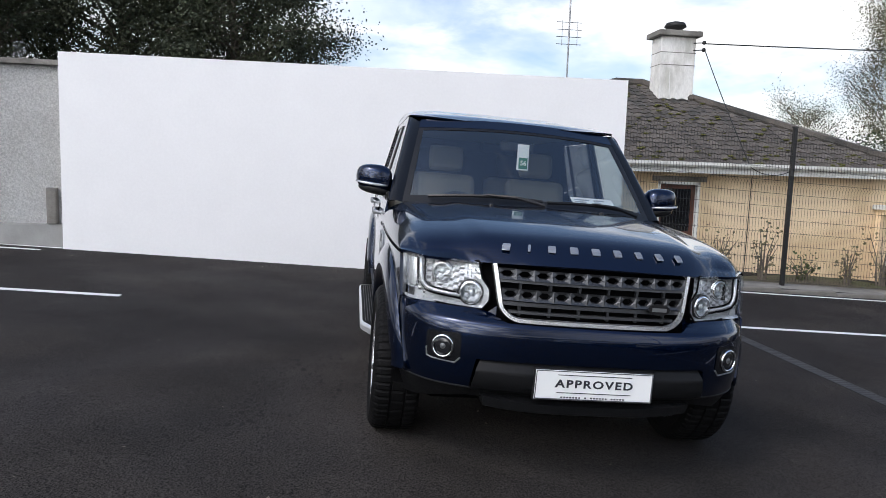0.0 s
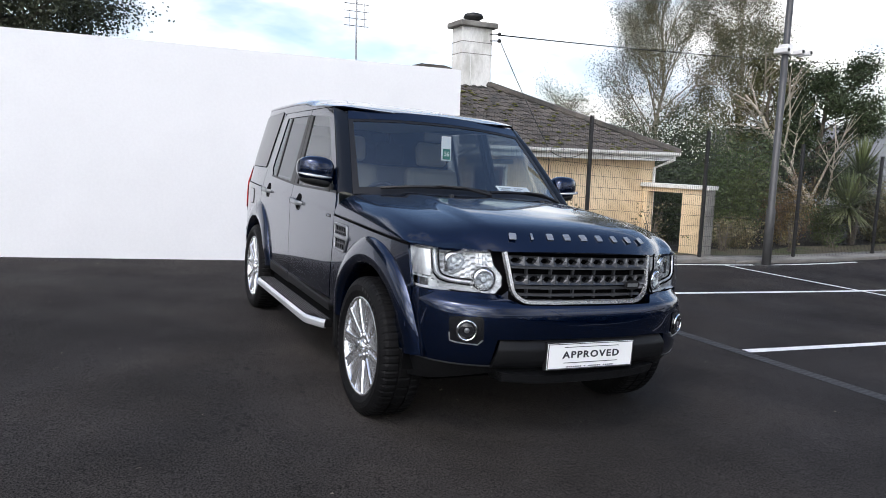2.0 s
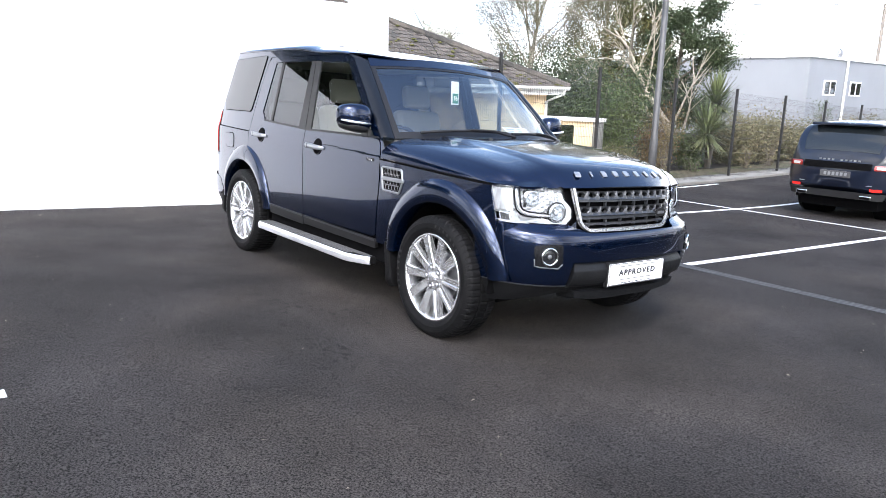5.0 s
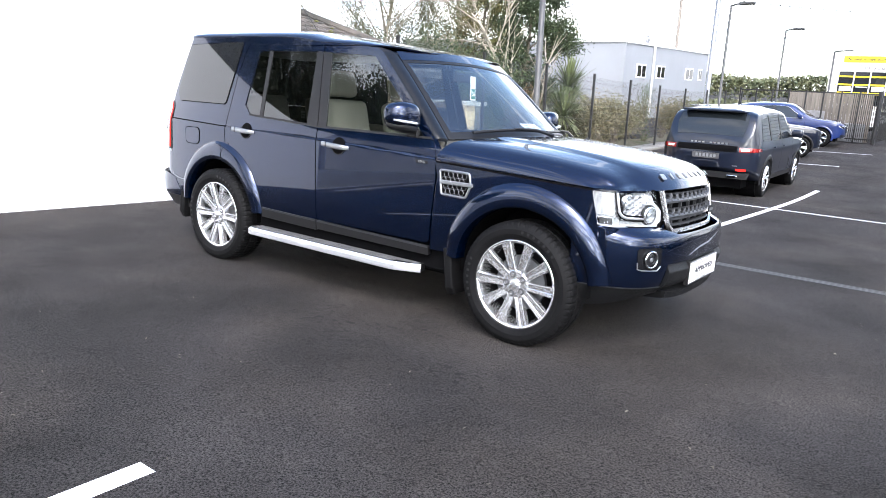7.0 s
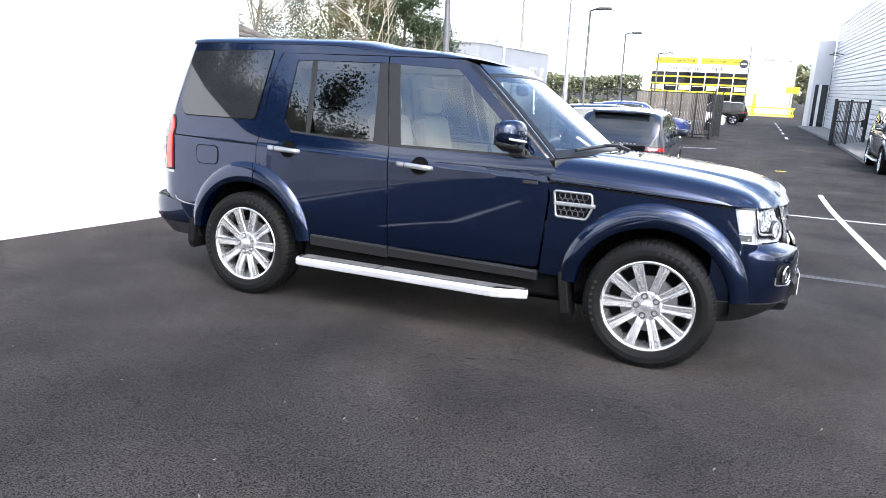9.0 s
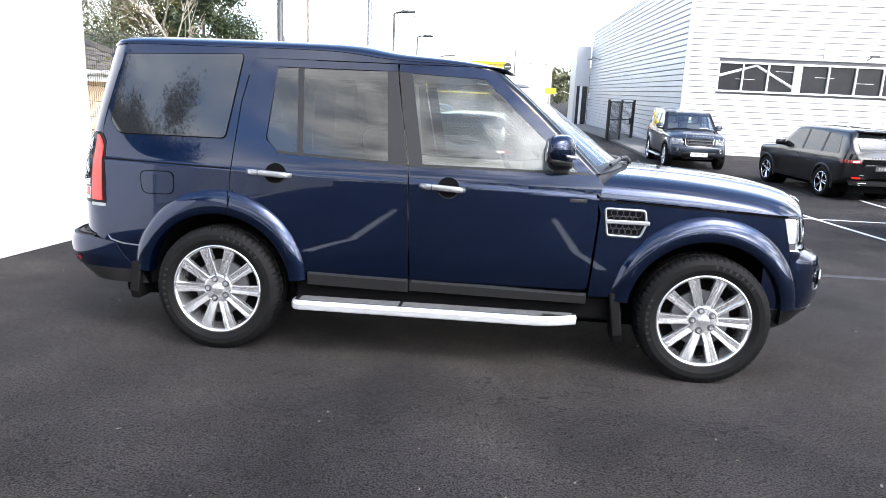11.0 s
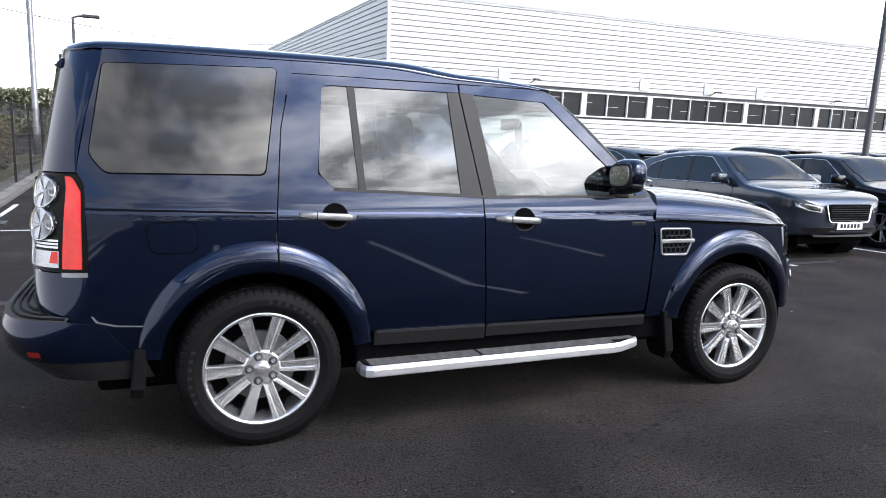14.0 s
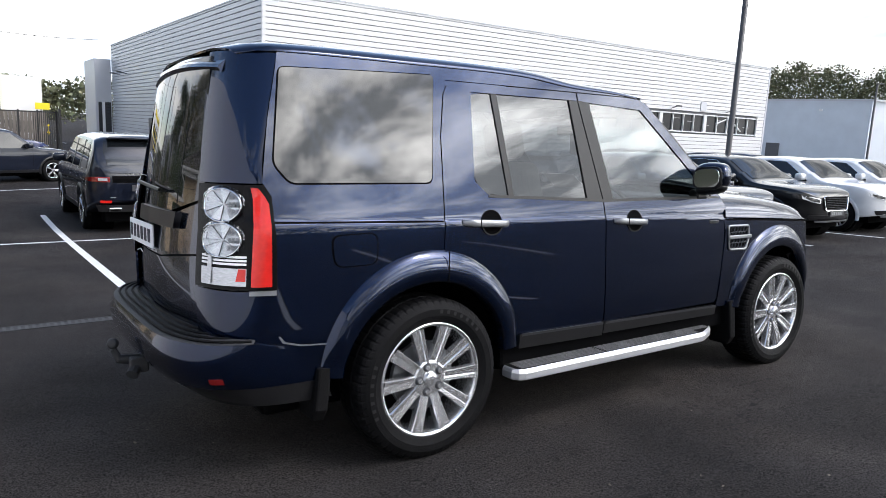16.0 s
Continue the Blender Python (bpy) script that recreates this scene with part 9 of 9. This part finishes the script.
def treeline(name, label, pts, h, seed, n=4000, leaf="leaf_far", size=0.42):
    """A far belt of trees: many clumps on hidden stems, one object."""
    rnd = random.Random(seed)
    vs, fs = [], []
    for (x0, y0), (x1, y1) in zip(pts, pts[1:]):
        L = math.hypot(x1 - x0, y1 - y0)
        for _ in range(int(n * L / 10)):
            f = rnd.random()
            x, y = x0 + (x1 - x0) * f, y0 + (y1 - y0) * f
            hh = h * (0.72 + 0.28 * noise.noise(Vector((x * 0.13, y * 0.13, seed))) + 0.16 * noise.noise(Vector((x * 0.5, y * 0.5, seed))))
            p = Vector((x + rnd.gauss(0, 1.2), y + rnd.gauss(0, 1.2), -0.6 + hh * rnd.random() ** 0.55))
            d = Vector((rnd.uniform(-1, 1), rnd.uniform(-1, 1), rnd.uniform(-0.6, 0.8))).normalized()
            leaf_quad(vs, fs, p, d, size * rnd.uniform(0.5, 1.3), rnd)
    me = bpy.data.meshes.new(name)
    me.from_pydata([tuple(v) for v in vs], [], fs)
    me.materials.append(M[leaf])
    return tagged(new(name, me), label, "woodland", kind="stuff")


treeline("far_woods", "belt of dark green trees beyond the storage building", [(-60, 128), (-18, 134)], 5.0, 1, 2400, size=0.55)
treeline("far_woods", "dark green trees behind the storage building", [(-14, 136), (2, 136), (22, 134)], 8.6, 6, 1500, size=0.6)
treeline("far_woods", "dark green trees beyond the lane's end", [(6, 116), (16, 112)], 8.5, 2, 1200, size=0.7)
treeline("far_woods", "wooded skyline beyond the sheds", [(150, 108), (176, 88), (206, 56), (226, 20)], 28.0, 3, 8000, size=0.55)
treeline("far_hedge", "dark hedge beyond the yard's far fence", [(-28, 50), (-9, 52), (-6, 58)], 1.0, 4, 4200, size=0.4)
treeline("far_hedge", "dense green hedge behind the bungalow's garden", [(-22, 11), (-15, 13), (-12.6, 19.5)], 3.4, 5, 1500, "leaf_dark", 0.25)
# tree belt out of view, added so the car's flank mirrors a darker horizon
treeline("yard_hedge", "unseen dark green tree belt, added to darken the car's reflections", [(-34, -30), (0, -33), (40, -31)], 8.0, 7, 1100, "leaf_dark", 0.5)
tree("broadleaf_tree", "dark broadleaf tree at the near edge of the yard", -12.0, -14.5, 8.8, 3.0, 0.2, 40000, 0.09, "leaf_dark", 77, limbs=22, start=0.25, up=0.6, group="trees bordering the yard", twigs=6, shape=0.8)
